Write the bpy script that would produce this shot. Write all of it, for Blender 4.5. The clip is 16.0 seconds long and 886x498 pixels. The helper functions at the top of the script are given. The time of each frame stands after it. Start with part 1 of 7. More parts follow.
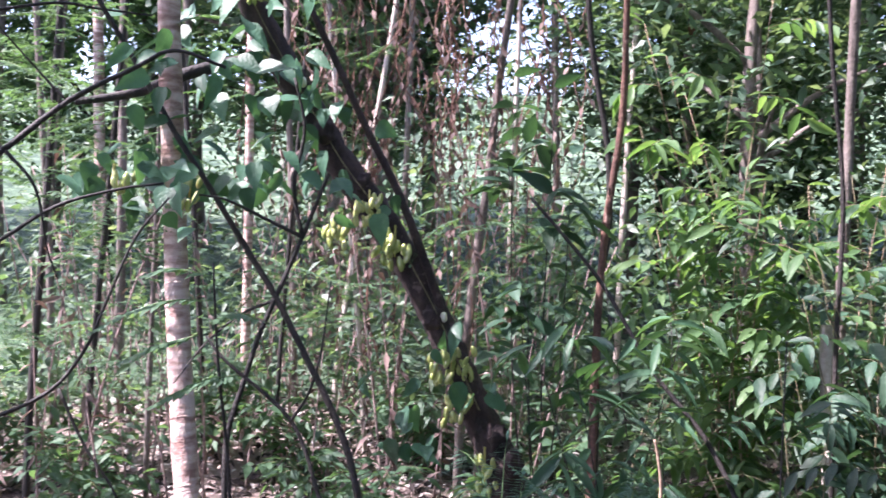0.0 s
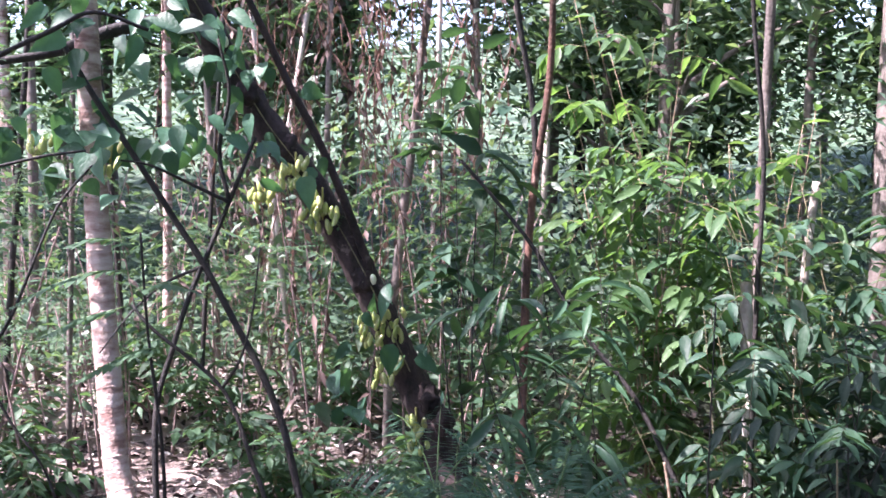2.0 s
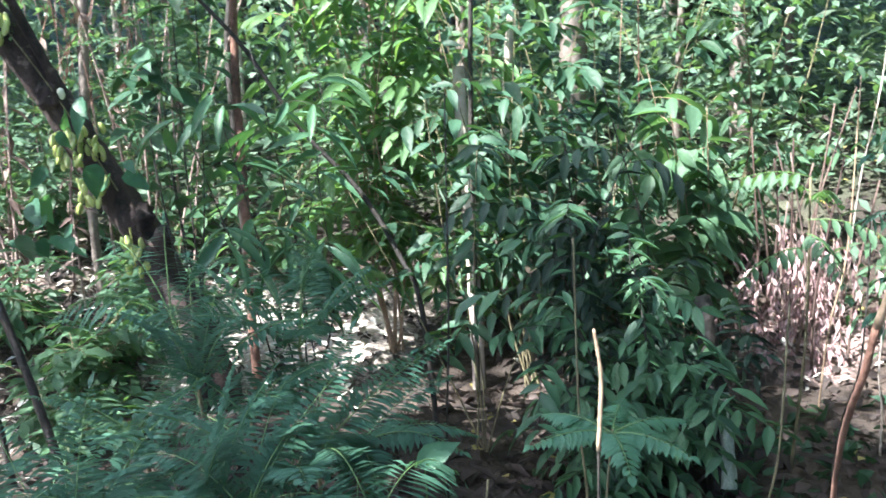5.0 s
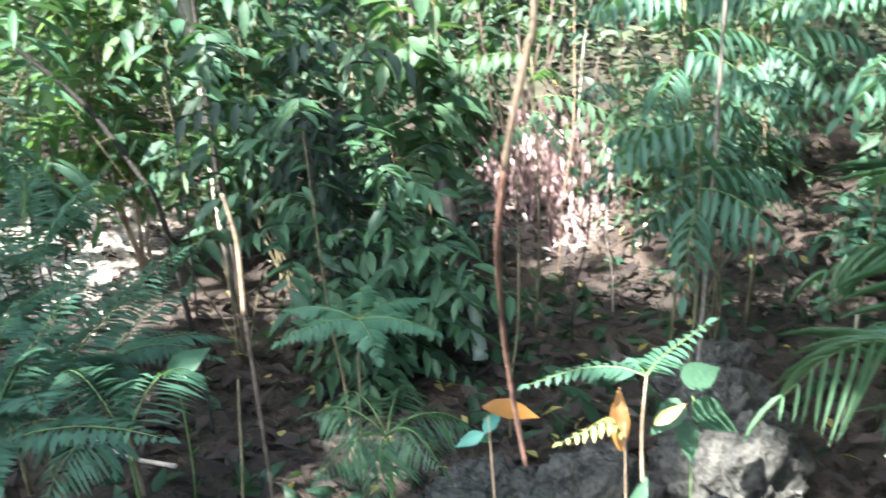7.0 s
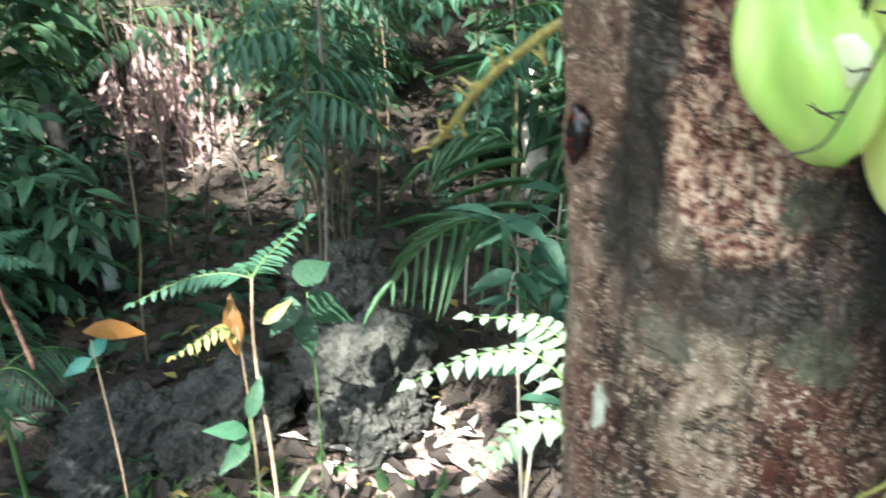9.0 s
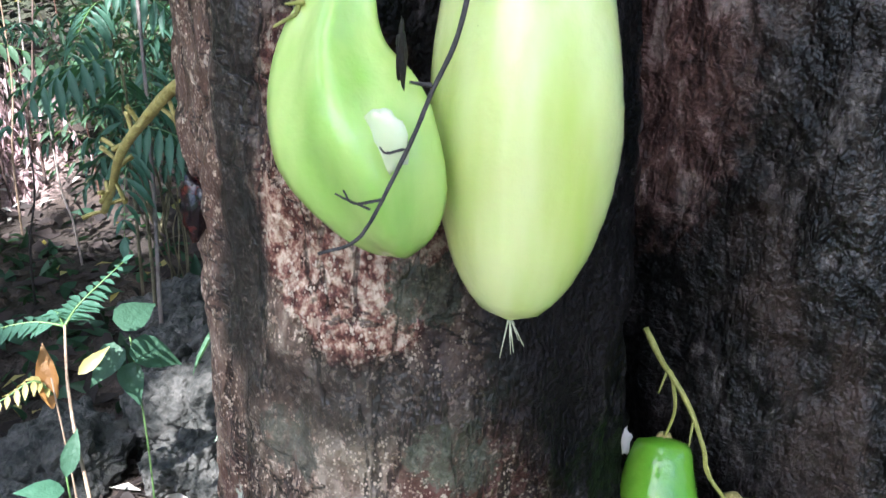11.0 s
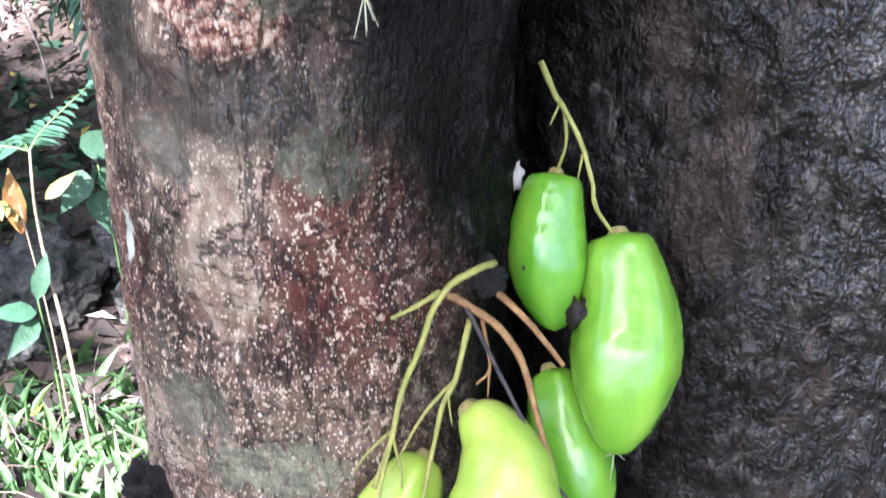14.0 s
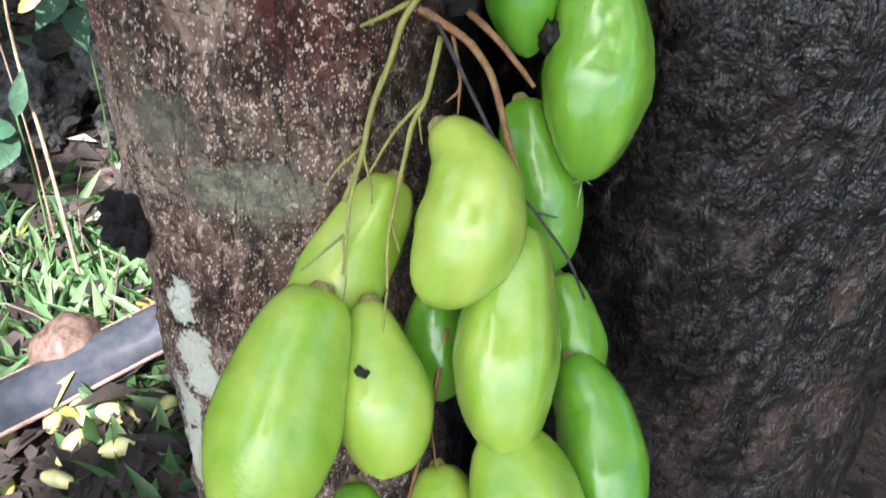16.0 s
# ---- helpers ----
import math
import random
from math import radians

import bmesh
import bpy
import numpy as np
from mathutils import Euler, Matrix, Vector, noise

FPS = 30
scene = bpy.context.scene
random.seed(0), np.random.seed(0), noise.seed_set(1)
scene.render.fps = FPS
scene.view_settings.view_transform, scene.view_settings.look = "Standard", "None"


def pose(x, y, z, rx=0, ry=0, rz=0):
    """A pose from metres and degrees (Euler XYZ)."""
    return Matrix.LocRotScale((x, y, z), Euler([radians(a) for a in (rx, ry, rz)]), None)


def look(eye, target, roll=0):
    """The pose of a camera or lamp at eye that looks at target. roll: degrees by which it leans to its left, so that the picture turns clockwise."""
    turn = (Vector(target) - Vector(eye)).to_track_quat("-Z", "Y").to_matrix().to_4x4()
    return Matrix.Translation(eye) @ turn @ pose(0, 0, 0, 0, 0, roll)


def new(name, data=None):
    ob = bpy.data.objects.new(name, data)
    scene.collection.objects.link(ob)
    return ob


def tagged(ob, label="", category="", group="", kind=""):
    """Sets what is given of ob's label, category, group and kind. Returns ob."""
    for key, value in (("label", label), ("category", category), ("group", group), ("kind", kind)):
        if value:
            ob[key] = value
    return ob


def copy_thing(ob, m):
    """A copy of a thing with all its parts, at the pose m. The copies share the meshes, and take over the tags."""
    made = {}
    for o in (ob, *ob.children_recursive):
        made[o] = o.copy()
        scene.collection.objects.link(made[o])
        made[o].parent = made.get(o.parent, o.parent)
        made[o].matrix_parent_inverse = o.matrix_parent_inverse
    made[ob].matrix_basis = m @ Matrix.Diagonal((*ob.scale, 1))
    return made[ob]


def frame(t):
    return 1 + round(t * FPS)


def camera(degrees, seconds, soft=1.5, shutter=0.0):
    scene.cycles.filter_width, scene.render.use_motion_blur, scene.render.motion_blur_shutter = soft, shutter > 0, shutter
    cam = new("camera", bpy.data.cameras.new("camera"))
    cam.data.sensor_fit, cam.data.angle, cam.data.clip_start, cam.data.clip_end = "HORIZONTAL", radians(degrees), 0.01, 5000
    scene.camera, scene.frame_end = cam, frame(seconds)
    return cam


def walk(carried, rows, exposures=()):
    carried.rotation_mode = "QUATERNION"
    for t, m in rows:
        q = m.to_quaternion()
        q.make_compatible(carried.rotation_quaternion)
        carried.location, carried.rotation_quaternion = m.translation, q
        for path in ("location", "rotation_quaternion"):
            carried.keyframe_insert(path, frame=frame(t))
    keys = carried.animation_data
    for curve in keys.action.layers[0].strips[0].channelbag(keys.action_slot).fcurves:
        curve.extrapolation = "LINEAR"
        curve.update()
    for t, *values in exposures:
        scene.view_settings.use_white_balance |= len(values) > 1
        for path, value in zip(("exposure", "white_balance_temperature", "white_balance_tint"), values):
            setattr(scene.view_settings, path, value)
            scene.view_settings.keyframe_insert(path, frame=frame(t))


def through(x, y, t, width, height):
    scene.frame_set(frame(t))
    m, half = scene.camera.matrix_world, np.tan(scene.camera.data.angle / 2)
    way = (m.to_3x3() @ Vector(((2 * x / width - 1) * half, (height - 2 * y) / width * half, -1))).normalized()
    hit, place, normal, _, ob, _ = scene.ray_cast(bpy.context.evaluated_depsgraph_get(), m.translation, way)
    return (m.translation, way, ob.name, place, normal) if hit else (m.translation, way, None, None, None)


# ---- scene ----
cam = camera(48.0, 16.0, soft=1.5, shutter=0.4)
# seconds, eye, bearing to the right of +y, tilt up, lean
PATH = [
    (0, (-0.0014, 0.0006, 1.5007), -0.10, -1.61, 0.46),
    (0.5, (-0.0307, 0.0074, 1.5084), 2.46, -1.38, 0.23),
    (1, (-0.0357, 0.0071, 1.5169), 2.27, -1.65, 0.03),
    (2, (-0.0580, 0.0142, 1.5468), 4.69, -4.35, -0.06),
    (2.5, (-0.1045, 0.0228, 1.5905), 7.38, -6.54, -0.29),
    (3, (-0.1646, 0.0755, 1.6601), 12.28, -11.32, -1.14),
    (3.5, (-0.1628, 0.0787, 1.6688), 14.43, -12.91, -0.18),
    (3.7, (-0.1660, 0.0819, 1.6664), 15.46, -13.71, 0.24),
    (5.8, (-0.0881, 0.2258, 1.5177), 26.48, -18.34, -3.59),
    (6, (-0.0812, 0.2090, 1.5296), 27.83, -18.83, -3.27),
    (6.5, (-0.0744, 0.1782, 1.5295), 31.41, -20.58, -2.98),
    (7, (-0.0688, 0.1438, 1.5379), 36.08, -23.00, -3.15),
    (7.5, (-0.0627, 0.0986, 1.5391), 42.85, -24.09, -2.88),
    (8, (-0.0365, 0.0774, 1.5256), 47.34, -25.50, -2.43),
    (8.5, (-0.0084, 0.0532, 1.5152), 52.28, -26.42, -1.46),
    (9, (0.0161, 0.0235, 1.5051), 56.68, -28.18, -0.51),
    (9.5, (0.0431, -0.0038, 1.4972), 62.27, -29.68, 0.93),
    (10, (0.0621, -0.0185, 1.5033), 64.69, -28.18, 1.11),
    (10.2, (0.0718, -0.0129, 1.4976), 65.26, -27.77, 0.98),
    (12.3, (0.0858, -0.0183, 1.5146), 65.56, -26.00, 1.58),
    (12.5, (0.0871, -0.0204, 1.5088), 66.15, -27.57, 1.95),
    (13, (0.0858, -0.0248, 1.5005), 66.14, -29.74, 1.53),
    (13.5, (0.0831, -0.0347, 1.4865), 66.40, -32.93, 1.86),
    (14, (0.0778, -0.0434, 1.4748), 67.32, -35.33, 3.08),
    (14.5, (0.0742, -0.0437, 1.4660), 68.13, -37.94, 3.87),
    (15, (0.0711, -0.0492, 1.4609), 68.64, -40.10, 3.77),
    (15.5, (0.0669, -0.0550, 1.4555), 68.90, -42.07, 4.43),
    (16, (0.0602, -0.0573, 1.4502), 69.24, -44.44, 4.94),
]


def aim(eye, bearing, tilt, lean):
    return pose(*eye, 0, 0, -bearing) @ pose(0, 0, 0, 90 + tilt) @ pose(0, 0, 0, 0, 0, lean)


EXPOSE = [(0, 2.17, 6050, 34), (3.7, 2.47, 5980, 33), (5.8, 2.85, 5950, -6), (6.5, 2.95, 6100, 1), (7, 3.05, 6250, 6), (8, 2.9, 6300, 9), (9, 2.5, 6300, -1), (9.5, 2.28, 5950, 4), (10, 2.4, 5550, 12), (12.5, 2.12, 6050, 8), (13.3, 2.4, 5900, 13), (14, 2.93, 5800, 19), (14.7, 2.72, 5800, 18), (16, 2.2, 6100, 12)]
walk(cam, [(t, aim(eye, b, e, r)) for t, eye, b, e, r in PATH], EXPOSE)

# ---- light ----
SUN_BEARING, SUN_RISE = -98.0, 56.0
TO_SUN = Vector((math.sin(radians(SUN_BEARING)) * math.cos(radians(SUN_RISE)),
                 math.cos(radians(SUN_BEARING)) * math.cos(radians(SUN_RISE)), math.sin(radians(SUN_RISE))))
world = bpy.data.worlds.new("sky")
scene.world = world
world.use_nodes = True
wn = world.node_tree
sky = wn.nodes.new("ShaderNodeTexSky")
sky.sky_type, sky.sun_disc = "NISHITA", False
sky.sun_elevation, sky.sun_rotation = radians(SUN_RISE), radians(SUN_BEARING)
sky.air_density, sky.dust_density = 1.0, 2.5
wn.links.new(sky.outputs[0], wn.nodes["Background"].inputs[0])
wn.nodes["Background"].inputs[1].default_value = 0.15
lamp = bpy.data.lights.new("sun", "SUN")
lamp.energy, lamp.angle, lamp.color = 5.0, radians(0.6), (1.0, 0.95, 0.86)
sun = new("sun", lamp)
sun.matrix_world = look(TO_SUN * 30, (0, 0, 0))


# ---- materials ----
def nodes_of(name):
    m = bpy.data.materials.new(name)
    m.use_nodes = True
    t = m.node_tree
    return m, t, t.nodes["Principled BSDF"], t.nodes["Material Output"]


def node(t, kind, ins=None, **props):
    n = t.nodes.new(kind)
    for k, v in (ins or {}).items():
        sock = n.inputs[k]
        if isinstance(v, bpy.types.NodeSocket):
            t.links.new(v, sock)
        else:
            sock.default_value = v
    for k, v in props.items():
        if k == "operation":
            n.operation = v
        elif k == "data_type":
            n.data_type = v
        elif k == "blend_type":
            n.blend_type = v
        elif k == "feature":
            n.feature = v
        elif k == "vector_type":
            n.vector_type = v
    return n


def ramp(t, fac, stops):
    n = t.nodes.new("ShaderNodeValToRGB")
    while len(n.color_ramp.elements) < len(stops):
        n.color_ramp.elements.new(0.5)
    for e, (p, c) in zip(n.color_ramp.elements, stops):
        e.position, e.color = p, (*c, 1) if len(c) == 3 else c
    t.links.new(fac, n.inputs[0])
    return n.outputs[0]


def blend(t, fac, a, b, kind="MIX"):
    n = node(t, "ShaderNodeMix", data_type="RGBA", blend_type=kind)
    for k, v in ((0, fac), (6, a), (7, b)):
        if isinstance(v, bpy.types.NodeSocket):
            t.links.new(v, n.inputs[k])
        else:
            n.inputs[k].default_value = v if k == 0 else (*v, 1)
    return n.outputs[2]


def math_node(t, op, a, b=0.0):
    n = t.nodes.new("ShaderNodeMath")
    n.operation = op
    for k, v in ((0, a), (1, b)):
        if isinstance(v, bpy.types.NodeSocket):
            t.links.new(v, n.inputs[k])
        else:
            n.inputs[k].default_value = v
    return n.outputs[0]


def noise_of(t, scale, detail=4.0, stretch=None, rough=0.55):
    co = t.nodes.new("ShaderNodeTexCoord").outputs["Object"]
    if stretch:
        co = node(t, "ShaderNodeMapping", {0: co, 3: stretch}).outputs[0]
    return node(t, "ShaderNodeTexNoise", {"Vector": co, "Scale": scale, "Detail": detail, "Roughness": rough}).outputs[0]


def bump(t, bsdf, height, strength, dist):
    n = node(t, "ShaderNodeBump", {"Height": height, "Strength": strength, "Distance": dist})
    t.links.new(n.outputs[0], bsdf.inputs["Normal"])


def leaf_mat(name, colours, rough=0.42, through=0.35, glow=(1.25, 1.3, 0.55), grain=30.0, mute=1.0):
    """A leaf: its colour differs from leaf to leaf, light shines through."""
    m, t, b, out = nodes_of(name)
    rnd = t.nodes.new("ShaderNodeNewGeometry").outputs["Random Per Island"]
    n = len(colours)
    colours = [tuple(v + (0.3 * c[0] + 0.6 * c[1] + 0.1 * c[2] - v) * k * mute for v, k in zip(c, (0.36, 0.12, 0.46))) for c in colours]
    col = ramp(t, rnd, [((i + 0.5) / n, c) for i, c in enumerate(colours)])
    n1 = noise_of(t, grain)
    col = blend(t, math_node(t, "MULTIPLY", n1, 0.55), col, tuple(c * 0.45 for c in colours[0]))
    t.links.new(col, b.inputs["Base Color"])
    b.inputs["Roughness"].default_value = rough
    b.inputs["Specular IOR Level"].default_value = 0.34
    bump(t, b, noise_of(t, grain * 2.5, 2.0), 0.35, 0.01)
    tr = t.nodes.new("ShaderNodeBsdfTranslucent")
    t.links.new(blend(t, 1.0, col, glow, "MULTIPLY"), tr.inputs[0])
    mix = t.nodes.new("ShaderNodeMixShader")
    mix.inputs[0].default_value = through
    t.links.new(b.outputs[0], mix.inputs[1])
    t.links.new(tr.outputs[0], mix.inputs[2])
    t.links.new(mix.outputs[0], out.inputs[0])
    return m


def bark_mat(name, dark, light, scale=18.0, stretch=(1, 1, 0.3), rough=0.85, patch=None, patch_scale=3.0, patch_at=0.55, depth=0.02):
    m, t, b, out = nodes_of(name)
    n1, n2 = noise_of(t, scale, 6.0, stretch), noise_of(t, scale * 4, 4.0)
    f = math_node(t, "ADD", math_node(t, "MULTIPLY", n1, 0.7), math_node(t, "MULTIPLY", n2, 0.35))
    col = ramp(t, f, [(0.38, dark), (0.68, light)])
    if patch:
        p = ramp(t, noise_of(t, patch_scale, 5.0, None, 0.65), [(patch_at, (0, 0, 0)), (patch_at + 0.06, (1, 1, 1))])
        col = blend(t, p, col, patch)
    t.links.new(col, b.inputs["Base Color"])
    b.inputs["Roughness"].default_value = rough
    bump(t, b, f, 0.8, depth)
    return m


LEAF_DEEP = leaf_mat("leaf_deep_green", [(0.018, 0.075, 0.035), (0.03, 0.12, 0.06), (0.045, 0.15, 0.075), (0.03, 0.10, 0.035)], rough=0.5)
LEAF_TEAL = leaf_mat("leaf_blue_green", [(0.028, 0.125, 0.065), (0.042, 0.19, 0.10), (0.062, 0.24, 0.115)], rough=0.42)
LEAF_BRIGHT = leaf_mat("leaf_yellow_green", [(0.07, 0.19, 0.03), (0.10, 0.26, 0.035), (0.16, 0.32, 0.05), (0.05, 0.16, 0.05)], through=0.5)
LEAF_SOFT = leaf_mat("leaf_soft_green", [(0.06, 0.17, 0.06), (0.09, 0.22, 0.09), (0.05, 0.14, 0.07)], rough=0.5, through=0.45)
LEAF_FERN = leaf_mat("fern_green", [(0.03, 0.135, 0.085), (0.048, 0.185, 0.115), (0.028, 0.115, 0.062)], rough=0.45, through=0.35)
LEAF_PALM = leaf_mat("palm_green", [(0.035, 0.14, 0.05), (0.06, 0.19, 0.06), (0.03, 0.11, 0.06)], rough=0.45, through=0.3)
# green taken near black, so deep shade is part of the leaf colour
LEAF_SHADE = leaf_mat("leaf_shade_green", [(0.008, 0.036, 0.022), (0.014, 0.05, 0.03), (0.018, 0.06, 0.03)], rough=0.6, through=0.15)
LEAF_FAR = leaf_mat("leaf_forest", [(0.06, 0.15, 0.08), (0.09, 0.21, 0.11), (0.14, 0.27, 0.14), (0.04, 0.12, 0.07), (0.24, 0.34, 0.22), (0.10, 0.20, 0.14)], through=0.42)
LEAF_DRY = leaf_mat("leaf_dry_brown", [(0.16, 0.09, 0.06), (0.24, 0.15, 0.10), (0.34, 0.24, 0.18), (0.10, 0.055, 0.04)], rough=0.75, through=0.2, glow=(1.1, 1.0, 0.8))
LEAF_LITTER = leaf_mat("leaf_litter", [(0.022, 0.014, 0.011), (0.04, 0.025, 0.020), (0.06, 0.038, 0.030), (0.10, 0.068, 0.055), (0.028, 0.018, 0.014), (0.05, 0.034, 0.027)], rough=0.75, through=0.1, glow=(1.1, 1.0, 0.8))
LEAF_YELLOW = leaf_mat("leaf_yellow", [(0.38, 0.31, 0.06), (0.46, 0.39, 0.14), (0.32, 0.29, 0.08)], rough=0.5, through=0.3, glow=(1.1, 1.0, 0.6), mute=0.2)
LEAF_TURQUOISE = leaf_mat("leaf_turquoise", [(0.05, 0.22, 0.19), (0.07, 0.28, 0.24)], through=0.3, mute=0.2)
LEAF_ORANGE = leaf_mat("leaf_orange", [(0.36, 0.15, 0.025), (0.42, 0.20, 0.04)], rough=0.45, through=0.3, glow=(1.1, 0.9, 0.5), mute=0.2)
BARK_DARK = bark_mat("bark_dark_wet", (0.006, 0.005, 0.005), (0.035, 0.027, 0.025), 22.0, rough=0.7)
BARK_LEAN = bark_mat("bark_leaning_tree", (0.008, 0.005, 0.006), (0.055, 0.034, 0.033), 16.0, patch=(0.12, 0.085, 0.08), patch_scale=11.0, patch_at=0.62)
BARK_GREY = bark_mat("bark_grey", (0.07, 0.055, 0.05), (0.24, 0.20, 0.18), 14.0, patch=(0.5, 0.46, 0.42), patch_scale=2.2, patch_at=0.62)
BARK_RED = bark_mat("bark_red_brown", (0.05, 0.025, 0.02), (0.22, 0.11, 0.08), 16.0, patch=(0.38, 0.25, 0.2), patch_scale=4.0, patch_at=0.62)
BARK_TWIG = bark_mat("bark_twig", (0.06, 0.05, 0.03), (0.22, 0.19, 0.11), 40.0, depth=0.004)
BARK_TAN = bark_mat("bark_tan", (0.17, 0.11, 0.075), (0.38, 0.28, 0.20), 60.0, depth=0.003)
BARK_PALE = bark_mat("bark_pale", (0.30, 0.25, 0.22), (0.60, 0.52, 0.47), 12.0, depth=0.01)
STEM_GREEN = bark_mat("stem_green", (0.06, 0.12, 0.04), (0.13, 0.22, 0.07), 30.0, rough=0.5, depth=0.002)
ROCK = bark_mat("mossy_limestone", (0.012, 0.014, 0.013), (0.085, 0.08, 0.075), 16.0, (1, 1, 1), 0.9, patch=(0.20, 0.185, 0.17), patch_scale=9.0, patch_at=0.62, depth=0.03)


def ringed_bark():
    """Pale bark with pinkish bands and ragged horizontal scars."""
    m, t, b, out = nodes_of("bark_pale_ringed")
    n1, n2 = noise_of(t, 9.0, 5.0, (1, 1, 3.2)), noise_of(t, 60.0, 3.0)
    col = ramp(t, n1, [(0.36, (0.24, 0.13, 0.11)), (0.5, (0.52, 0.37, 0.33)), (0.62, (0.66, 0.54, 0.50))])
    col = blend(t, math_node(t, "MULTIPLY", n2, 0.4), col, (0.30, 0.22, 0.19))
    t.links.new(col, b.inputs["Base Color"])
    b.inputs["Roughness"].default_value = 0.8
    bump(t, b, math_node(t, "ADD", n1, n2), 0.6, 0.012)
    return m


BARK_RINGED = ringed_bark()


def mask(t, centre, radii, wobble, edge=0.15, amount=0.5, scale=60.0):
    """A ragged blot round a place on the bark."""
    co = t.nodes.new("ShaderNodeNewGeometry").outputs["Position"]
    d = node(t, "ShaderNodeVectorMath", {0: co, 1: centre}, operation="SUBTRACT").outputs[0]
    d = node(t, "ShaderNodeVectorMath", {0: d, 1: radii}, operation="DIVIDE").outputs[0]
    d = node(t, "ShaderNodeVectorMath", {0: d}, operation="LENGTH").outputs["Value"]
    w = math_node(t, "MULTIPLY", math_node(t, "SUBTRACT", wobble, 0.5), amount * 2)
    n = node(t, "ShaderNodeMapRange", {0: math_node(t, "ADD", d, w), 1: 1.0 + edge, 2: 1.0 - edge, 3: 0.0, 4: 1.0})
    return n.outputs[0]


def soil():
    m, t, b, out = nodes_of("forest_soil")
    n1, n2 = noise_of(t, 3.0, 6.0), noise_of(t, 45.0, 5.0)
    col = ramp(t, n1, [(0.38, (0.012, 0.009, 0.008)), (0.52, (0.035, 0.024, 0.020)), (0.66, (0.10, 0.070, 0.058))])
    col = blend(t, n2, col, (0.05, 0.035, 0.028))
    # farther off the floor is overgrown with low green plants
    far = node(t, "ShaderNodeVectorMath", {0: t.nodes.new("ShaderNodeNewGeometry").outputs["Position"]}, operation="LENGTH").outputs["Value"]
    grown = node(t, "ShaderNodeMapRange", {0: math_node(t, "ADD", far, math_node(t, "MULTIPLY", n1, 3.0)), 1: 7.5, 2: 10.5, 3: 0.0, 4: 1.0}).outputs[0]
    green = ramp(t, noise_of(t, 1.6, 8.0, None, 0.7), [(0.40, (0.016, 0.042, 0.022)), (0.5, (0.06, 0.11, 0.055)), (0.60, (0.13, 0.18, 0.11))])
    col = blend(t, grown, col, green)
    # pale dry earth and straw; sunlit patches are painted into these tones
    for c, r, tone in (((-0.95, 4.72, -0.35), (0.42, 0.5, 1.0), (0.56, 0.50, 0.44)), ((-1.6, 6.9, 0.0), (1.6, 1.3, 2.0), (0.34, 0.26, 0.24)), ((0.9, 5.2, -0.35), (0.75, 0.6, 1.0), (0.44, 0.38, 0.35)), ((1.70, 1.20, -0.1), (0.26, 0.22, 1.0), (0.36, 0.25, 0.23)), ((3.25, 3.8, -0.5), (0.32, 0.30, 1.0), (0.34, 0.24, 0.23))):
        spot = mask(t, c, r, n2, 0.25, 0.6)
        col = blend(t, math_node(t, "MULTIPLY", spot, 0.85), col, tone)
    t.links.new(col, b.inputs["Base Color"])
    b.inputs["Roughness"].default_value = 0.95
    bump(t, b, math_node(t, "ADD", n1, n2), 1.0, 0.03)
    return m


SOIL = soil()


# ---- mesh tools ----
class Geo:
    """Gathers vertices and faces of one mesh."""

    def __init__(self):
        self.v, self.f, self.n = [], [], 0

    def add(self, verts, faces):
        verts = np.asarray(verts, float)
        self.f.extend([tuple(i + self.n for i in f) for f in faces])
        self.v.append(verts)
        self.n += len(verts)

    def verts(self):
        return np.concatenate(self.v) if self.v else np.zeros((0, 3))


def smooth_path(pts, per=5):
    p = np.array(pts, float)
    if len(p) < 3:
        s = np.linspace(0, 1, per + 1)[:, None]
        return p[0] * (1 - s) + p[-1] * s
    q = np.vstack([2 * p[0] - p[1], p, 2 * p[-1] - p[-2]])
    out = []
    for i in range(1, len(q) - 2):
        for s in np.arange(per) / per:
            a, b, c, d = q[i - 1], q[i], q[i + 1], q[i + 2]
            out.append(0.5 * (2 * b + (c - a) * s + (2 * a - 5 * b + 4 * c - d) * s**2 + (3 * b - a - 3 * c + d) * s**3))
    return np.array(out + [p[-1]])


def tube(g, pts, r0, r1, sides=8, per=5, rough=0.0, seed=0, radii=None):
    """A tapered, slightly uneven round limb along a path."""
    p = smooth_path(pts, per)
    n = len(p)
    rad = np.interp(np.linspace(0, 1, n), np.linspace(0, 1, len(radii)), radii) if radii is not None else np.linspace(r0, r1, n)
    d = np.gradient(p, axis=0)
    d /= np.linalg.norm(d, axis=1)[:, None] + 1e-9
    side = np.cross(d[0], (0.31, 0.77, 0.55))
    rng = np.random.RandomState(seed)
    vs = []
    a = np.arange(sides) / sides * 2 * np.pi
    for i in range(n):
        side = side - d[i] * (side @ d[i])
        side /= np.linalg.norm(side) + 1e-9
        up = np.cross(d[i], side)
        k = rad[i] * (1 + rough * rng.uniform(-1, 1, sides))
        vs.append(p[i] + (np.cos(a) * k)[:, None] * side + (np.sin(a) * k)[:, None] * up)
    fs = []
    for i in range(n - 1):
        for j in range(sides):
            k = (j + 1) % sides
            fs.append((i * sides + j, i * sides + k, (i + 1) * sides + k, (i + 1) * sides + j))
    fs.append(tuple(range(sides))[::-1])
    fs.append(tuple((n - 1) * sides + j for j in range(sides)))
    g.add(np.concatenate(vs), fs)
    return p


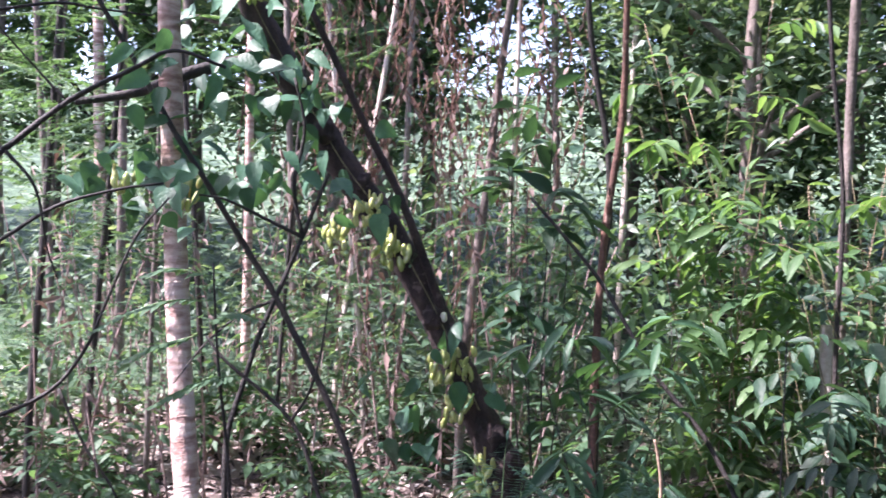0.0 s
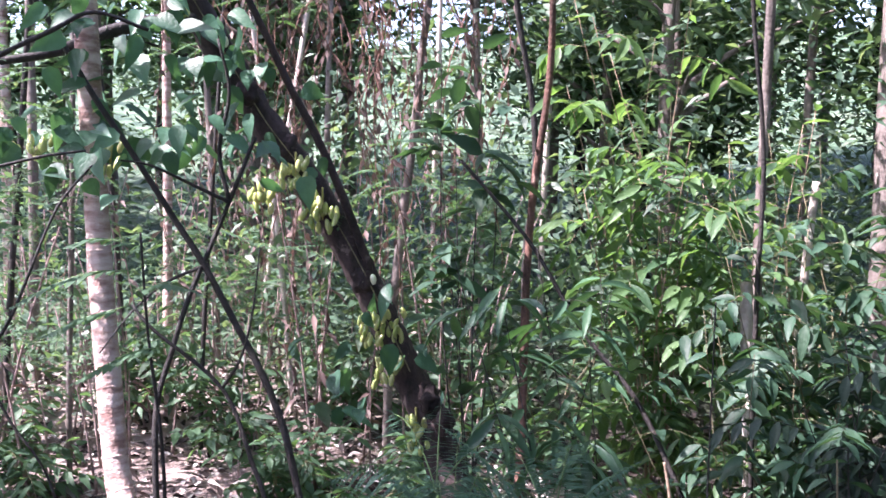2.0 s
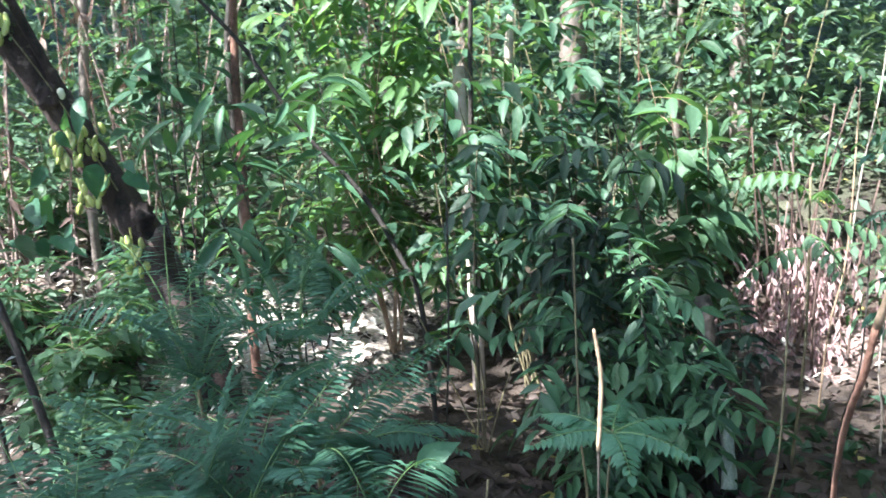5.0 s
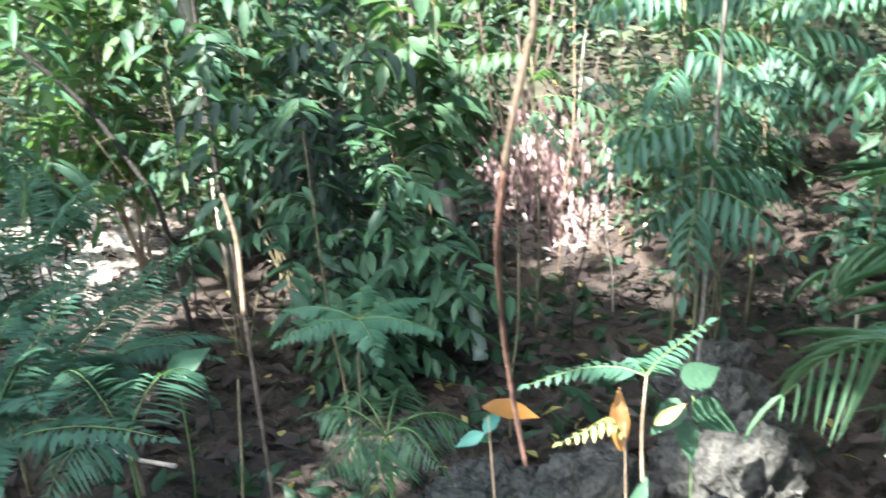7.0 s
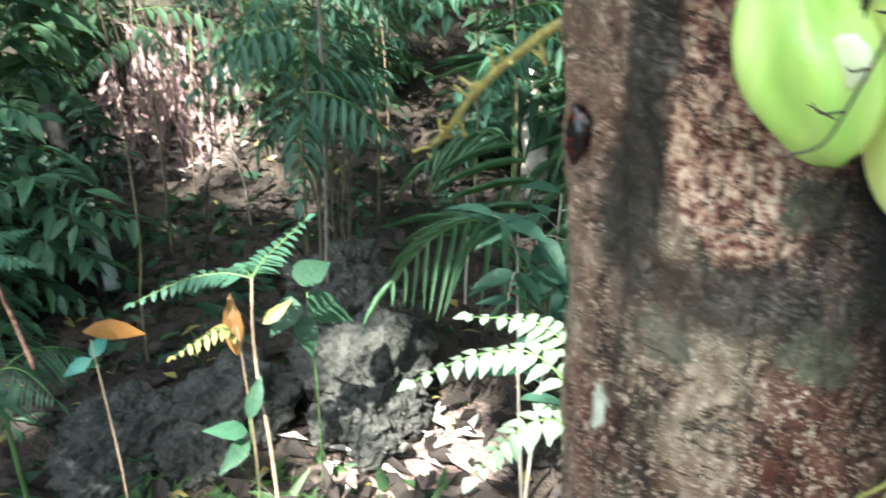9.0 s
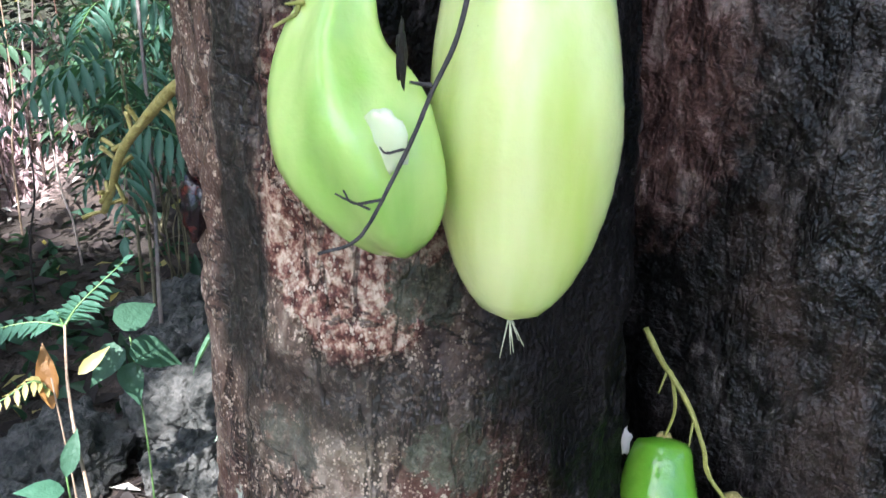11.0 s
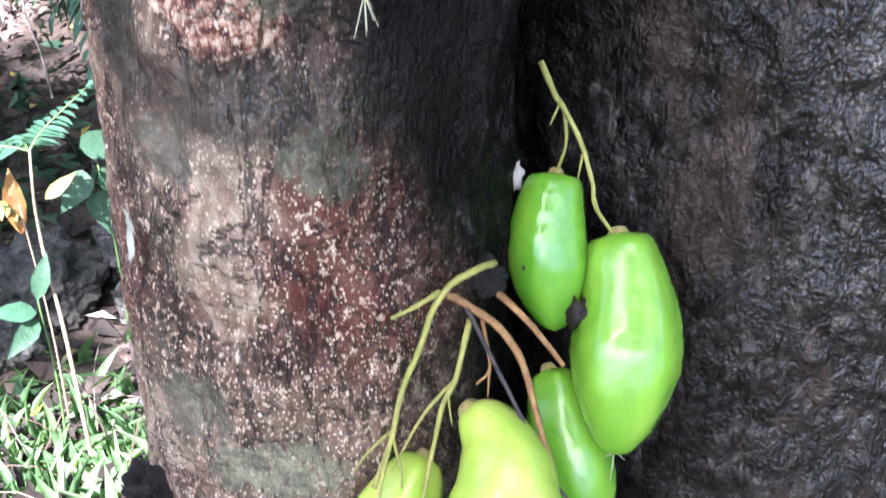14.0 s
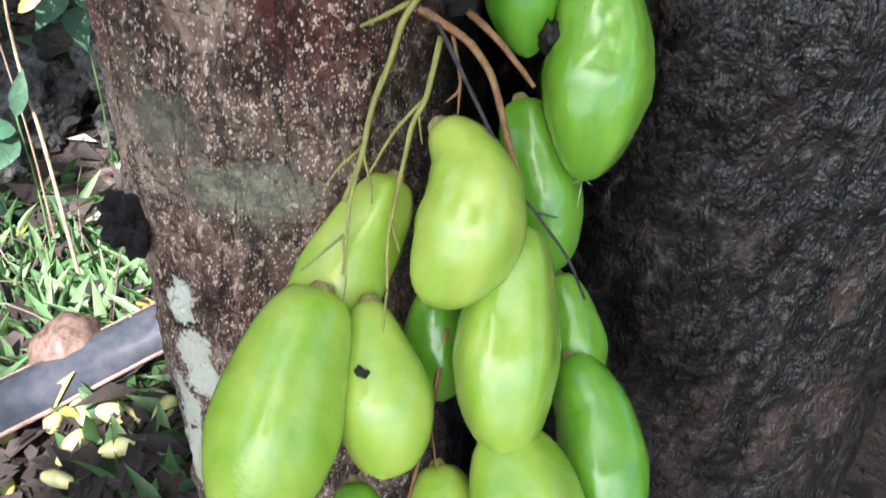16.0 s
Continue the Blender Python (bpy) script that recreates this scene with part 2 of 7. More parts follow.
def template(kind):
    """A leaf blade of length 1: along, across, up."""
    if kind == "small":
        return np.array([(0, 0, 0), (0.4, 0.5, 0.06), (0.4, -0.5, 0.06), (0.45, 0, 0.0), (1, 0, -0.10)]), [(0, 3, 1), (0, 2, 3), (1, 3, 4), (3, 2, 4)]
    if kind == "slip":
        return np.array([(0, 0, 0), (0.5, 0.5, 0.03), (0.5, -0.5, 0.03), (1, 0, -0.08)]), [(0, 2, 1), (1, 2, 3)]
    st = {"ovate": [(0.0, 0.04), (0.14, 0.33), (0.34, 0.5), (0.6, 0.40), (0.82, 0.18), (1.0, 0.0)],
          "lance": [(0.0, 0.05), (0.2, 0.36), (0.45, 0.5), (0.7, 0.36), (0.88, 0.14), (1.0, 0.0)],
          "strap": [(0.0, 0.2), (0.15, 0.45), (0.4, 0.5), (0.7, 0.38), (0.9, 0.15), (1.0, 0.0)],
          "heart": [(-0.08, 0.25), (0.08, 0.48), (0.3, 0.5), (0.55, 0.36), (0.8, 0.14), (1.0, 0.0)]}[kind]
    v, f = [], []
    for u, w in st:
        sag = -0.22 * u * u
        v += [(u, w, sag + 0.16 * w), (u, 0, sag), (u, -w, sag + 0.16 * w)]
    for i in range(len(st) - 1):
        a, b = 3 * i, 3 * i + 3
        f += [(a, b, b + 1, a + 1), (a + 1, b + 1, b + 2, a + 2)]
    return np.array(v), f


TEMPLATES = {k: template(k) for k in ("small", "slip", "ovate", "lance", "strap", "heart")}


def unit(a):
    return a / (np.linalg.norm(a, axis=-1, keepdims=True) + 1e-9)


def leaves(g, pos, way, up, length, width, kind, curl=1.0):
    """Many blades at once: places, directions, upper sides, lengths, widths."""
    tv, tf = TEMPLATES[kind]
    pos, way, up = (np.atleast_2d(np.asarray(a, float)) for a in (pos, way, up))
    n = len(pos)
    if not n:
        return
    way = unit(way)
    across = unit(np.cross(up, way))
    nor = np.cross(way, across)
    length, width = np.broadcast_to(length, n), np.broadcast_to(width, n)
    v = (pos[:, None] + way[:, None] * (tv[None, :, 0, None] * length[:, None, None])
         + across[:, None] * (tv[None, :, 1, None] * width[:, None, None])
         + nor[:, None] * (tv[None, :, 2, None] * length[:, None, None] * curl))
    k = len(tv)
    base = g.n
    g.v.append(v.reshape(-1, 3))
    for i in range(n):
        o = base + i * k
        g.f.extend([tuple(j + o for j in f) for f in tf])
    g.n += n * k


ORIGIN = {}


def thing(name, at, label, category, group="", kind=""):
    ob = new(name)
    ob.empty_display_size = 0.1
    ob.location = at
    ORIGIN[ob] = np.array(at, float)
    return tagged(ob, label, category, group, kind)


def part(name, g, material, parent=None, label="", smooth=True, kind=""):
    v = g.verts() - (ORIGIN[parent] if parent else 0)
    me = bpy.data.meshes.new(name)
    me.from_pydata(v.tolist(), [], g.f)
    if smooth:
        me.polygons.foreach_set("use_smooth", np.ones(len(me.polygons), bool))
    me.materials.append(material)
    ob = new(name, me)
    if parent:
        ob.parent = parent
        ORIGIN[ob] = ORIGIN[parent]
    else:
        ORIGIN[ob] = np.zeros(3)
    return tagged(ob, label, "", "", kind)


def limb(name, pts, r0, r1, material, parent, label="", sides=8, rough=0.06, per=5, radii=None):
    g = Geo()
    tube(g, pts, r0, r1, sides, per, rough, len(pts), radii)
    return part(name, g, material, parent, label)


# ---- ground ----
def ground_z(x, y):
    r = math.hypot(x, y)
    bearing = math.degrees(math.atan2(x, y))
    side = min(max((bearing - 20) / 40, 0), 1) if y > -abs(x) else 0
    z = -0.10 * min(r, 4.5) + (0.13 + 0.12 * side) * max(0, min(r, 16) - 4.7)
    z += 0.012 * max(0, min(r, 45) - 9) ** 2 / (1 + 0.04 * max(0, r - 9))
    z += 0.30 * math.exp(-((x - 0.75) ** 2 + (y - 0.55) ** 2) / 0.35)
    z += 0.06 * noise.noise((x * 0.9, y * 0.9, 0)) + 0.03 * noise.noise((x * 3.1, y * 3.1, 4)) + 0.012 * noise.noise((x * 11, y * 11, 8))
    return z


def spread(n, near, far, power):
    s = np.linspace(-1, 1, n)
    return np.sign(s) * (near * np.abs(s) + far * np.abs(s) ** power)


xs = spread(261, 7.0, 700.0, 9)
g = Geo()
g.add([(x, y, ground_z(x, y)) for y in xs for x in xs],
      [(j * 261 + i, j * 261 + i + 1, (j + 1) * 261 + i + 1, (j + 1) * 261 + i) for j in range(260) for i in range(260)])
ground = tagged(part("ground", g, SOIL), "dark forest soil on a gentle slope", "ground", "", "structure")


def on_ground(x, y, lift=0.0):
    return (x, y, ground_z(x, y) + lift)


# ---- the fruiting trunk close by ----
def trunk_bark():
    m, t, b, out = nodes_of("bark_fruit_tree")
    co = t.nodes.new("ShaderNodeNewGeometry").outputs["Position"]
    broad, mid = noise_of(t, 26.0, 5.0, (1, 1, 0.6)), noise_of(t, 95.0, 6.0, (1, 1, 0.6), 0.65)
    fine, grain = noise_of(t, 520.0, 4.0, (1, 1, 0.5)), noise_of(t, 300.0, 6.0, (1, 1, 0.35), 0.72)
    f = math_node(t, "ADD", math_node(t, "MULTIPLY", broad, 0.4), math_node(t, "ADD", math_node(t, "MULTIPLY", mid, 0.35), math_node(t, "MULTIPLY", grain, 0.25)))
    col = ramp(t, f, [(0.42, (0.022, 0.013, 0.012)), (0.47, (0.085, 0.052, 0.044)), (0.53, (0.20, 0.132, 0.108)), (0.59, (0.42, 0.33, 0.28))])
    # olive-grey film over part of the bark
    film = ramp(t, noise_of(t, 40.0, 4.0), [(0.52, (0, 0, 0)), (0.62, (1, 1, 1))])
    col = blend(t, math_node(t, "MULTIPLY", film, 0.40), col, (0.15, 0.135, 0.10))
    red = mask(t, (0.262, 0.045, 1.328), (0.05, 0.030, 0.036), mid, 0.4)
    col = blend(t, math_node(t, "MULTIPLY", red, 0.75), col, (0.11, 0.026, 0.024))
    red2 = mask(t, (0.246, 0.124, 1.305), (0.03, 0.014, 0.03), mid, 0.4)
    col = blend(t, math_node(t, "MULTIPLY", red2, 0.6), col, (0.13, 0.045, 0.038))
    # the raw scar under the fruit
    ragged = noise_of(t, 150.0, 9.0, None, 0.74)
    scar = mask(t, (0.253, 0.0835, 1.425), (0.06, 0.0250, 0.0475), math_node(t, "ADD", math_node(t, "MULTIPLY", broad, 0.5), math_node(t, "MULTIPLY", ragged, 0.5)), 0.02, 0.5)
    crumb = noise_of(t, 420.0, 4.0, (1, 1, 0.8), 0.65)
    rawc = ramp(t, math_node(t, "ADD", math_node(t, "MULTIPLY", crumb, 0.75), math_node(t, "MULTIPLY", mid, 0.25)), [(0.42, (0.075, 0.024, 0.020)), (0.49, (0.24, 0.105, 0.085)), (0.54, (0.46, 0.29, 0.23)), (0.61, (0.72, 0.56, 0.47))])
    col = blend(t, scar, col, rawc)
    edge_red = mask(t, (0.266, 0.140, 1.42), (0.05, 0.020, 0.09), mid, 0.3)
    col = blend(t, math_node(t, "MULTIPLY", edge_red, 0.55), col, (0.22, 0.125, 0.10))
    # pale flecks
    fleck = None
    for size in (1150.0,):
        cells = node(t, "ShaderNodeTexVoronoi", {"Vector": node(t, "ShaderNodeMapping", {0: t.nodes.new("ShaderNodeTexCoord").outputs["Object"], 3: (1, 1, 0.72)}).outputs[0], "Scale": size})
        pick = node(t, "ShaderNodeSeparateColor", {0: cells.outputs["Color"]}).outputs[0]
        reach = math_node(t, "MULTIPLY", math_node(t, "SUBTRACT", pick, 0.22), 0.60)
        spot = node(t, "ShaderNodeMapRange", {0: math_node(t, "SUBTRACT", math_node(t, "ADD", cells.outputs["Distance"], math_node(t, "MULTIPLY", math_node(t, "SUBTRACT", fine, 0.5), 0.5)), reach), 1: 0.05, 2: -0.05, 3: 0.0, 4: 1.0}).outputs[0]
        fleck = spot if fleck is None else math_node(t, "MAXIMUM", fleck, spot)
    crust = noise_of(t, 430.0, 5.0, (1, 1, 0.75), 0.68)
    fleck = math_node(t, "MAXIMUM", fleck, ramp(t, crust, [(0.575, (0, 0, 0)), (0.61, (1, 1, 1))]))
    # fine cracks down the bark
    crack = ramp(t, math_node(t, "ABSOLUTE", math_node(t, "SUBTRACT", noise_of(t, 42.0, 5.0, (1, 1, 0.22), 0.6), 0.5)), [(0.006, (1, 1, 1)), (0.018, (0, 0, 0))])
    crack2 = ramp(t, math_node(t, "ABSOLUTE", math_node(t, "SUBTRACT", noise_of(t, 30.0, 5.0, (0.5, 0.5, 1.4), 0.6), 0.47)), [(0.004, (1, 1, 1)), (0.010, (0, 0, 0))])
    col = blend(t, math_node(t, "MULTIPLY", math_node(t, "MAXIMUM", crack, crack2), 0.75), col, (0.012, 0.009, 0.009))
    gate = ramp(t, math_node(t, "ADD", math_node(t, "MULTIPLY", mid, 0.6), math_node(t, "MULTIPLY", broad, 0.4)), [(0.39, (0.08, 0.08, 0.08)), (0.47, (1, 1, 1))])
    specks = math_node(t, "MULTIPLY", math_node(t, "MULTIPLY", fleck, gate), 0.9)
    col = blend(t, specks, col, ramp(t, grain, [(0.4, (0.46, 0.32, 0.26)), (0.56, (0.76, 0.63, 0.54))]))
    # wet streak beside and below the scar
    wet = mask(t, (0.2495, 0.1125, 1.425), (0.03, 0.0075, 0.080), broad, 0.25, 0.45)
    wet2 = mask(t, (0.247, 0.085, 1.369), (0.05, 0.034, 0.0115), broad, 0.3, 0.45)
    wet3 = mask(t, (0.252, 0.118, 1.385), (0.03, 0.010, 0.022), mid, 0.3, 0.45)
    wetness = math_node(t, "MAXIMUM", math_node(t, "MAXIMUM", wet, wet3), math_node(t, "MULTIPLY", wet2, 0.9))
    col = blend(t, math_node(t, "MULTIPLY", wetness, 0.82), col, (0.019, 0.018, 0.017))
    # grey-green lichen crusts
    for c, r, colour in (((0.2500, 0.060, 1.356), (0.03, 0.009, 0.010), (0.15, 0.165, 0.13)), ((0.2389, 0.072, 1.2587), (0.03, 0.020, 0.009), (0.23, 0.235, 0.18)),
                         ((0.2508, 0.068, 1.397), (0.03, 0.008, 0.008), (0.085, 0.10, 0.075)), ((0.237, 0.095, 1.276), (0.04, 0.012, 0.010), (0.13, 0.13, 0.105)), ((0.262, 0.048, 1.380), (0.03, 0.007, 0.010), (0.08, 0.10, 0.08)),
                         ((0.254, 0.100, 1.352), (0.03, 0.010, 0.008), (0.12, 0.12, 0.10))):
        crust = math_node(t, "MULTIPLY", mask(t, c, r, ragged, 0.10, 1.9), ramp(t, grain, [(0.40, (0.35, 0.35, 0.35)), (0.50, (0.85, 0.85, 0.85))]))
        col = blend(t, crust, col, ramp(t, ragged, [(0.40, tuple(v * 0.55 for v in colour)), (0.58, tuple(v * 1.25 for v in colour))]))
    # chalk-white lichen
    for c, r in (((0.2455, 0.1185, 1.3198), (0.02, 0.0030, 0.0068)), ((0.2325, 0.0970, 1.2061), (0.02, 0.006, 0.010)), ((0.229, 0.094, 1.1848), (0.02, 0.0065, 0.010)),
                 ((0.230, 0.0895, 1.171), (0.02, 0.0065, 0.009)), ((0.2307, 0.101, 1.150), (0.02, 0.008, 0.018)), ((0.2289, 0.1015, 1.117), (0.02, 0.008, 0.020))):
        col = blend(t, mask(t, c, r, ragged, 0.08, 1.9), col, (0.62, 0.66, 0.60))
    col = blend(t, 1.0, col, (1.0, 0.95, 0.85), "MULTIPLY")
    # the dark wet second stem; the fold's shade is painted in as black bark
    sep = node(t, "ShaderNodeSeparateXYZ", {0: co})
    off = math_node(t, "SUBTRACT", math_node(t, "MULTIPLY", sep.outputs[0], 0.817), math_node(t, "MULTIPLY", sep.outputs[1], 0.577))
    # carries the painted shade over the first stem's turned-away flank
    flank_shade = math_node(t, "MULTIPLY", math_node(t, "MAXIMUM", math_node(t, "SUBTRACT", sep.outputs[2], 1.31), 0.0), 0.36)
    second = node(t, "ShaderNodeMapRange", {0: math_node(t, "ADD", math_node(t, "ADD", off, flank_shade), math_node(t, "MULTIPLY", broad, 0.03)), 1: 0.192, 2: 0.230, 3: 0.0, 4: 1.0}).outputs[0]
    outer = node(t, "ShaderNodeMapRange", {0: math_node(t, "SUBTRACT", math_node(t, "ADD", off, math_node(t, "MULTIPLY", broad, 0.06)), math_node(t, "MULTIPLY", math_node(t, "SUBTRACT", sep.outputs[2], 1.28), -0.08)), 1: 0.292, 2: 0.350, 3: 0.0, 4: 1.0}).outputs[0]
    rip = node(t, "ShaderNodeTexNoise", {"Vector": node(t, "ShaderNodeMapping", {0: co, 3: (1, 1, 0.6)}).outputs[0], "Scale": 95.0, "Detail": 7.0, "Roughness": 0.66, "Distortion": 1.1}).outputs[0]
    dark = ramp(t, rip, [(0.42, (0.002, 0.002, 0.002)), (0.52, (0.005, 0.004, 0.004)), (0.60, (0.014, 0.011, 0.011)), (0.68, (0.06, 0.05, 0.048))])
    # outer side greyer; part of its sheen is put into the pale end
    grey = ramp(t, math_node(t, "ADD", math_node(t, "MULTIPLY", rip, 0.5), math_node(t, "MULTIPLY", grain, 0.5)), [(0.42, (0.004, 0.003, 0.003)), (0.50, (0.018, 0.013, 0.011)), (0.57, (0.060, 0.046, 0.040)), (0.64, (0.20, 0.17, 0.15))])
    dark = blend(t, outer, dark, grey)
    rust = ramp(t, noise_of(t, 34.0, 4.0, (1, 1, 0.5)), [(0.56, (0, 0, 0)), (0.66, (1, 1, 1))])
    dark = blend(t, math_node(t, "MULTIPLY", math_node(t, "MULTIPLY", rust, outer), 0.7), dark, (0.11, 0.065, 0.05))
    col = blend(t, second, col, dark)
    # red-brown flaking bark high on the second stem; under the large fruit a wet stain with shade painted in
    flake = mask(t, (0.350, 0.042, 1.425), (0.03, 0.022, 0.042), ragged, 0.3, 0.9)
    col = blend(t, math_node(t, "MULTIPLY", flake, 0.85), col, ramp(t, rip, [(0.40, (0.03, 0.014, 0.012)), (0.52, (0.11, 0.055, 0.046)), (0.62, (0.26, 0.18, 0.155))]))
    stain_and_shade = mask(t, (0.276, 0.043, 1.380), (0.03, 0.015, 0.026), mid, 0.35, 0.6)
    col = blend(t, math_node(t, "MULTIPLY", stain_and_shade, 0.85), col, (0.012, 0.009, 0.009))
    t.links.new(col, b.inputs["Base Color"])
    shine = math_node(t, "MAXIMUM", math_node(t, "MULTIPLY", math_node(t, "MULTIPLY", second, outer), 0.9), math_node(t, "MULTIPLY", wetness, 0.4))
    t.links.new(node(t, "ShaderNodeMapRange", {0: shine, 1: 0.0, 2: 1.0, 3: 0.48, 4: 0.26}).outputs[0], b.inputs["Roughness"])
    # relief in millimetres
    h = math_node(t, "MULTIPLY", math_node(t, "MAXIMUM", crack, crack2), -0.6)
    for scale, here, more, shape in ((110.0, 1.3, 1.6, (1, 1, 0.8)), (270.0, 0.9, 0.9, (1, 1, 0.85)), (720.0, 0.7, 0.7, (1, 1, 0.9))):
        amount = node(t, "ShaderNodeMapRange", {0: second, 1: 0.0, 2: 1.0, 3: here, 4: here + more}).outputs[0]
        h = math_node(t, "ADD", h, math_node(t, "MULTIPLY", noise_of(t, scale, 1.0, shape), amount))
    h = math_node(t, "ADD", h, math_node(t, "ADD", math_node(t, "MULTIPLY", fleck, 0.2), math_node(t, "MULTIPLY", scar, -0.8)))
    # gloss taken out of the fold, along with its painted shade
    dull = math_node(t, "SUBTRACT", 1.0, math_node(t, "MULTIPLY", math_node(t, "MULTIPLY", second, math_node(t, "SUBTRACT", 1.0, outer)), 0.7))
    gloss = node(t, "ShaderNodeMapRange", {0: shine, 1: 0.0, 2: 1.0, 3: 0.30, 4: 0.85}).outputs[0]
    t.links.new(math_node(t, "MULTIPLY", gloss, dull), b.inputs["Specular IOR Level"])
    bump(t, b, h, 1.0, 0.001)
    return m


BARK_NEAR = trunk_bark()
LOBES = np.array(((0.2995, 0.0925, 0.058), (0.4450, -0.0100, 0.112)))
FOLD = 0.015


def union(p):
    """How far points lie outside the two stems grown together."""
    d = [np.hypot(p[:, 0] - x, p[:, 1] - y) - r for x, y, r in LOBES]
    h = np.clip(0.5 + 0.5 * (d[1] - d[0]) / FOLD, 0, 1)
    return d[1] * (1 - h) + d[0] * h - FOLD * h * (1 - h), d


def outline(count):
    """The cross-section: both rounds, joined by a fold, as evenly spaced points and outward directions."""
    runs = []
    for k in (0, 1):
        x, y, r = LOBES[k]
        to = math.atan2(LOBES[1 - k][1] - y, LOBES[1 - k][0] - x)
        a = to + np.linspace(0.02, 2 * np.pi - 0.02, 600)
        p = np.stack([x + r * np.cos(a), y + r * np.sin(a)], -1)
        for _ in range(12):
            v = union(p)[0]
            gx, gy = union(p + (1e-4, 0))[0] - v, union(p + (0, 1e-4))[0] - v
            grad = np.stack([gx, gy], -1) * 1e4
            p = p - grad * (v / ((grad ** 2).sum(1) + 1e-6))[:, None]
        d = union(p)[1]
        runs.append(p[d[k] <= d[1 - k]])
    p = np.concatenate(runs)
    p = np.vstack([p, p[:1]])
    s = np.r_[0, np.cumsum(np.linalg.norm(np.diff(p, axis=0), axis=1))]
    q = np.linspace(0, s[-1], count, endpoint=False)
    p = np.stack([np.interp(q, s, p[:, 0]), np.interp(q, s, p[:, 1])], -1)
    for _ in range(3):
        p = 0.25 * np.roll(p, 1, 0) + 0.5 * p + 0.25 * np.roll(p, -1, 0)
    t = unit(np.roll(p, -1, 0) - np.roll(p, 1, 0))
    return p, np.stack([t[:, 1], -t[:, 0]], -1)


def near_trunk():
    """Two stems grown together, with a deep fold between them and rough bark."""
    na = 520
    z = np.concatenate([np.linspace(-0.35, 1.08, 60), np.linspace(1.084, 1.60, 330), np.linspace(1.62, 4.2, 50)])
    ring, out = outline(na)
    mid = ring.mean(0)
    v = []
    for zz in z:
        lean = 0.12 * (max(zz, 0.95) - 1.35)
        grow = 1 + 0.9 * max(0, 0.55 - zz) ** 1.6 - 0.05 * max(0, zz - 1.5)
        c = np.array((0.914, 0.407)) * lean + np.array((-0.407, 0.914)) * 0.045 * (min(max(zz, 0.95), 2.0) - 1.34)
        for (rx, ry), (nx, ny) in zip(ring, out):
            x, y = c[0] + mid[0] + (rx - mid[0]) * grow, c[1] + mid[1] + (ry - mid[1]) * grow
            q = Vector((x * 16, y * 16, zz * 9))
            e = 0.0055 * noise.noise(q) + 0.0025 * noise.noise(q * 4.1)
            if 1.05 < zz < 1.62:
                w = Vector((x * 1.0, y * 1.0, zz * 0.45))
                e += 0.0016 * noise.noise(w * 150) - 0.0008 * max(0, 0.22 - abs(noise.noise(w * 75))) * 4 + 0.0009 * noise.noise((x * 420, y * 420, zz * 260))
                if ny * -0.8 + nx * -0.2 > 0.05 and 0.817 * x - 0.577 * y > 0.235:
                    e += 0.0020 * noise.noise((x * 90, y * 90, zz * 70)) + 0.0017 * noise.noise((x * 260, y * 260, zz * 190))
            v.append((x + nx * e, y + ny * e, zz))
    f = [(j * na + i, j * na + (i + 1) % na, (j + 1) * na + (i + 1) % na, (j + 1) * na + i) for j in range(len(z) - 1) for i in range(na)]
    g = Geo()
    g.add(v, f)
    return g


fruit_tree = thing("fruit_tree", (0.37, 0.05, ground_z(0.37, 0.05)), "fruit tree with two fused brown stems and blotched, wet bark", "tree")
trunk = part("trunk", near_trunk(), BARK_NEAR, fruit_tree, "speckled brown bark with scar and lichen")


def clump(centre, size, seed, rough=0.45, level=3):
    """A lumpy knob."""
    bm = bmesh.new()
    bmesh.ops.create_icosphere(bm, subdivisions=level, radius=1.0)
    off = Vector((seed * 3.7, seed * 1.3, seed))
    for w in bm.verts:
        d = 1 + rough * noise.noise(w.co * 1.6 + off) + rough * 0.6 * noise.noise(w.co * 4.0 + off)
        w.co = Vector(centre) + Vector((w.co.x * size[0], w.co.y * size[1], w.co.z * size[2])) * d
    g = Geo()
    bm.verts.index_update()
    g.add([w.co[:] for w in bm.verts], [[w.index for w in q.verts] for q in bm.faces])
    bm.free()
    return g


def gum_mat():
    m, t, b, out = nodes_of("dark_red_gum")
    t.links.new(ramp(t, noise_of(t, 200.0), [(0.5, (0.008, 0.005, 0.008)), (0.68, (0.12, 0.020, 0.012))]), b.inputs["Base Color"])
    b.inputs["Roughness"].default_value = 0.18
    return m


GUM = gum_mat()
NUB = bark_mat("black_crumbly_knob", (0.0015, 0.001, 0.001), (0.011, 0.006, 0.006), 260.0, (1, 1, 1), 0.9, depth=0.004)
part("gum_knot", clump((0.2660, 0.1395, 1.3975), (0.0035, 0.004, 0.008), 3), GUM, fruit_tree, "glossy dark red gum knot")
part("bark_knob", clump((0.2365, 0.1160, 1.229), (0.009, 0.009, 0.0095), 5, 0.55, 5), NUB, fruit_tree, "black crumbly bark knob")
part("bark_knob", clump((0.284, 0.031, 1.312), (0.005, 0.007, 0.006), 8, 0.4, 4), NUB, fruit_tree, "black crumbly stalk scar")
part("gum_knot", clump((0.313, 0.034, 1.327), (0.002, 0.0025, 0.0045), 6, 0.6), BARK_PALE, fruit_tree, "pale flaking bark chip")


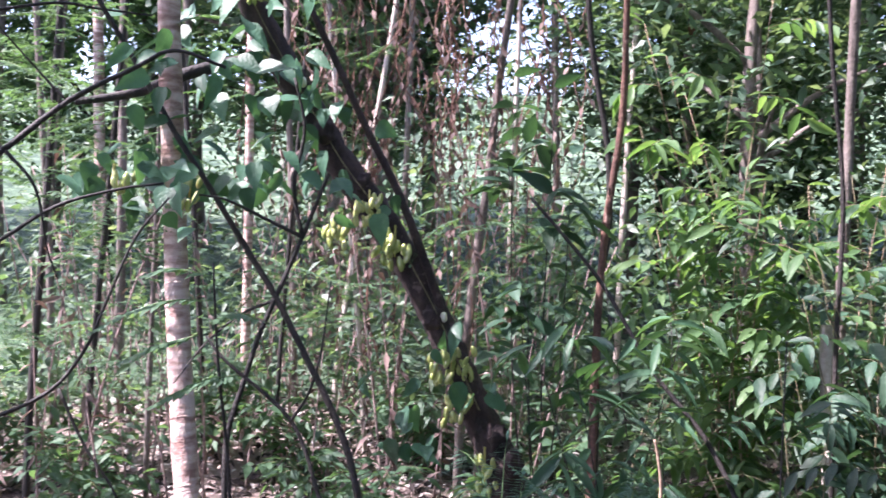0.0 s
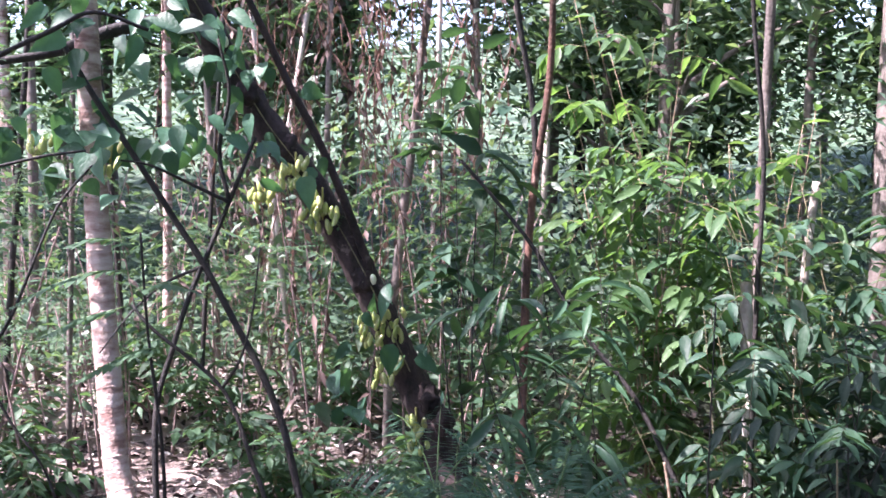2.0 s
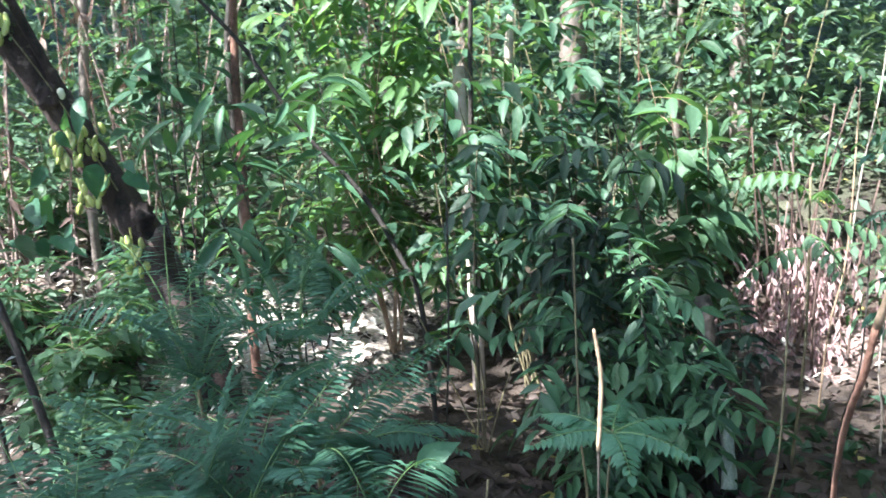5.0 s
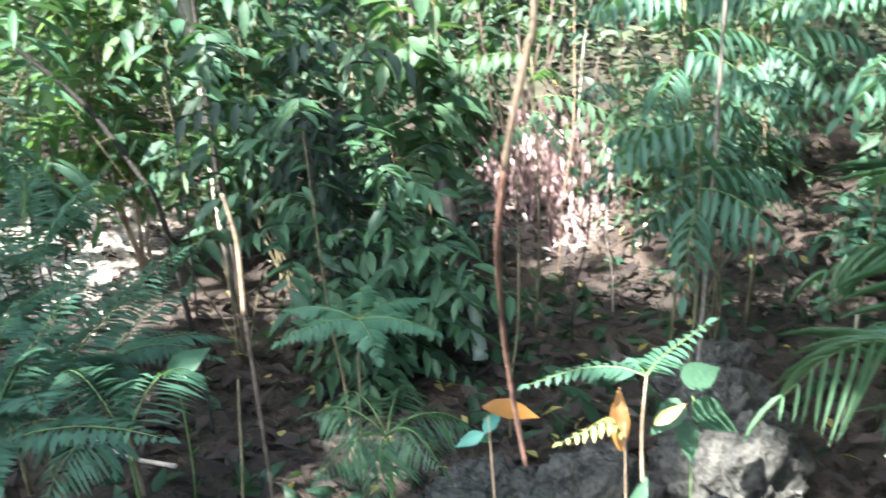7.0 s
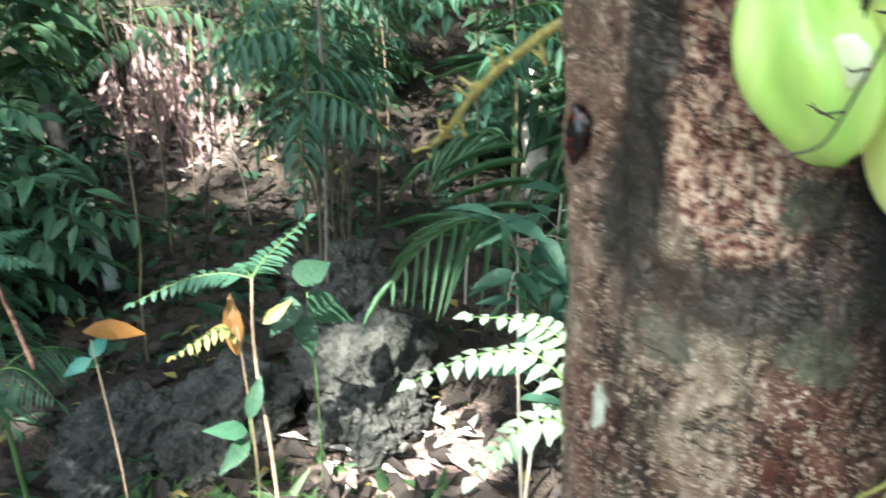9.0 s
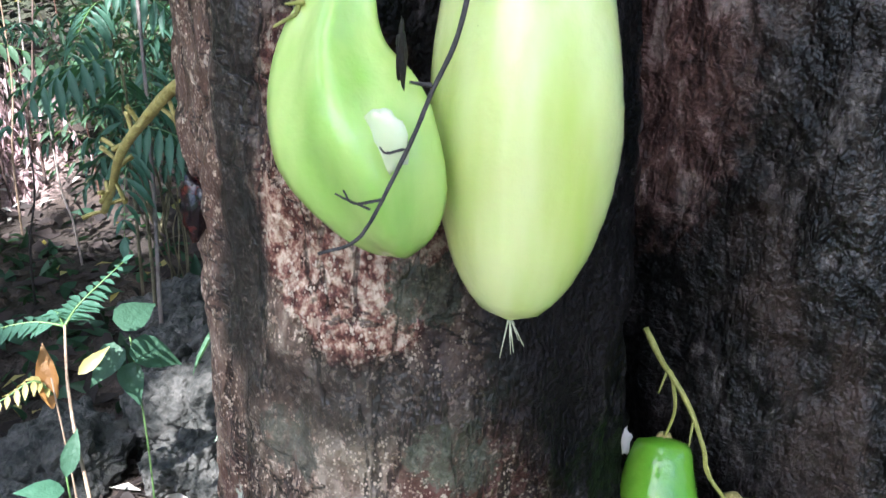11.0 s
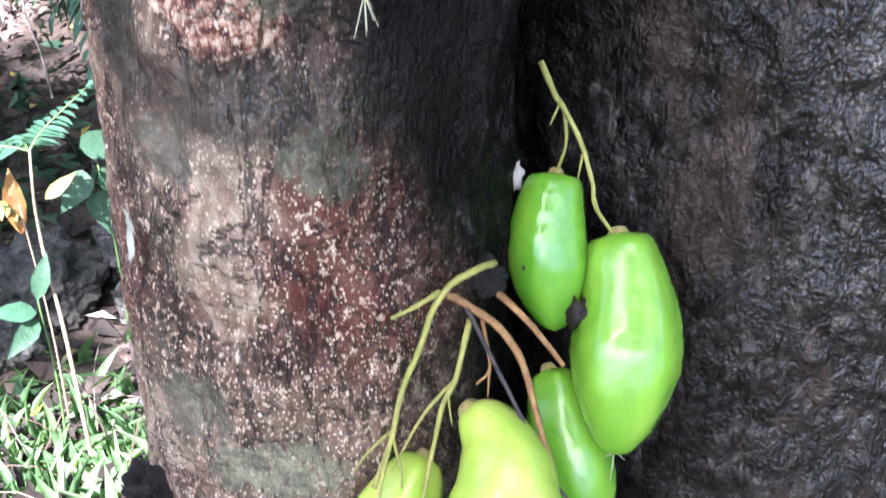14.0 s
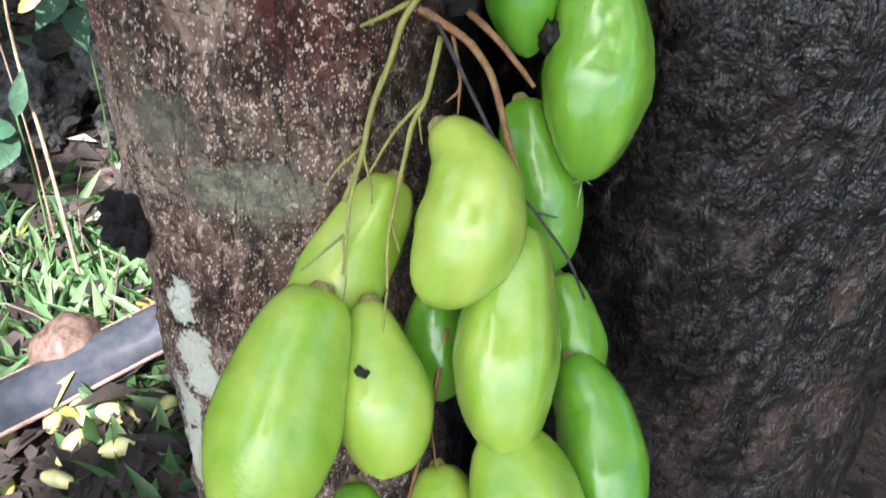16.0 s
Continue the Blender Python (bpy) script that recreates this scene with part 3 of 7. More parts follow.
def fruit_mat(name, green, yellow):
    m, t, b, out = nodes_of(name)
    n1, n2 = noise_of(t, 70.0, 3.0, (1, 1, 0.16)), noise_of(t, 600.0, 2.0)
    rnd = t.nodes.new("ShaderNodeObjectInfo").outputs["Random"]
    f = math_node(t, "ADD", math_node(t, "MULTIPLY", n1, 0.8), math_node(t, "MULTIPLY", rnd, 0.25))
    col = ramp(t, f, [(0.32, green), (0.68, yellow)])
    dots = ramp(t, node(t, "ShaderNodeTexVoronoi", {"Vector": t.nodes.new("ShaderNodeTexCoord").outputs["Object"], "Scale": 210.0}).outputs["Distance"],
                [(0.035, (1, 1, 1)), (0.06, (0, 0, 0))])
    some = ramp(t, noise_of(t, 130.0, 2.0), [(0.60, (0, 0, 0)), (0.64, (1, 1, 1))])
    col = blend(t, math_node(t, "MULTIPLY", math_node(t, "MULTIPLY", dots, some), 0.8), col, (0.05, 0.07, 0.02))
    t.links.new(col, b.inputs["Base Color"])
    b.inputs["Roughness"].default_value = 0.24
    b.inputs["Subsurface Weight"].default_value = 0.25
    b.inputs["Subsurface Radius"].default_value = (0.6, 1.0, 0.25)
    b.inputs["Subsurface Scale"].default_value = 0.006
    b.inputs["Coat Weight"].default_value = 0.6
    b.inputs["Coat Roughness"].default_value = 0.10
    bump(t, b, math_node(t, "ADD", math_node(t, "MULTIPLY", n2, 0.5), noise_of(t, 120.0, 2.0)), 0.2, 0.0014)
    return m


FRUIT = fruit_mat("fruit_yellow_green", (0.27, 0.45, 0.035), (0.54, 0.62, 0.12))
FRUIT_GREEN = fruit_mat("fruit_green", (0.10, 0.30, 0.018), (0.23, 0.44, 0.04))
FRUIT_PALE = fruit_mat("fruit_pale", (0.50, 0.60, 0.11), (0.74, 0.76, 0.34))
FRUIT_RIBBED = fruit_mat("fruit_light_green", (0.26, 0.52, 0.07), (0.58, 0.70, 0.22))
STALK = bark_mat("fruit_stalk_green", (0.22, 0.22, 0.05), (0.42, 0.38, 0.10), 300.0, (1, 1, 0.4), 0.55, depth=0.001)
STALK_BROWN = bark_mat("fruit_stalk_brown", (0.17, 0.07, 0.025), (0.36, 0.20, 0.07), 300.0, (1, 1, 0.4), 0.6, depth=0.001)
CALYX = bark_mat("calyx_tan", (0.25, 0.20, 0.06), (0.50, 0.42, 0.16), 400.0, (1, 1, 1), 0.7, depth=0.001)
TUFT = bark_mat("fruit_tip_bristle", (0.45, 0.45, 0.25), (0.7, 0.68, 0.5), 300.0, (1, 1, 1), 0.7, depth=0.001)
BLACK_TWIG = bark_mat("dry_black_twig", (0.012, 0.010, 0.010), (0.07, 0.055, 0.055), 400.0, (1, 1, 0.5), 0.7, depth=0.001)
ROT = bark_mat("rotten_hole", (0.003, 0.002, 0.002), (0.022, 0.011, 0.006), 400.0, (1, 1, 1), 0.6, depth=0.001)


def fruit_mesh(path, radius, seed, lobes=5, neck=0.5, sides=40, rings=36, blunt=0.75, ridge=0.045, warts=0.0, point=0.12):
    """A sour cucumber-like fruit: five soft ribs, thin at the stalk, blunt at the end."""
    p = smooth_path(path, 12)
    q = np.linspace(0, 1, rings)
    cum = np.r_[0, np.cumsum(np.linalg.norm(np.diff(p, axis=0), axis=1))] / np.linalg.norm(np.diff(p, axis=0), axis=1).sum()
    c = np.stack([np.interp(q, cum, p[:, i]) for i in range(3)], -1)
    d = unit(np.gradient(c, axis=0))
    prof = np.sqrt(np.clip(1 - np.abs(2 * q ** blunt - 1) ** 2.9, 0, 1))
    s = np.clip(q / 0.62, 0, 1)
    prof = prof * (neck + (1 - neck) * s * s * (3 - 2 * s))
    prof = prof * (1 - point * np.clip((q - 0.55) / 0.45, 0, 1) ** 1.4)
    prof[0] = max(prof[0], 0.02)
    prof = radius * prof / prof.max()
    side = np.cross(d[0], (0.3, 0.8, 0.5))
    a = np.arange(sides) / sides * 2 * np.pi
    v = []
    for i in range(rings):
        side = side - d[i] * (side @ d[i])
        side /= np.linalg.norm(side)
        up = np.cross(d[i], side)
        turn = 2 * np.pi / lobes
        facet = np.cos(turn / 2) / np.cos((a + seed + 0.18 * np.sin(2 * q[i])) % turn - turn / 2) - 0.9
        k = prof[i] * (1 + ridge * (4.2 * facet * min(1, 3 * (1 - q[i]) + 0.25) + 0.45 * np.cos(lobes * (a + seed))))
        pts = c[i] + (np.cos(a) * k)[:, None] * side + (np.sin(a) * k)[:, None] * up
        if warts:
            pts = [w + (w - c[i]) * warts * noise.noise(Vector(w) * 260) for w in pts]
        v.extend(pts)
    f = [(i * sides + j, i * sides + (j + 1) % sides, (i + 1) * sides + (j + 1) % sides, (i + 1) * sides + j) for i in range(rings - 1) for j in range(sides)]
    f += [tuple(range(sides))[::-1], tuple((rings - 1) * sides + j for j in range(sides))]
    g = Geo()
    g.add(v, f)
    return g, c, d


def fruit(path, radius, label, material=FRUIT, seed=0, tuft=True, cap=True, neck=0.72, blunt=0.8, ridge=0.045, group="fruits on the trunk", point=0.12):
    path = np.array(path, float)
    ob = thing("bilimbi_fruit", path[0], label, "fruit", group)
    g, c, d = fruit_mesh(path, radius, seed, neck=neck, blunt=blunt, ridge=ridge, warts=0.034 if material is FRUIT_GREEN else 0.014, point=point)
    body = part("body", g, material, ob)
    rng = np.random.RandomState(seed)
    if cap:
        g = Geo()
        n = 12
        a = np.arange(n) / n * 2 * np.pi + seed
        s = unit(np.cross(d[1], (0.2, 0.9, 0.4)))
        u = np.cross(d[1], s)
        w = np.cos(a)[:, None] * s + np.sin(a)[:, None] * u
        reach = np.where(np.arange(n) % 2, 0.17, 0.27)[:, None] * radius
        rings = [c[0] - d[1] * 0.0012 + w * radius * 0.10, c[0] - d[1] * 0.0008 + w * reach * 0.6, c[0] + d[1] * radius * 0.12 + w * reach]
        g.add(np.concatenate(rings), [tuple(range(n))[::-1]] + [(k * n + j, k * n + (j + 1) % n, k * n + n + (j + 1) % n, k * n + n + j) for k in (0, 1) for j in range(n)])
        part("calyx", g, CALYX, ob, "small tan calyx")
    if tuft:
        g = Geo()
        for i in range(6):
            w = unit(d[-1] * 1.2 + rng.uniform(-1.1, 1.1, 3))
            tube(g, [c[-1] - d[-1] * 0.001, c[-1] + w * radius * rng.uniform(0.22, 0.48)], radius * 0.011, radius * 0.005, 4, 1)
        part("tip_bristles", g, TUFT, ob, "pale dry bristles")
    return ob, c, d


def hole(parent, at, size, seed):
    part("rotten_hole", clump(at, size, seed, 0.6, 3), ROT, parent, "small dark rotten spot")


f1, _, _ = fruit([(0.2385, 0.0765, 1.4705), (0.233, 0.0775, 1.455), (0.230, 0.073, 1.443), (0.229, 0.066, 1.431), (0.232, 0.062, 1.4175)], 0.0142,
                 "light green ribbed fruit with a pale gash, on bark", FRUIT_RIBBED, 1, False, True, 0.34, 0.62, 0.15)
hole(f1, (0.2268, 0.0612, 1.4575), (0.0009, 0.0008, 0.0048), 2)
part("flesh_gash", clump((0.2206, 0.0612, 1.4440), (0.0010, 0.0042, 0.0056), 7, 0.3), fruit_mat("fruit_flesh", (0.60, 0.66, 0.35), (0.75, 0.78, 0.55)), f1, "pale exposed flesh")
fruit([(0.264, 0.0535, 1.489), (0.252, 0.0475, 1.456), (0.249, 0.0455, 1.429), (0.2425, 0.045, 1.4015)], 0.0183, "large smooth pale yellow-green fruit against the trunk", FRUIT_PALE, 2, True, True, 0.72, 0.82, 0.055, point=0.09)
f3, _, _ = fruit([(0.318, 0.023, 1.329), (0.308, 0.020, 1.311), (0.2975, 0.0115, 1.289)], 0.0118, "small green fruit with a rotten bite, in the fold", FRUIT_GREEN, 3, False, True, 0.74, 0.56, 0.035)
hole(f3, (0.297, 0.0055, 1.2985), (0.0036, 0.003, 0.004), 3)
hole(f3, (0.2955, 0.0225, 1.3095), (0.0007, 0.0007, 0.0007), 6)
fruit([(0.315, 0.002, 1.317), (0.305, -0.007, 1.297), (0.292, -0.0115, 1.279), (0.284, -0.014, 1.2625)], 0.0162, "bright green ribbed fruit hanging in the trunk's fold", FRUIT_GREEN, 4, True, True, 0.62, 0.56, 0.055)
f5, _, _ = fruit([(0.296, 0.012, 1.276), (0.288, 0.003, 1.263), (0.277, -0.008, 1.246), (0.270, -0.014, 1.237)], 0.0125, "green fruit with a dark pit, behind others", FRUIT_GREEN, 5, False)
hole(f5, (0.2725, -0.0085, 1.2545), (0.001, 0.0012, 0.0022), 5)
fruit([(0.2594, 0.0233, 1.2867), (0.2563, 0.0139, 1.2820), (0.2484, 0.0066, 1.2750), (0.2393, 0.0051, 1.2651), (0.2277, 0.0100, 1.2521)], 0.0151, "kidney-shaped yellow-green fruit in the cluster", FRUIT, 6, False, True, 0.60, 0.86, 0.03)
fruit([(0.256, 0.033, 1.267), (0.245, 0.035, 1.256), (0.226, 0.039, 1.241), (0.209, 0.042, 1.231)], 0.0130, "long yellow-green fruit lying on the bark", FRUIT, 7, False, True, 0.75)
fruit([(0.218, 0.0355, 1.2555), (0.202, 0.035, 1.243), (0.182, 0.032, 1.230), (0.160, 0.027, 1.217)], 0.0178, "large pale yellow-green fruit with dotted skin", FRUIT, 8, False, True, 0.70, 0.75, 0.035)
f9, _, _ = fruit([(0.225, 0.0255, 1.249), (0.2145, 0.0185, 1.238), (0.203, 0.009, 1.227), (0.1925, 0.0045, 1.2195)], 0.0145, "pear-shaped yellow-green fruit in the cluster", FRUIT, 9, False, True, 0.55, 0.9, 0.02)
hole(f9, (0.2035, 0.0165, 1.2455), (0.0011, 0.0018, 0.0022), 9)
fruit([(0.257, -0.006, 1.264), (0.242, -0.010, 1.249), (0.224, -0.017, 1.233), (0.211, -0.025, 1.223)], 0.0148, "pale green ribbed fruit with bristly tip", FRUIT, 10, True, False, 0.7, 0.85, 0.07, point=0.16)
fruit([(0.272, -0.014, 1.235), (0.262, -0.024, 1.223), (0.250, -0.035, 1.212)], 0.0105, "green fruit tucked behind the cluster", FRUIT_GREEN, 11, False)
fruit([(0.250, -0.026, 1.226), (0.241, -0.040, 1.217), (0.224, -0.052, 1.204), (0.212, -0.058, 1.195)], 0.0132, "green fruit at the edge of the cluster", FRUIT_GREEN, 12, False)
fruit([(0.221, -0.018, 1.222), (0.208, -0.031, 1.213), (0.190, -0.042, 1.203)], 0.0165, "yellow-green fruit low in the cluster", FRUIT, 13, False)
fruit([(0.196, 0.015, 1.207), (0.186, 0.008, 1.199), (0.168, -0.001, 1.189)], 0.0095, "green fruit low in the cluster", FRUIT_GREEN, 14, False)
fruit([(0.246, 0.014, 1.240), (0.237, 0.010, 1.226), (0.228, 0.002, 1.213)], 0.0100, "shaded green fruit deep in the cluster", FRUIT_GREEN, 15, False)
fruit([(0.211, -0.004, 1.208), (0.197, -0.014, 1.198), (0.182, -0.023, 1.189)], 0.0120, "yellow-green fruit at the cluster's foot", FRUIT, 16, False)


def clear_of_bark(q, gap):
    """The place nearest to q that lies outside the trunk."""
    lean = 0.12 * (max(q[2], 0.95) - 1.35)
    c = np.array((0.914, 0.407)) * lean + np.array((-0.407, 0.914)) * 0.045 * (min(max(q[2], 0.95), 2.0) - 1.34)
    p = np.array(q[:2], float)[None] - c
    w = Vector((q[0] * 16, q[1] * 16, q[2] * 9))
    e = 0.0055 * noise.noise(w) + 0.0025 * noise.noise(w * 4.1) + 0.001
    v = union(p)[0][0] - e
    if v >= gap:
        return q
    grad = np.array((union(p + (1e-4, 0))[0][0] - union(p)[0][0], union(p + (0, 1e-4))[0][0] - union(p)[0][0])) * 1e4
    step = grad / (np.linalg.norm(grad) + 1e-9) * (gap - v)
    return (q[0] + step[0], q[1] + step[1], q[2])


def stalk(name, label, runs, material, group="fruit stalks"):
    """A forked stalk: each run is a path and two radii."""
    at = runs[0][0][0]
    ob = thing(name, at, label, "stalk", group)
    for i, (pts, r0, r1) in enumerate(runs):
        g = Geo()
        if group == "fruit stalks":
            pts = [pts[0]] * (i == 0) + [clear_of_bark(q, r0 + 0.0012) for q in pts[(i == 0):]]
        tube(g, pts, r0 * 0.76, r1 * 0.76, 8, 6, 0.10, i)
        part("stalk" if i == 0 else "side_twig", g, material, ob)
    return ob


stalk("fruit_stalk", "arched yellow-brown fruit stalk with small forks", [
    ([(0.287, 0.029, 1.314), (0.284, 0.031, 1.317), (0.278, 0.034, 1.3195), (0.270, 0.036, 1.318), (0.264, 0.0375, 1.312), (0.260, 0.0385, 1.302), (0.254, 0.040, 1.289), (0.246, 0.039, 1.278), (0.236, 0.039, 1.270)], 0.0014, 0.0010),
    ([(0.246, 0.039, 1.278), (0.236, 0.037, 1.271), (0.228, 0.034, 1.263), (0.222, 0.032, 1.258)], 0.0009, 0.0004),
    ([(0.249, 0.039, 1.281), (0.243, 0.044, 1.275), (0.238, 0.046, 1.271)], 0.0007, 0.0003),
    ([(0.247, 0.039, 1.279), (0.244, 0.035, 1.272), (0.241, 0.033, 1.268)], 0.0007, 0.0003),
    ([(0.230, 0.036, 1.264), (0.222, 0.041, 1.259), (0.219, 0.043, 1.257)], 0.0006, 0.0003),
    ([(0.230, 0.036, 1.264), (0.222, 0.031, 1.257), (0.216, 0.029, 1.251)], 0.0006, 0.0003),
    ([(0.267, 0.037, 1.3165), (0.261, 0.041, 1.315), (0.255, 0.0445, 1.313)], 0.0010, 0.0006)], STALK)
stalk("fruit_stalk", "thick knobbed red-brown fruit stalk", [
    ([(0.2725, 0.037, 1.3115), (0.274, 0.030, 1.308), (0.274, 0.021, 1.304), (0.271, 0.013, 1.298), (0.265, 0.006, 1.289), (0.260, 0.001, 1.283), (0.256, -0.004, 1.277)], 0.0017, 0.0011),
    ([(0.2735, 0.026, 1.3055), (0.269, 0.021, 1.294), (0.265, 0.023, 1.290)], 0.0008, 0.0004),
    ([(0.269, 0.021, 1.294), (0.264, 0.019, 1.288)], 0.0006, 0.0003)], STALK_BROWN)
stalk("fruit_stalk", "yellow-green forked fruit stalk", [
    ([(0.275, 0.030, 1.303), (0.265, 0.029, 1.290), (0.259, 0.030, 1.284), (0.252, 0.029, 1.276), (0.242, 0.027, 1.267), (0.235, 0.025, 1.261), (0.227, 0.021, 1.253)], 0.0012, 0.0006),
    ([(0.264, 0.0295, 1.289), (0.256, 0.034, 1.282), (0.247, 0.036, 1.275), (0.243, 0.037, 1.271)], 0.0008, 0.0003),
    ([(0.262, 0.030, 1.287), (0.257, 0.026, 1.280)], 0.0006, 0.0003),
    ([(0.240, 0.0265, 1.265), (0.234, 0.021, 1.261)], 0.0006, 0.0003),
    ([(0.227, 0.021, 1.253), (0.214, 0.016, 1.248), (0.208, 0.014, 1.245)], 0.0005, 0.0003)], STALK)
stalk("fruit_stalk", "short brown fruit stalk", [([(0.288, 0.030, 1.306), (0.285, 0.018, 1.301), (0.283, 0.009, 1.295), (0.282, 0.004, 1.291)], 0.0016, 0.0009)], STALK_BROWN)
stalk("fruit_stalk", "thin yellow-green stalk with two fruits", [
    ([(0.327, 0.034, 1.357), (0.322, 0.0275, 1.351), (0.319, 0.023, 1.348), (0.317, 0.017, 1.341), (0.3135, 0.011, 1.331), (0.312, 0.009, 1.325), (0.313, 0.003, 1.317)], 0.0013, 0.0007),
    ([(0.319, 0.023, 1.3475), (0.317, 0.021, 1.339), (0.317, 0.023, 1.328)], 0.0008, 0.0005),
    ([(0.3205, 0.025, 1.350), (0.316, 0.026, 1.344)], 0.0006, 0.0003), ([(0.316, 0.0155, 1.338), (0.312, 0.015, 1.332)], 0.0006, 0.0003),
    ([(0.3125, 0.010, 1.328), (0.308, 0.006, 1.324)], 0.0006, 0.0003)], STALK)
stalk("fruit_stalk", "pale green forked stalk above a fruit", [
    ([(0.262, 0.083, 1.474), (0.245, 0.080, 1.470), (0.237, 0.077, 1.467)], 0.0014, 0.0012),
    ([(0.240, 0.078, 1.469), (0.231, 0.082, 1.465), (0.229, 0.083, 1.461)], 0.0010, 0.0006), ([(0.229, 0.083, 1.461), (0.226, 0.086, 1.459)], 0.0006, 0.0003),
    ([(0.230, 0.082, 1.463), (0.227, 0.084, 1.463)], 0.0006, 0.0003)], STALK)
stalk("fruit_stalk", "short brown stalk of a large fruit", [([(0.290, 0.060, 1.508), (0.275, 0.057, 1.498), (0.264, 0.0535, 1.488)], 0.0016, 0.0014)], STALK)
stalk("dry_twig", "thin black dry twig with thorn-like side shoots", [
    ([(0.245, 0.050, 1.50), (0.236, 0.051, 1.48), (0.233, 0.052, 1.467), (0.230, 0.053, 1.459), (0.226, 0.055, 1.452), (0.222, 0.056, 1.446), (0.218, 0.058, 1.439), (0.213, 0.060, 1.432), (0.210, 0.062, 1.429), (0.206, 0.066, 1.428)], 0.0007, 0.0004),
    ([(0.226, 0.055, 1.453), (0.2245, 0.0585, 1.4535)], 0.0006, 0.0003),
    ([(0.221, 0.0565, 1.4435), (0.219, 0.0598, 1.4425), (0.2185, 0.061, 1.4435)], 0.0004, 0.0002),
    ([(0.2155, 0.059, 1.4355), (0.213, 0.063, 1.435), (0.213, 0.065, 1.437)], 0.0004, 0.0002),
    ([(0.214, 0.0605, 1.434), (0.2115, 0.0635, 1.4362), (0.2112, 0.0655, 1.437)], 0.0003, 0.0002)], BLACK_TWIG)
stalk("dry_twig", "thin grey-black dry twig across the fruits", [
    ([(0.273, 0.031, 1.309), (0.266, 0.019, 1.299), (0.260, 0.008, 1.289), (0.254, -0.002, 1.280), (0.250, -0.012, 1.274), (0.245, -0.022, 1.269), (0.238, -0.030, 1.264)], 0.0009, 0.0005),
    ([(0.256, 0.001, 1.284), (0.251, 0.001, 1.278)], 0.0004, 0.0002), ([(0.254, -0.002, 1.281), (0.247, -0.004, 1.274)], 0.0004, 0.0002),
    ([(0.251, -0.010, 1.275), (0.252, -0.016, 1.275)], 0.0005, 0.0003)], BLACK_TWIG)
stalk("dry_twig", "red-brown dry stalk under the fruits", [
    ([(0.236, 0.006, 1.236), (0.222, 0.003, 1.222), (0.205, 0.000, 1.209), (0.194, -0.002, 1.199)], 0.0011, 0.0007),
    ([(0.216, 0.001, 1.218), (0.206, -0.006, 1.211), (0.200, -0.010, 1.204)], 0.0005, 0.0003)], STALK_BROWN)


# ---- plants ----
UP = np.array((0.0, 0.0, 1.0))


def jitter(rng, n, s):
    return rng.normal(0, s, (n, 3))


def twig_leaves(g, rng, pts, count, length, width, kind, droop=0.35, start=0.15, splay=1.0):
    """Leaves set alternately along a twig."""
    p = smooth_path(pts, 5)
    u = np.linspace(start, 1, count) * (len(p) - 1)
    i = np.minimum(u.astype(int), len(p) - 2)
    pos = p[i] + (p[i + 1] - p[i]) * (u - i)[:, None]
    d = unit(p[i + 1] - p[i])
    side = unit(np.cross(d, UP) + 1e-6) * np.where(np.arange(count) % 2, 1, -1)[:, None]
    way = d * 0.55 + side * splay + jitter(rng, count, 0.25) - UP * droop
    k = rng.uniform(0.65, 1.15, count)
    leaves(g, pos, way, UP + jitter(rng, count, 0.35), length * k, width * k, kind)


def shrub(name, label, category, base, tips, leaf, leafmat, barkmat, r0=0.012, twigs=7, per_twig=9, twig_len=0.35, seed=0, group="", bow=0.12, droop=0.35, from_=0.35, splay=1.0):
    """Stems that rise from one foot to the given tips, side twigs and leaves along them."""
    rng = np.random.RandomState(seed)
    base = np.array(base, float)
    ob = thing(name, base, label, category, group)
    g = Geo()
    length, width, kind = leaf
    for n, tip in enumerate(tips):
        tip = np.array(tip, float)
        mid = base * 0.5 + tip * 0.5 + np.array((rng.normal(0, bow), rng.normal(0, bow), 0.06))
        q1 = base * 0.8 + tip * 0.2 + jitter(rng, 1, 0.02)[0] + UP * 0.03
        pts = [base + np.array((rng.uniform(-0.04, 0.04), rng.uniform(-0.04, 0.04), -0.05)), q1, mid, tip]
        limb("stem", pts, r0 * rng.uniform(0.7, 1.1), r0 * 0.25, barkmat, ob, "", 6, 0.08, 6)
        p = smooth_path(pts, 10)
        tw = Geo()
        for k in range(twigs):
            s = from_ + (1 - from_) * (k + rng.uniform(0.2, 0.9)) / twigs
            at = p[min(int(s * (len(p) - 1)), len(p) - 1)]
            w = unit(np.array((rng.normal(), rng.normal(), rng.normal(0.25, 0.35))))
            L = twig_len * rng.uniform(0.5, 1.2)
            path = [at, at + w * L * 0.5 + UP * 0.02, at + w * L - UP * 0.12 * L]
            tube(tw, path, r0 * 0.25, r0 * 0.1, 4, 3)
            twig_leaves(g, rng, path, per_twig, length, width, kind, droop, splay=splay)
        part("twig_mass", tw, barkmat, ob, kind="stuff")
        twig_leaves(g, rng, p[len(p) // 2:], per_twig, length, width, kind, droop, splay=splay)
    part("foliage", g, leafmat, ob, "", True, "stuff")
    return ob


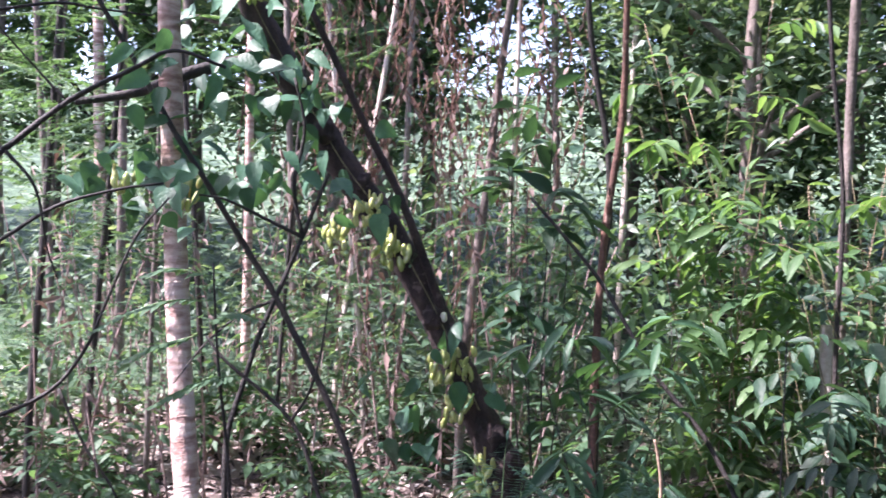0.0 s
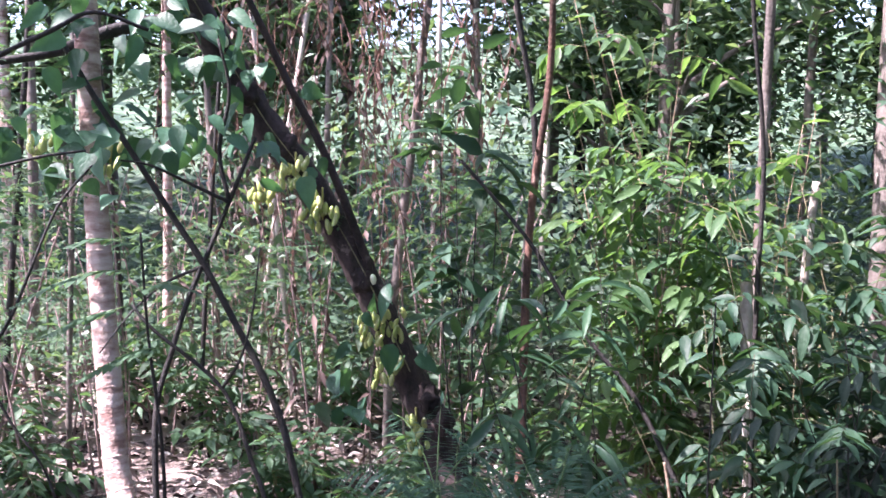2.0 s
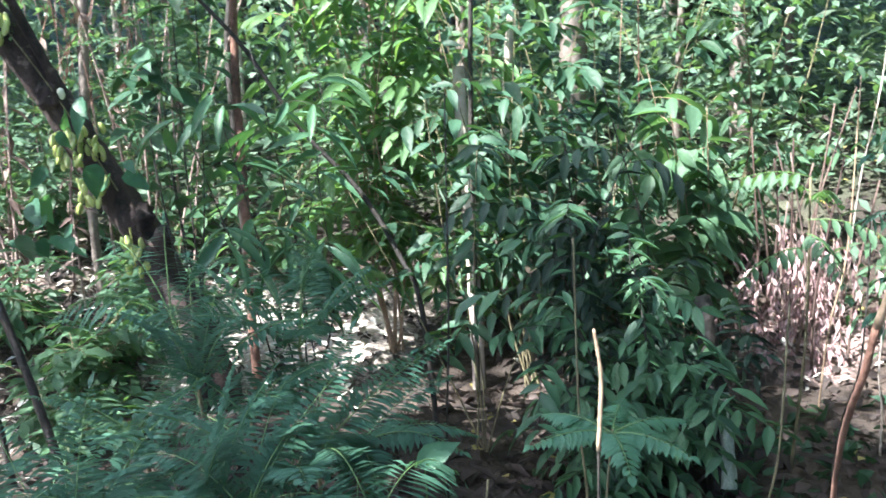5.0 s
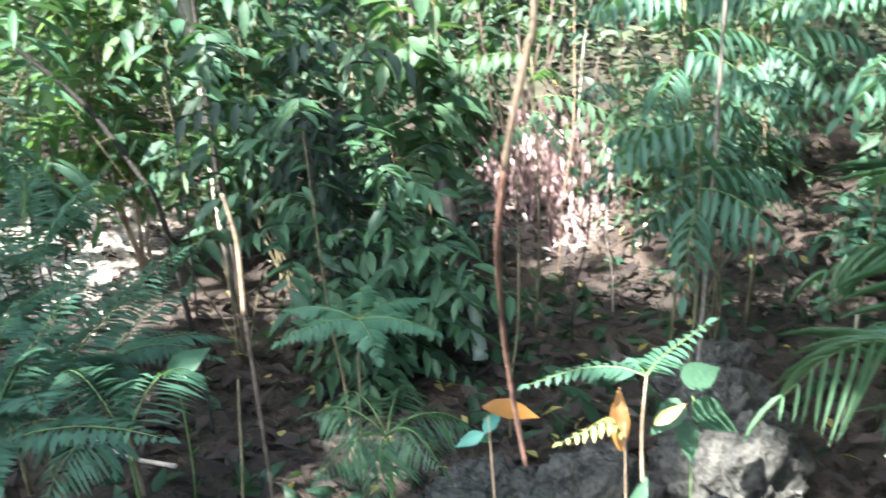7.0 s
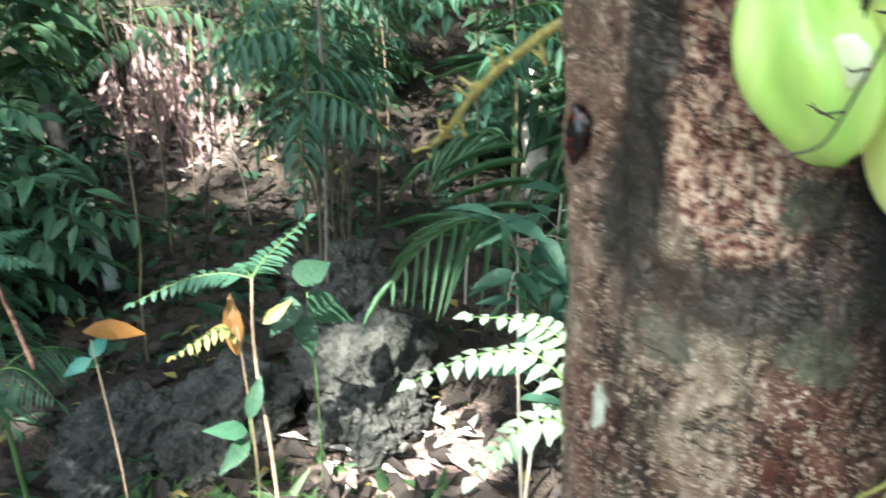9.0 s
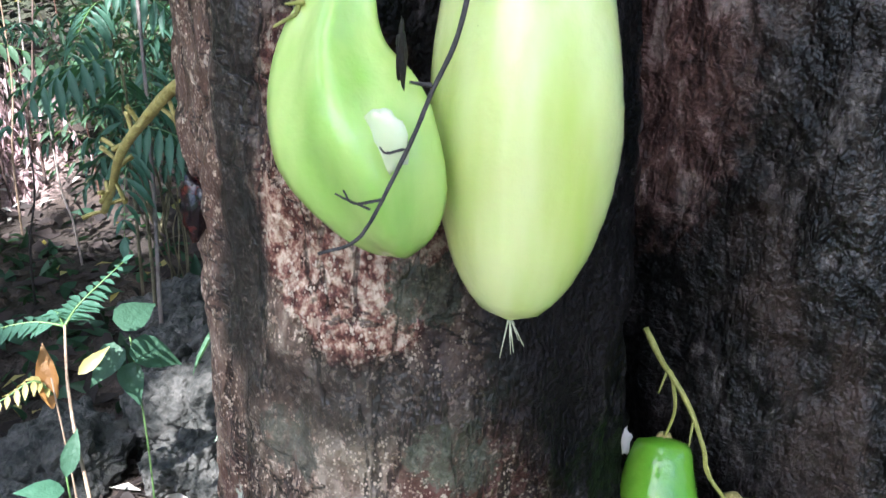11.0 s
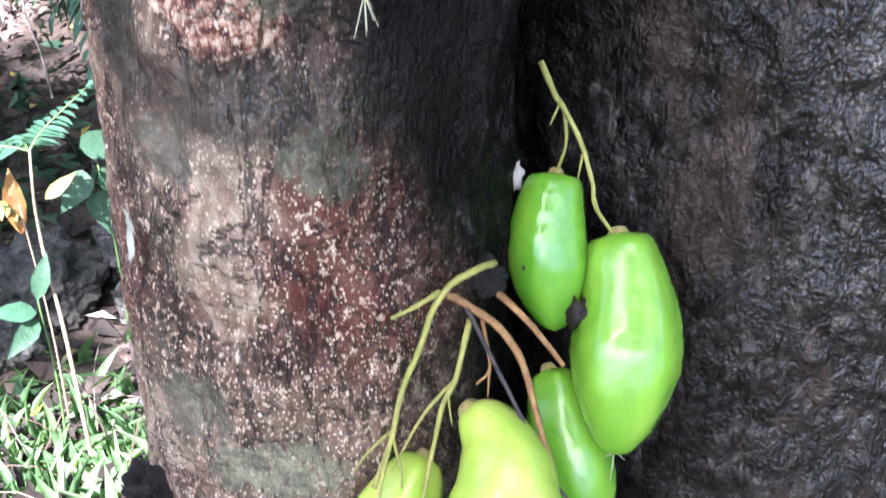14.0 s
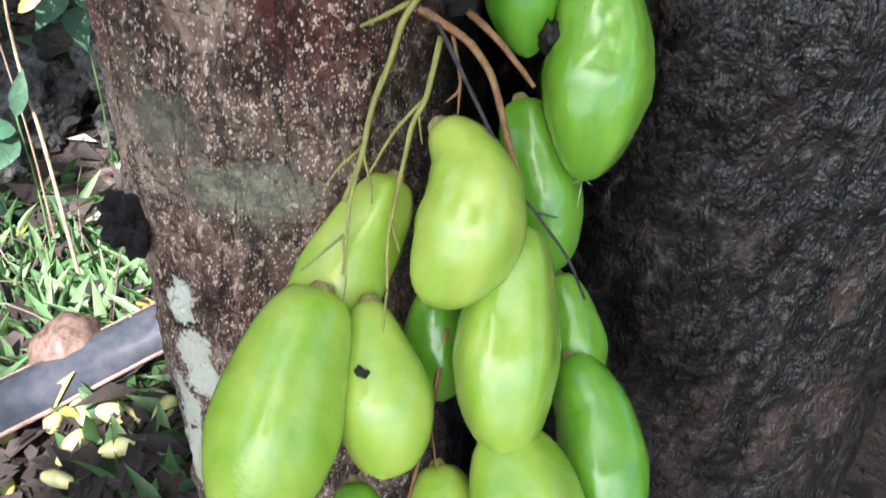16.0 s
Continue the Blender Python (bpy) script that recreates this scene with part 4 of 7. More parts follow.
def frond_into(g, rng, pts, pairs, length, width, kind="slip", fold=0.25, start=0.12, taper=0.75, lean=0.45, rachis=None, r=0.003, tip=True):
    """Leaflets in two rows along a rib."""
    p = smooth_path(pts, 6)
    u = np.linspace(start, 1, pairs) * (len(p) - 1)
    i = np.minimum(u.astype(int), len(p) - 2)
    pos = p[i] + (p[i + 1] - p[i]) * (u - i)[:, None]
    d = unit(p[i + 1] - p[i])
    side = unit(np.cross(d, UP) + 1e-6)
    prof = np.sin(np.pi * np.clip(np.linspace(0.18, 1.0, pairs), 0, 1) ** taper) * 0.8 + 0.2
    for s in (1, -1):
        way = side * s + d * lean - UP * fold + jitter(rng, pairs, 0.08)
        k = prof * rng.uniform(0.88, 1.08, pairs)
        leaves(g, pos, way, UP + jitter(rng, pairs, 0.12), length * k, width * (0.5 + 0.5 * k), kind)
    if tip:
        leaves(g, [p[-1]], [d[-1]], [UP], length * 0.5, width, kind)
    if rachis is not None:
        tube(rachis, pts, r, r * 0.3, 4, 4)


def arch(base, bearing, rise, reach, sag, n=5):
    """A rib that leaves its base at a bearing, climbs and bends over."""
    b, e = radians(bearing), radians(rise)
    s = np.linspace(0, 1, n)
    flat = np.array((math.sin(b), math.cos(b), 0.0))
    return [np.array(base) + flat * (reach * math.cos(e) * t) + UP * (reach * math.sin(e) * t - sag * t * t) for t in s]


def fern(name, label, base, fronds, leafmat, pairs=18, length=0.07, width=0.02, kind="slip", seed=0, category="fern", group="", stemmat=None, stem=None, fold=0.2, r=0.003, lean=0.45):
    """Fronds from one crown; each frond a part with its rib."""
    rng = np.random.RandomState(seed)
    ob = thing(name, base, label, category, group)
    if stem:
        limb("stem", stem[0], stem[1], stem[2], stemmat or STEM_GREEN, ob, "", 7)
    for pts in fronds:
        g, rb = Geo(), Geo()
        if category in ("sapling", "seedling") or pairs <= 13:
            tube(rb, pts, r, r * 0.3, 4, 4)
            fr = part("frond", rb, STEM_GREEN, ob)
            frond_into(g, rng, pts, pairs, length, width, kind, fold, lean=lean)
            v, per = g.verts(), len(TEMPLATES[kind][0])
            for i in range(0, len(v), per):
                one = Geo()
                one.add(v[i:i + per], TEMPLATES[kind][1])
                part("leaflet", one, leafmat, fr)
            continue
        frond_into(g, rng, pts, pairs, length, width, kind, fold, rachis=rb, r=r, lean=lean)
        fr = part("frond", g, leafmat, ob)
        part("rib", rb, STEM_GREEN, fr)
    return ob


# --- the leaning tree with fruit
lean_path = [(-1.30, 4.55, 3.6), (-1.15, 4.65, 3.2), (-0.950, 4.790, 2.578), (-0.800, 4.876, 2.270), (-0.682, 4.923, 2.057), (-0.531, 4.964, 1.796), (-0.377, 4.986, 1.587), (-0.249, 4.993, 1.390),
             (-0.134, 4.989, 1.192), (-0.033, 4.975, 0.995), (0.054, 4.951, 0.800), (0.153, 4.913, 0.582), (0.250, 4.870, 0.380), (0.340, 4.800, 0.130), (0.42, 4.72, -0.12), (0.50, 4.66, -0.5)]
lean_tree = thing("leaning_tree", on_ground(0.48, 4.68), "leaning dark-barked fruit tree with fruit on its trunk", "tree")
limb("trunk", lean_path, 0.05, 0.09, BARK_LEAN, lean_tree, "dark knobbly leaning trunk", 18, 0.10, 7, radii=[0.05, 0.058, 0.064, 0.07, 0.074, 0.076, 0.078, 0.078, 0.076, 0.076, 0.078, 0.082, 0.088, 0.092, 0.1, 0.12])
limb("branch", [(-0.72, 4.70, 2.80), (-0.659, 4.743, 2.543), (-0.518, 4.818, 2.236), (-0.411, 4.858, 1.997), (-0.246, 4.892, 1.669), (-0.133, 4.898, 1.393), (-0.03, 4.93, 1.10), (-0.02, 4.96, 0.98)], 0.014, 0.024, BARK_LEAN, lean_tree, "slender upright side stem", 9)
limb("branch", [(-0.80, 4.87, 2.27), (-0.95, 4.7, 2.24), (-1.15, 4.5, 2.16), (-1.35, 4.4, 2.06), (-1.6, 4.3, 2.0)], 0.045, 0.015, BARK_DARK, lean_tree, "", 8)
for q, r in (((0.335, 4.73, 0.35), 0.05), ((-0.60, 4.86, 1.93), 0.05), ((-0.42, 4.93, 1.68), 0.045), ((-0.06, 4.90, 1.02), 0.05), ((0.27, 4.79, 0.45), 0.05)):
    part("burr", clump(q, (r, r * 0.8, r * 1.2), r * 90 + q[2], 0.5), BARK_LEAN, lean_tree)


def fruit_bunch(centre, n, size, seed, label, spread=(0.07, 0.05, 0.09), mat=None):
    """A hanging bunch of small fruits."""
    rng = np.random.RandomState(seed)
    ob = thing("fruit_bunch", centre, label, "fruit", "fruit bunches")
    g = Geo()
    tube(g, [np.array(centre) + (0, 0.03, spread[2] + 0.03), np.array(centre) + (0, 0, -spread[2] * 0.5)], 0.006, 0.004, 6, 3)
    part("stalk", g, STALK, ob)
    size = size * 0.74
    for i in range(int(n * 1.7)):
        c = np.array(centre) + rng.uniform(-1, 1, 3) * spread + (0, 0, size * 0.4)
        tip = c + np.array((rng.normal(0, 0.25), rng.normal(0, 0.2), -1.0)) * size
        q, _, _ = fruit_mesh([c, (c + tip) / 2 + rng.normal(0, 0.004, 3), tip], size * rng.uniform(0.2, 0.25), i, sides=10, rings=9, neck=0.7)
        part("fruit", q, mat or FRUIT_FAR, ob)
    return ob


FRUIT_FAR = fruit_mat("fruit_small", (0.24, 0.31, 0.08), (0.45, 0.47, 0.19))
fruit_bunch((-0.372, 4.855, 1.560), 13, 0.085, 1, "bunch of yellow-green fruits on the leaning trunk", (0.065, 0.05, 0.06))
fruit_bunch((-0.245, 4.865, 1.365), 15, 0.090, 2, "bunch of yellow-green fruits on the leaning trunk", (0.07, 0.05, 0.085))
fruit_bunch((-0.52, 4.86, 1.44), 9, 0.085, 3, "shaded fruits hanging beside the leaning trunk", (0.09, 0.05, 0.06))
fruit_bunch((0.035, 4.83, 0.80), 20, 0.080, 4, "dense bunch of pale green fruits", (0.105, 0.05, 0.075))
fruit_bunch((0.075, 4.81, 0.58), 9, 0.085, 5, "pale green fruits below a broad leaf", (0.07, 0.05, 0.06))
fruit_bunch((0.20, 4.76, 0.28), 6, 0.085, 6, "shaded fruits near the trunk's foot", (0.05, 0.04, 0.10))
fruit_bunch((-1.40, 4.18, 1.66), 9, 0.08, 7, "fruits hanging below a dark branch", (0.10, 0.05, 0.04))
fruit_bunch((-1.08, 4.20, 1.62), 6, 0.08, 8, "shaded fruits below a dark branch", (0.06, 0.05, 0.06))
fruit_bunch((-0.90, 4.66, 2.58), 10, 0.08, 9, "fruits high on the leaning trunk", (0.08, 0.05, 0.06))
fruit_bunch((-0.90, 4.66, 2.25), 6, 0.08, 10, "fruits on the leaning trunk among leaves", (0.05, 0.05, 0.05))
for k, c in enumerate(((-0.060, 4.885, 1.030), (-0.005, 4.885, 1.025), (-0.69, 4.80, 2.16))):
    bud = thing("fruit", c, "single pale unripe fruit on the leaning trunk", "fruit", "single fruits")
    q, _, _ = fruit_mesh([np.array(c) + (0, 0, 0.03), np.array(c) + (0.004, 0, -0.025)], 0.017, k, sides=12, rings=10, neck=0.8)
    part("body", q, fruit_mat("fruit_whitish", (0.5, 0.52, 0.35), (0.62, 0.62, 0.48)) if k == 0 else bpy.data.materials["fruit_whitish"], bud)

# broad climbing leaves round its top
rng = np.random.RandomState(5)
vine = thing("climbing_vine", (-0.6, 4.75, 1.2), "broad heart-shaped leaves climbing over the leaning trunk", "vine")
vp = [np.array(q) + (0.02, -0.10, 0) for q in lean_path[1:12]]
limb("vine_stem", vp, 0.003, 0.004, BARK_TWIG, vine, "", 6)
g = Geo()
for c, sp, n in (((-0.85, 4.5, 2.22), (0.28, 0.2, 0.16), 26), ((-0.62, 4.6, 2.05), (0.25, 0.2, 0.16), 26), ((-0.95, 4.3, 1.82), (0.42, 0.3, 0.22), 46), ((-0.70, 4.5, 1.66), (0.30, 0.2, 0.14), 22),
                 ((-1.25, 4.2, 1.75), (0.30, 0.2, 0.15), 22), ((-0.30, 4.75, 1.62), (0.18, 0.1, 0.08), 6), ((0.12, 4.72, 0.68), (0.07, 0.04, 0.07), 4), ((-0.15, 4.5, 0.75), (0.16, 0.1, 0.22), 13), ((0.05, 4.75, 0.98), (0.06, 0.04, 0.05), 3),
                 ((-0.18, 4.5, 0.45), (0.12, 0.1, 0.10), 8), ((-1.05, 4.5, 2.45), (0.35, 0.2, 0.2), 26), ((-1.06, 3.95, 2.08), (0.22, 0.12, 0.22), 24), ((-1.10, 3.95, 1.62), (0.2, 0.12, 0.14), 14)):
    n = max(3, int(n * 0.7))
    pos = np.array(c) + rng.normal(0, 0.6, (n, 3)) * sp
    way = np.stack([rng.normal(0, 0.8, n), rng.normal(-0.3, 0.5, n), rng.normal(-0.75, 0.35, n)], -1)
    leaves(g, pos, way, np.stack([rng.normal(0, 0.6, n), rng.normal(-0.7, 0.4, n), rng.normal(0.7, 0.3, n)], -1), rng.uniform(0.08, 0.165, n), rng.uniform(0.05, 0.10, n), "heart")
part("foliage", g, LEAF_TEAL, vine, "", True, "stuff")

# --- dark slender tree in front of it
dark = thing("slender_tree", on_ground(-0.22, 3.9), "slender black-barked tree with long leaning branches", "tree")
limb("trunk", [(-1.56, 3.85, 2.75), (-1.384, 3.979, 2.369), (-1.264, 4.062, 2.137), (-1.123, 4.136, 1.858), (-0.993, 4.182, 1.639), (-0.857, 4.214, 1.402), (-0.714, 4.228, 1.162), (-0.580, 4.219, 0.899),
               (-0.493, 4.203, 0.733), (-0.404, 4.169, 0.525), (-0.360, 4.13, 0.36), (-0.300, 4.065, 0.09), (-0.24, 3.94, -0.22), (-0.2, 3.88, -0.5)], 0.010, 0.018, BARK_DARK, dark, "leaning black trunk", 10)
limb("branch", [(-0.50, 4.267, 1.70), (-0.611, 4.257, 1.427), (-0.692, 4.236, 1.234), (-0.781, 4.202, 1.020), (-0.844, 4.160, 0.810), (-0.894, 4.115, 0.628), (-0.90, 4.06, 0.40), (-0.88, 4.0, -0.1)], 0.009, 0.014, BARK_DARK, dark, "", 8)
limb("branch", [(-0.611, 4.257, 1.427), (-0.647, 4.249, 1.644), (-0.60, 4.24, 1.884), (-0.64, 4.22, 2.1)], 0.011, 0.006, BARK_DARK, dark, "", 7)
limb("branch", [(-0.98, 4.08, 1.02), (-0.894, 4.063, 0.918), (-0.628, 4.071, 0.674), (-0.512, 4.025, 0.39), (-0.433, 3.954, 0.150), (-0.40, 3.9, -0.3)], 0.006, 0.013, BARK_DARK, dark, "", 7)
limb("branch", [(-0.628, 4.071, 0.674), (-0.55, 4.05, 0.80), (-0.50, 4.05, 0.98), (-0.47, 4.1, 1.25)], 0.007, 0.003, BARK_DARK, dark, "", 6)
limb("branch", [(-0.611, 4.25, 1.427), (-0.75, 4.2, 1.50), (-0.9, 4.1, 1.58), (-1.0, 4.0, 1.60)], 0.009, 0.004, BARK_DARK, dark, "", 6)
limb("branch", [(-0.714, 4.228, 1.162), (-0.86, 4.2, 1.10), (-1.0, 4.15, 0.98), (-1.12, 4.1, 0.82)], 0.008, 0.003, BARK_DARK, dark, "", 6)
side_tree = thing("slender_tree", on_ground(-2.1, 3.1), "spreading black branches of a slender tree", "tree")
limb("trunk", [(-2.0, 3.1, -0.5), (-2.02, 3.12, 0.4), (-1.98, 3.13, 1.2), (-2.05, 3.1, 2.0), (-2.1, 3.1, 3.2)], 0.045, 0.03, BARK_DARK, side_tree, "", 10)
for pts, r in (([(-2.0, 3.12, 1.3), (-1.561, 3.241, 1.656), (-1.468, 3.281, 1.715), (-1.270, 3.347, 1.891), (-1.059, 3.403, 2.015), (-0.932, 3.430, 2.078), (-0.768, 3.478, 2.028)], 0.020),
               ([(-2.0, 3.12, 1.1), (-1.563, 3.242, 1.380), (-1.472, 3.286, 1.426), (-1.311, 3.354, 1.541), (-1.123, 3.420, 1.601), (-0.980, 3.463, 1.624)], 0.014),
               ([(-2.0, 3.12, 0.7), (-1.539, 3.187, 0.836), (-1.450, 3.232, 0.855), (-1.312, 3.304, 0.927), (-1.219, 3.359, 1.054), (-1.155, 3.399, 1.224), (-1.070, 3.438, 1.437), (-0.962, 3.469, 1.575)], 0.013),
               ([(-2.05, 3.1, 2.1), (-1.505, 3.205, 2.161), (-1.284, 3.289, 2.208), (-1.169, 3.333, 2.200), (-1.0, 3.4, 2.19)], 0.010),
               ([(-1.29, 3.31, 0.93), (-1.201, 3.308, 0.738), (-1.085, 3.300, 0.551), (-1.0, 3.3, 0.2)], 0.009),
               ([(-1.45, 3.28, 1.72), (-1.36, 3.3, 1.60), (-1.33, 3.32, 1.40), (-1.30, 3.33, 1.30)], 0.010),
               ([(-1.27, 3.347, 1.891), (-1.35, 3.33, 1.98), (-1.45, 3.3, 2.10), (-1.52, 3.25, 2.20)], 0.007)):
    limb("branch", pts, r * 0.68, r * 0.3, BARK_DARK, side_tree, "", 7, 0.10)


def feathery(name, label, spots, leafmat, seed, count, reach=0.32, pairs=14, leaflet=0.05, base=None, bark=BARK_DARK):
    """Feathery compound leaves in layers along thin branches."""
    rng = np.random.RandomState(seed)
    ob = thing(name, base or spots[0][0], label, "foliage")
    g, rb = Geo(), Geo()
    for c, sp in spots:
        for i in range(count):
            at = np.array(c) + rng.normal(0, 0.55, 3) * sp
            frond_into(g, rng, arch(at, rng.uniform(0, 360), rng.uniform(-15, 20), reach * rng.uniform(0.6, 1.15), rng.uniform(0.03, 0.12), 4), pairs, leaflet, leaflet * 0.34, "slip", 0.15, rachis=rb, r=0.002)
    part("foliage", g, leafmat, ob, "", True, "stuff")
    part("rib_mass", rb, STEM_GREEN, ob, "", True, "stuff")
    return ob


feathery("feathery_branches", "layered feathery pale green leaves on dark branches", [((-1.9, 4.4, 2.15), (0.5, 0.5, 0.18)), ((-1.6, 4.6, 1.95), (0.5, 0.5, 0.15)), ((-1.3, 4.7, 1.75), (0.35, 0.4, 0.12)), ((-2.1, 5.0, 1.7), (0.4, 0.5, 0.2)),
          ((-2.3, 5.6, 2.5), (0.6, 0.6, 0.3)), ((-2.0, 5.2, 2.3), (0.5, 0.5, 0.25)), ((-1.7, 5.2, 2.65), (0.5, 0.5, 0.25)), ((-2.7, 6.1, 2.0), (0.5, 0.5, 0.3)), ((-1.2, 5.8, 2.3), (0.5, 0.5, 0.3)), ((-0.7, 6.0, 2.6), (0.5, 0.5, 0.3)), ((-2.5, 6.0, 3.0), (0.6, 0.5, 0.3)), ((-1.55, 4.5, 1.45), (0.3, 0.3, 0.15)), ((-1.0, 5.2, 1.2), (0.3, 0.3, 0.25)), ((-1.35, 5.0, 0.8), (0.35, 0.3, 0.2)), ((-0.55, 5.3, 1.0), (0.3, 0.3, 0.3)), ((-1.9, 5.4, 1.25), (0.4, 0.4, 0.25)), ((-1.95, 4.8, 0.95), (0.3, 0.4, 0.15))], LEAF_SOFT, 3, 24)
fern("sapling", "thin sapling with flat yellow-green feathery leaves", on_ground(-0.75, 3.4), [
    [(-0.80, 3.42, 1.22), (-0.95, 3.40, 1.22), (-1.10, 3.38, 1.17), (-1.22, 3.36, 1.10)], [(-0.80, 3.42, 1.15), (-0.72, 3.40, 1.18), (-0.64, 3.38, 1.16)],
    [(-0.72, 3.42, 0.96), (-0.82, 3.40, 0.95), (-0.93, 3.38, 0.90), (-1.00, 3.36, 0.86)], [(-0.80, 3.45, 1.30), (-0.95, 3.45, 1.33), (-1.05, 3.45, 1.30)], [(-0.85, 3.42, 1.1), (-1.0, 3.42, 1.06), (-1.13, 3.4, 1.0)]],
    LEAF_SOFT, 15, 0.085, 0.03, "slip", 4, "sapling", "", BARK_DARK, ([on_ground(-0.75, 3.45, -0.1), (-0.74, 3.43, 0.5), (-0.78, 3.42, 1.0), (-0.80, 3.43, 1.35)], 0.008, 0.004))

# --- pale ringed trunk and the other stems
pale = thing("pale_tree", on_ground(-1.03, 4.1), "straight tree with pale pinkish ringed bark", "tree")
limb("trunk", [(-1.12, 4.1, 4.5), (-1.165, 4.2, 2.9), (-1.183, 4.266, 2.314), (-1.185, 4.337, 1.716), (-1.173, 4.339, 1.273), (-1.140, 4.28, 0.86), (-1.08, 4.17, 0.32), (-1.02, 4.08, 0.1), (-0.98, 4.02, -0.5)], 0.044, 0.057, BARK_RINGED, pale, "pale ringed bark", 20, 0.04, 8)
shaft = smooth_path([(-1.12, 4.1, 4.5), (-1.165, 4.2, 2.9), (-1.183, 4.266, 2.314), (-1.185, 4.337, 1.716), (-1.173, 4.339, 1.273), (-1.140, 4.28, 0.86), (-1.08, 4.17, 0.32), (-1.02, 4.08, 0.1), (-0.98, 4.02, -0.5)], 40)
rng = np.random.RandomState(17)
for s in np.linspace(0.22, 0.9, 17) + rng.uniform(-0.012, 0.012, 17):
    i = int(s * (len(shaft) - 2))
    r = 0.044 + 0.012 * s
    q = [shaft[i] + (shaft[i + 1] - shaft[i]) / np.linalg.norm(shaft[i + 1] - shaft[i]) * k for k in (-0.006, -0.003, 0.0, 0.004, 0.009)]
    g = Geo()
    tube(g, q, r, r, 20, 1, 0.03, i, radii=[r * 0.97, r * 1.035, r * 1.05, r * 1.03, r * 0.97])
    part("bark_ring", g, BARK_RINGED, pale)


def stem_tree(label, pts, r0, r1, material, name="sapling", category="tree", group="slender stems"):
    ob = thing(name, on_ground(pts[-1][0], pts[-1][1]), label, category, group)
    limb("trunk", pts, r0, r1, material, ob, "", 9, 0.10, 6)
    return ob


def down(p, extra=0.3):
    return (p[0], p[1], ground_z(p[0], p[1]) - extra)


stem_tree("thin leaning pole-like stem, half pale half dark", [(0.46, 5.7, 3.6), (0.376, 5.847, 2.795), (0.304, 5.946, 2.248), (0.259, 5.988, 1.780), (0.180, 5.990, 1.201), (0.1, 5.98, 0.4), down((0.08, 5.97))], 0.02, 0.03, BARK_GREY)
red_pole = stem_tree("thin red-brown stem with peeling bark", [(0.79, 4.3, 3.4), (0.795, 4.423, 2.484), (0.796, 4.504, 1.995), (0.739, 4.540, 1.537), (0.716, 4.540, 1.304), (0.693, 4.517, 0.970), (0.66, 4.42, 0.40), (0.63, 4.34, 0.1), down((0.62, 4.3))], 0.014, 0.022, BARK_RED)
stem_tree("thin dark stem bending beside another", [(0.70, 5.2, 3.3), (0.742, 5.294, 2.794), (0.788, 5.370, 2.391), (0.877, 5.415, 1.911), (0.894, 5.427, 1.482), (0.842, 5.422, 1.112), (0.83, 5.4, 0.5), down((0.82, 5.4))], 0.015, 0.02, BARK_DARK)
stem_tree("tall dark stem among leaves", [(1.50, 4.05, 3.4), (1.584, 4.134, 2.310), (1.659, 4.177, 1.731), (1.666, 4.180, 1.423), (1.643, 4.162, 1.021), (1.63, 4.15, 0.4), down((1.62, 4.14))], 0.009, 0.012, BARK_DARK)
stem_tree("tall pale stem among leaves", [(2.2, 5.3, 3.8), (2.228, 5.473, 2.542), (2.239, 5.558, 1.807), (2.222, 5.564, 1.176), (2.2, 5.55, 0.4), down((2.2, 5.54))], 0.026, 0.034, BARK_GREY)
stem_tree("short sunlit whitish stem", [(1.70, 4.42, 1.05), (1.692, 4.396, 0.893), (1.687, 4.348, 0.601), (1.67, 4.27, 0.31), down((1.66, 4.2))], 0.028, 0.034, BARK_PALE)
stem_tree("thin sunlit whitish stem", [(2.30, 5.02, 1.5), (2.24, 5.0, 1.0), (2.20, 4.98, 0.5), down((2.2, 4.97))], 0.02, 0.025, BARK_PALE)
stem_tree("thin dark stem leaning across the shrubs", [(0.35, 4.09, 1.60), (0.490, 4.071, 1.439), (0.650, 4.040, 1.234), (0.835, 3.975, 0.908), (1.025, 3.875, 0.655), (1.135, 3.76, 0.40), (1.18, 3.66, 0.18), down((1.22, 3.6))], 0.007, 0.012, BARK_DARK)
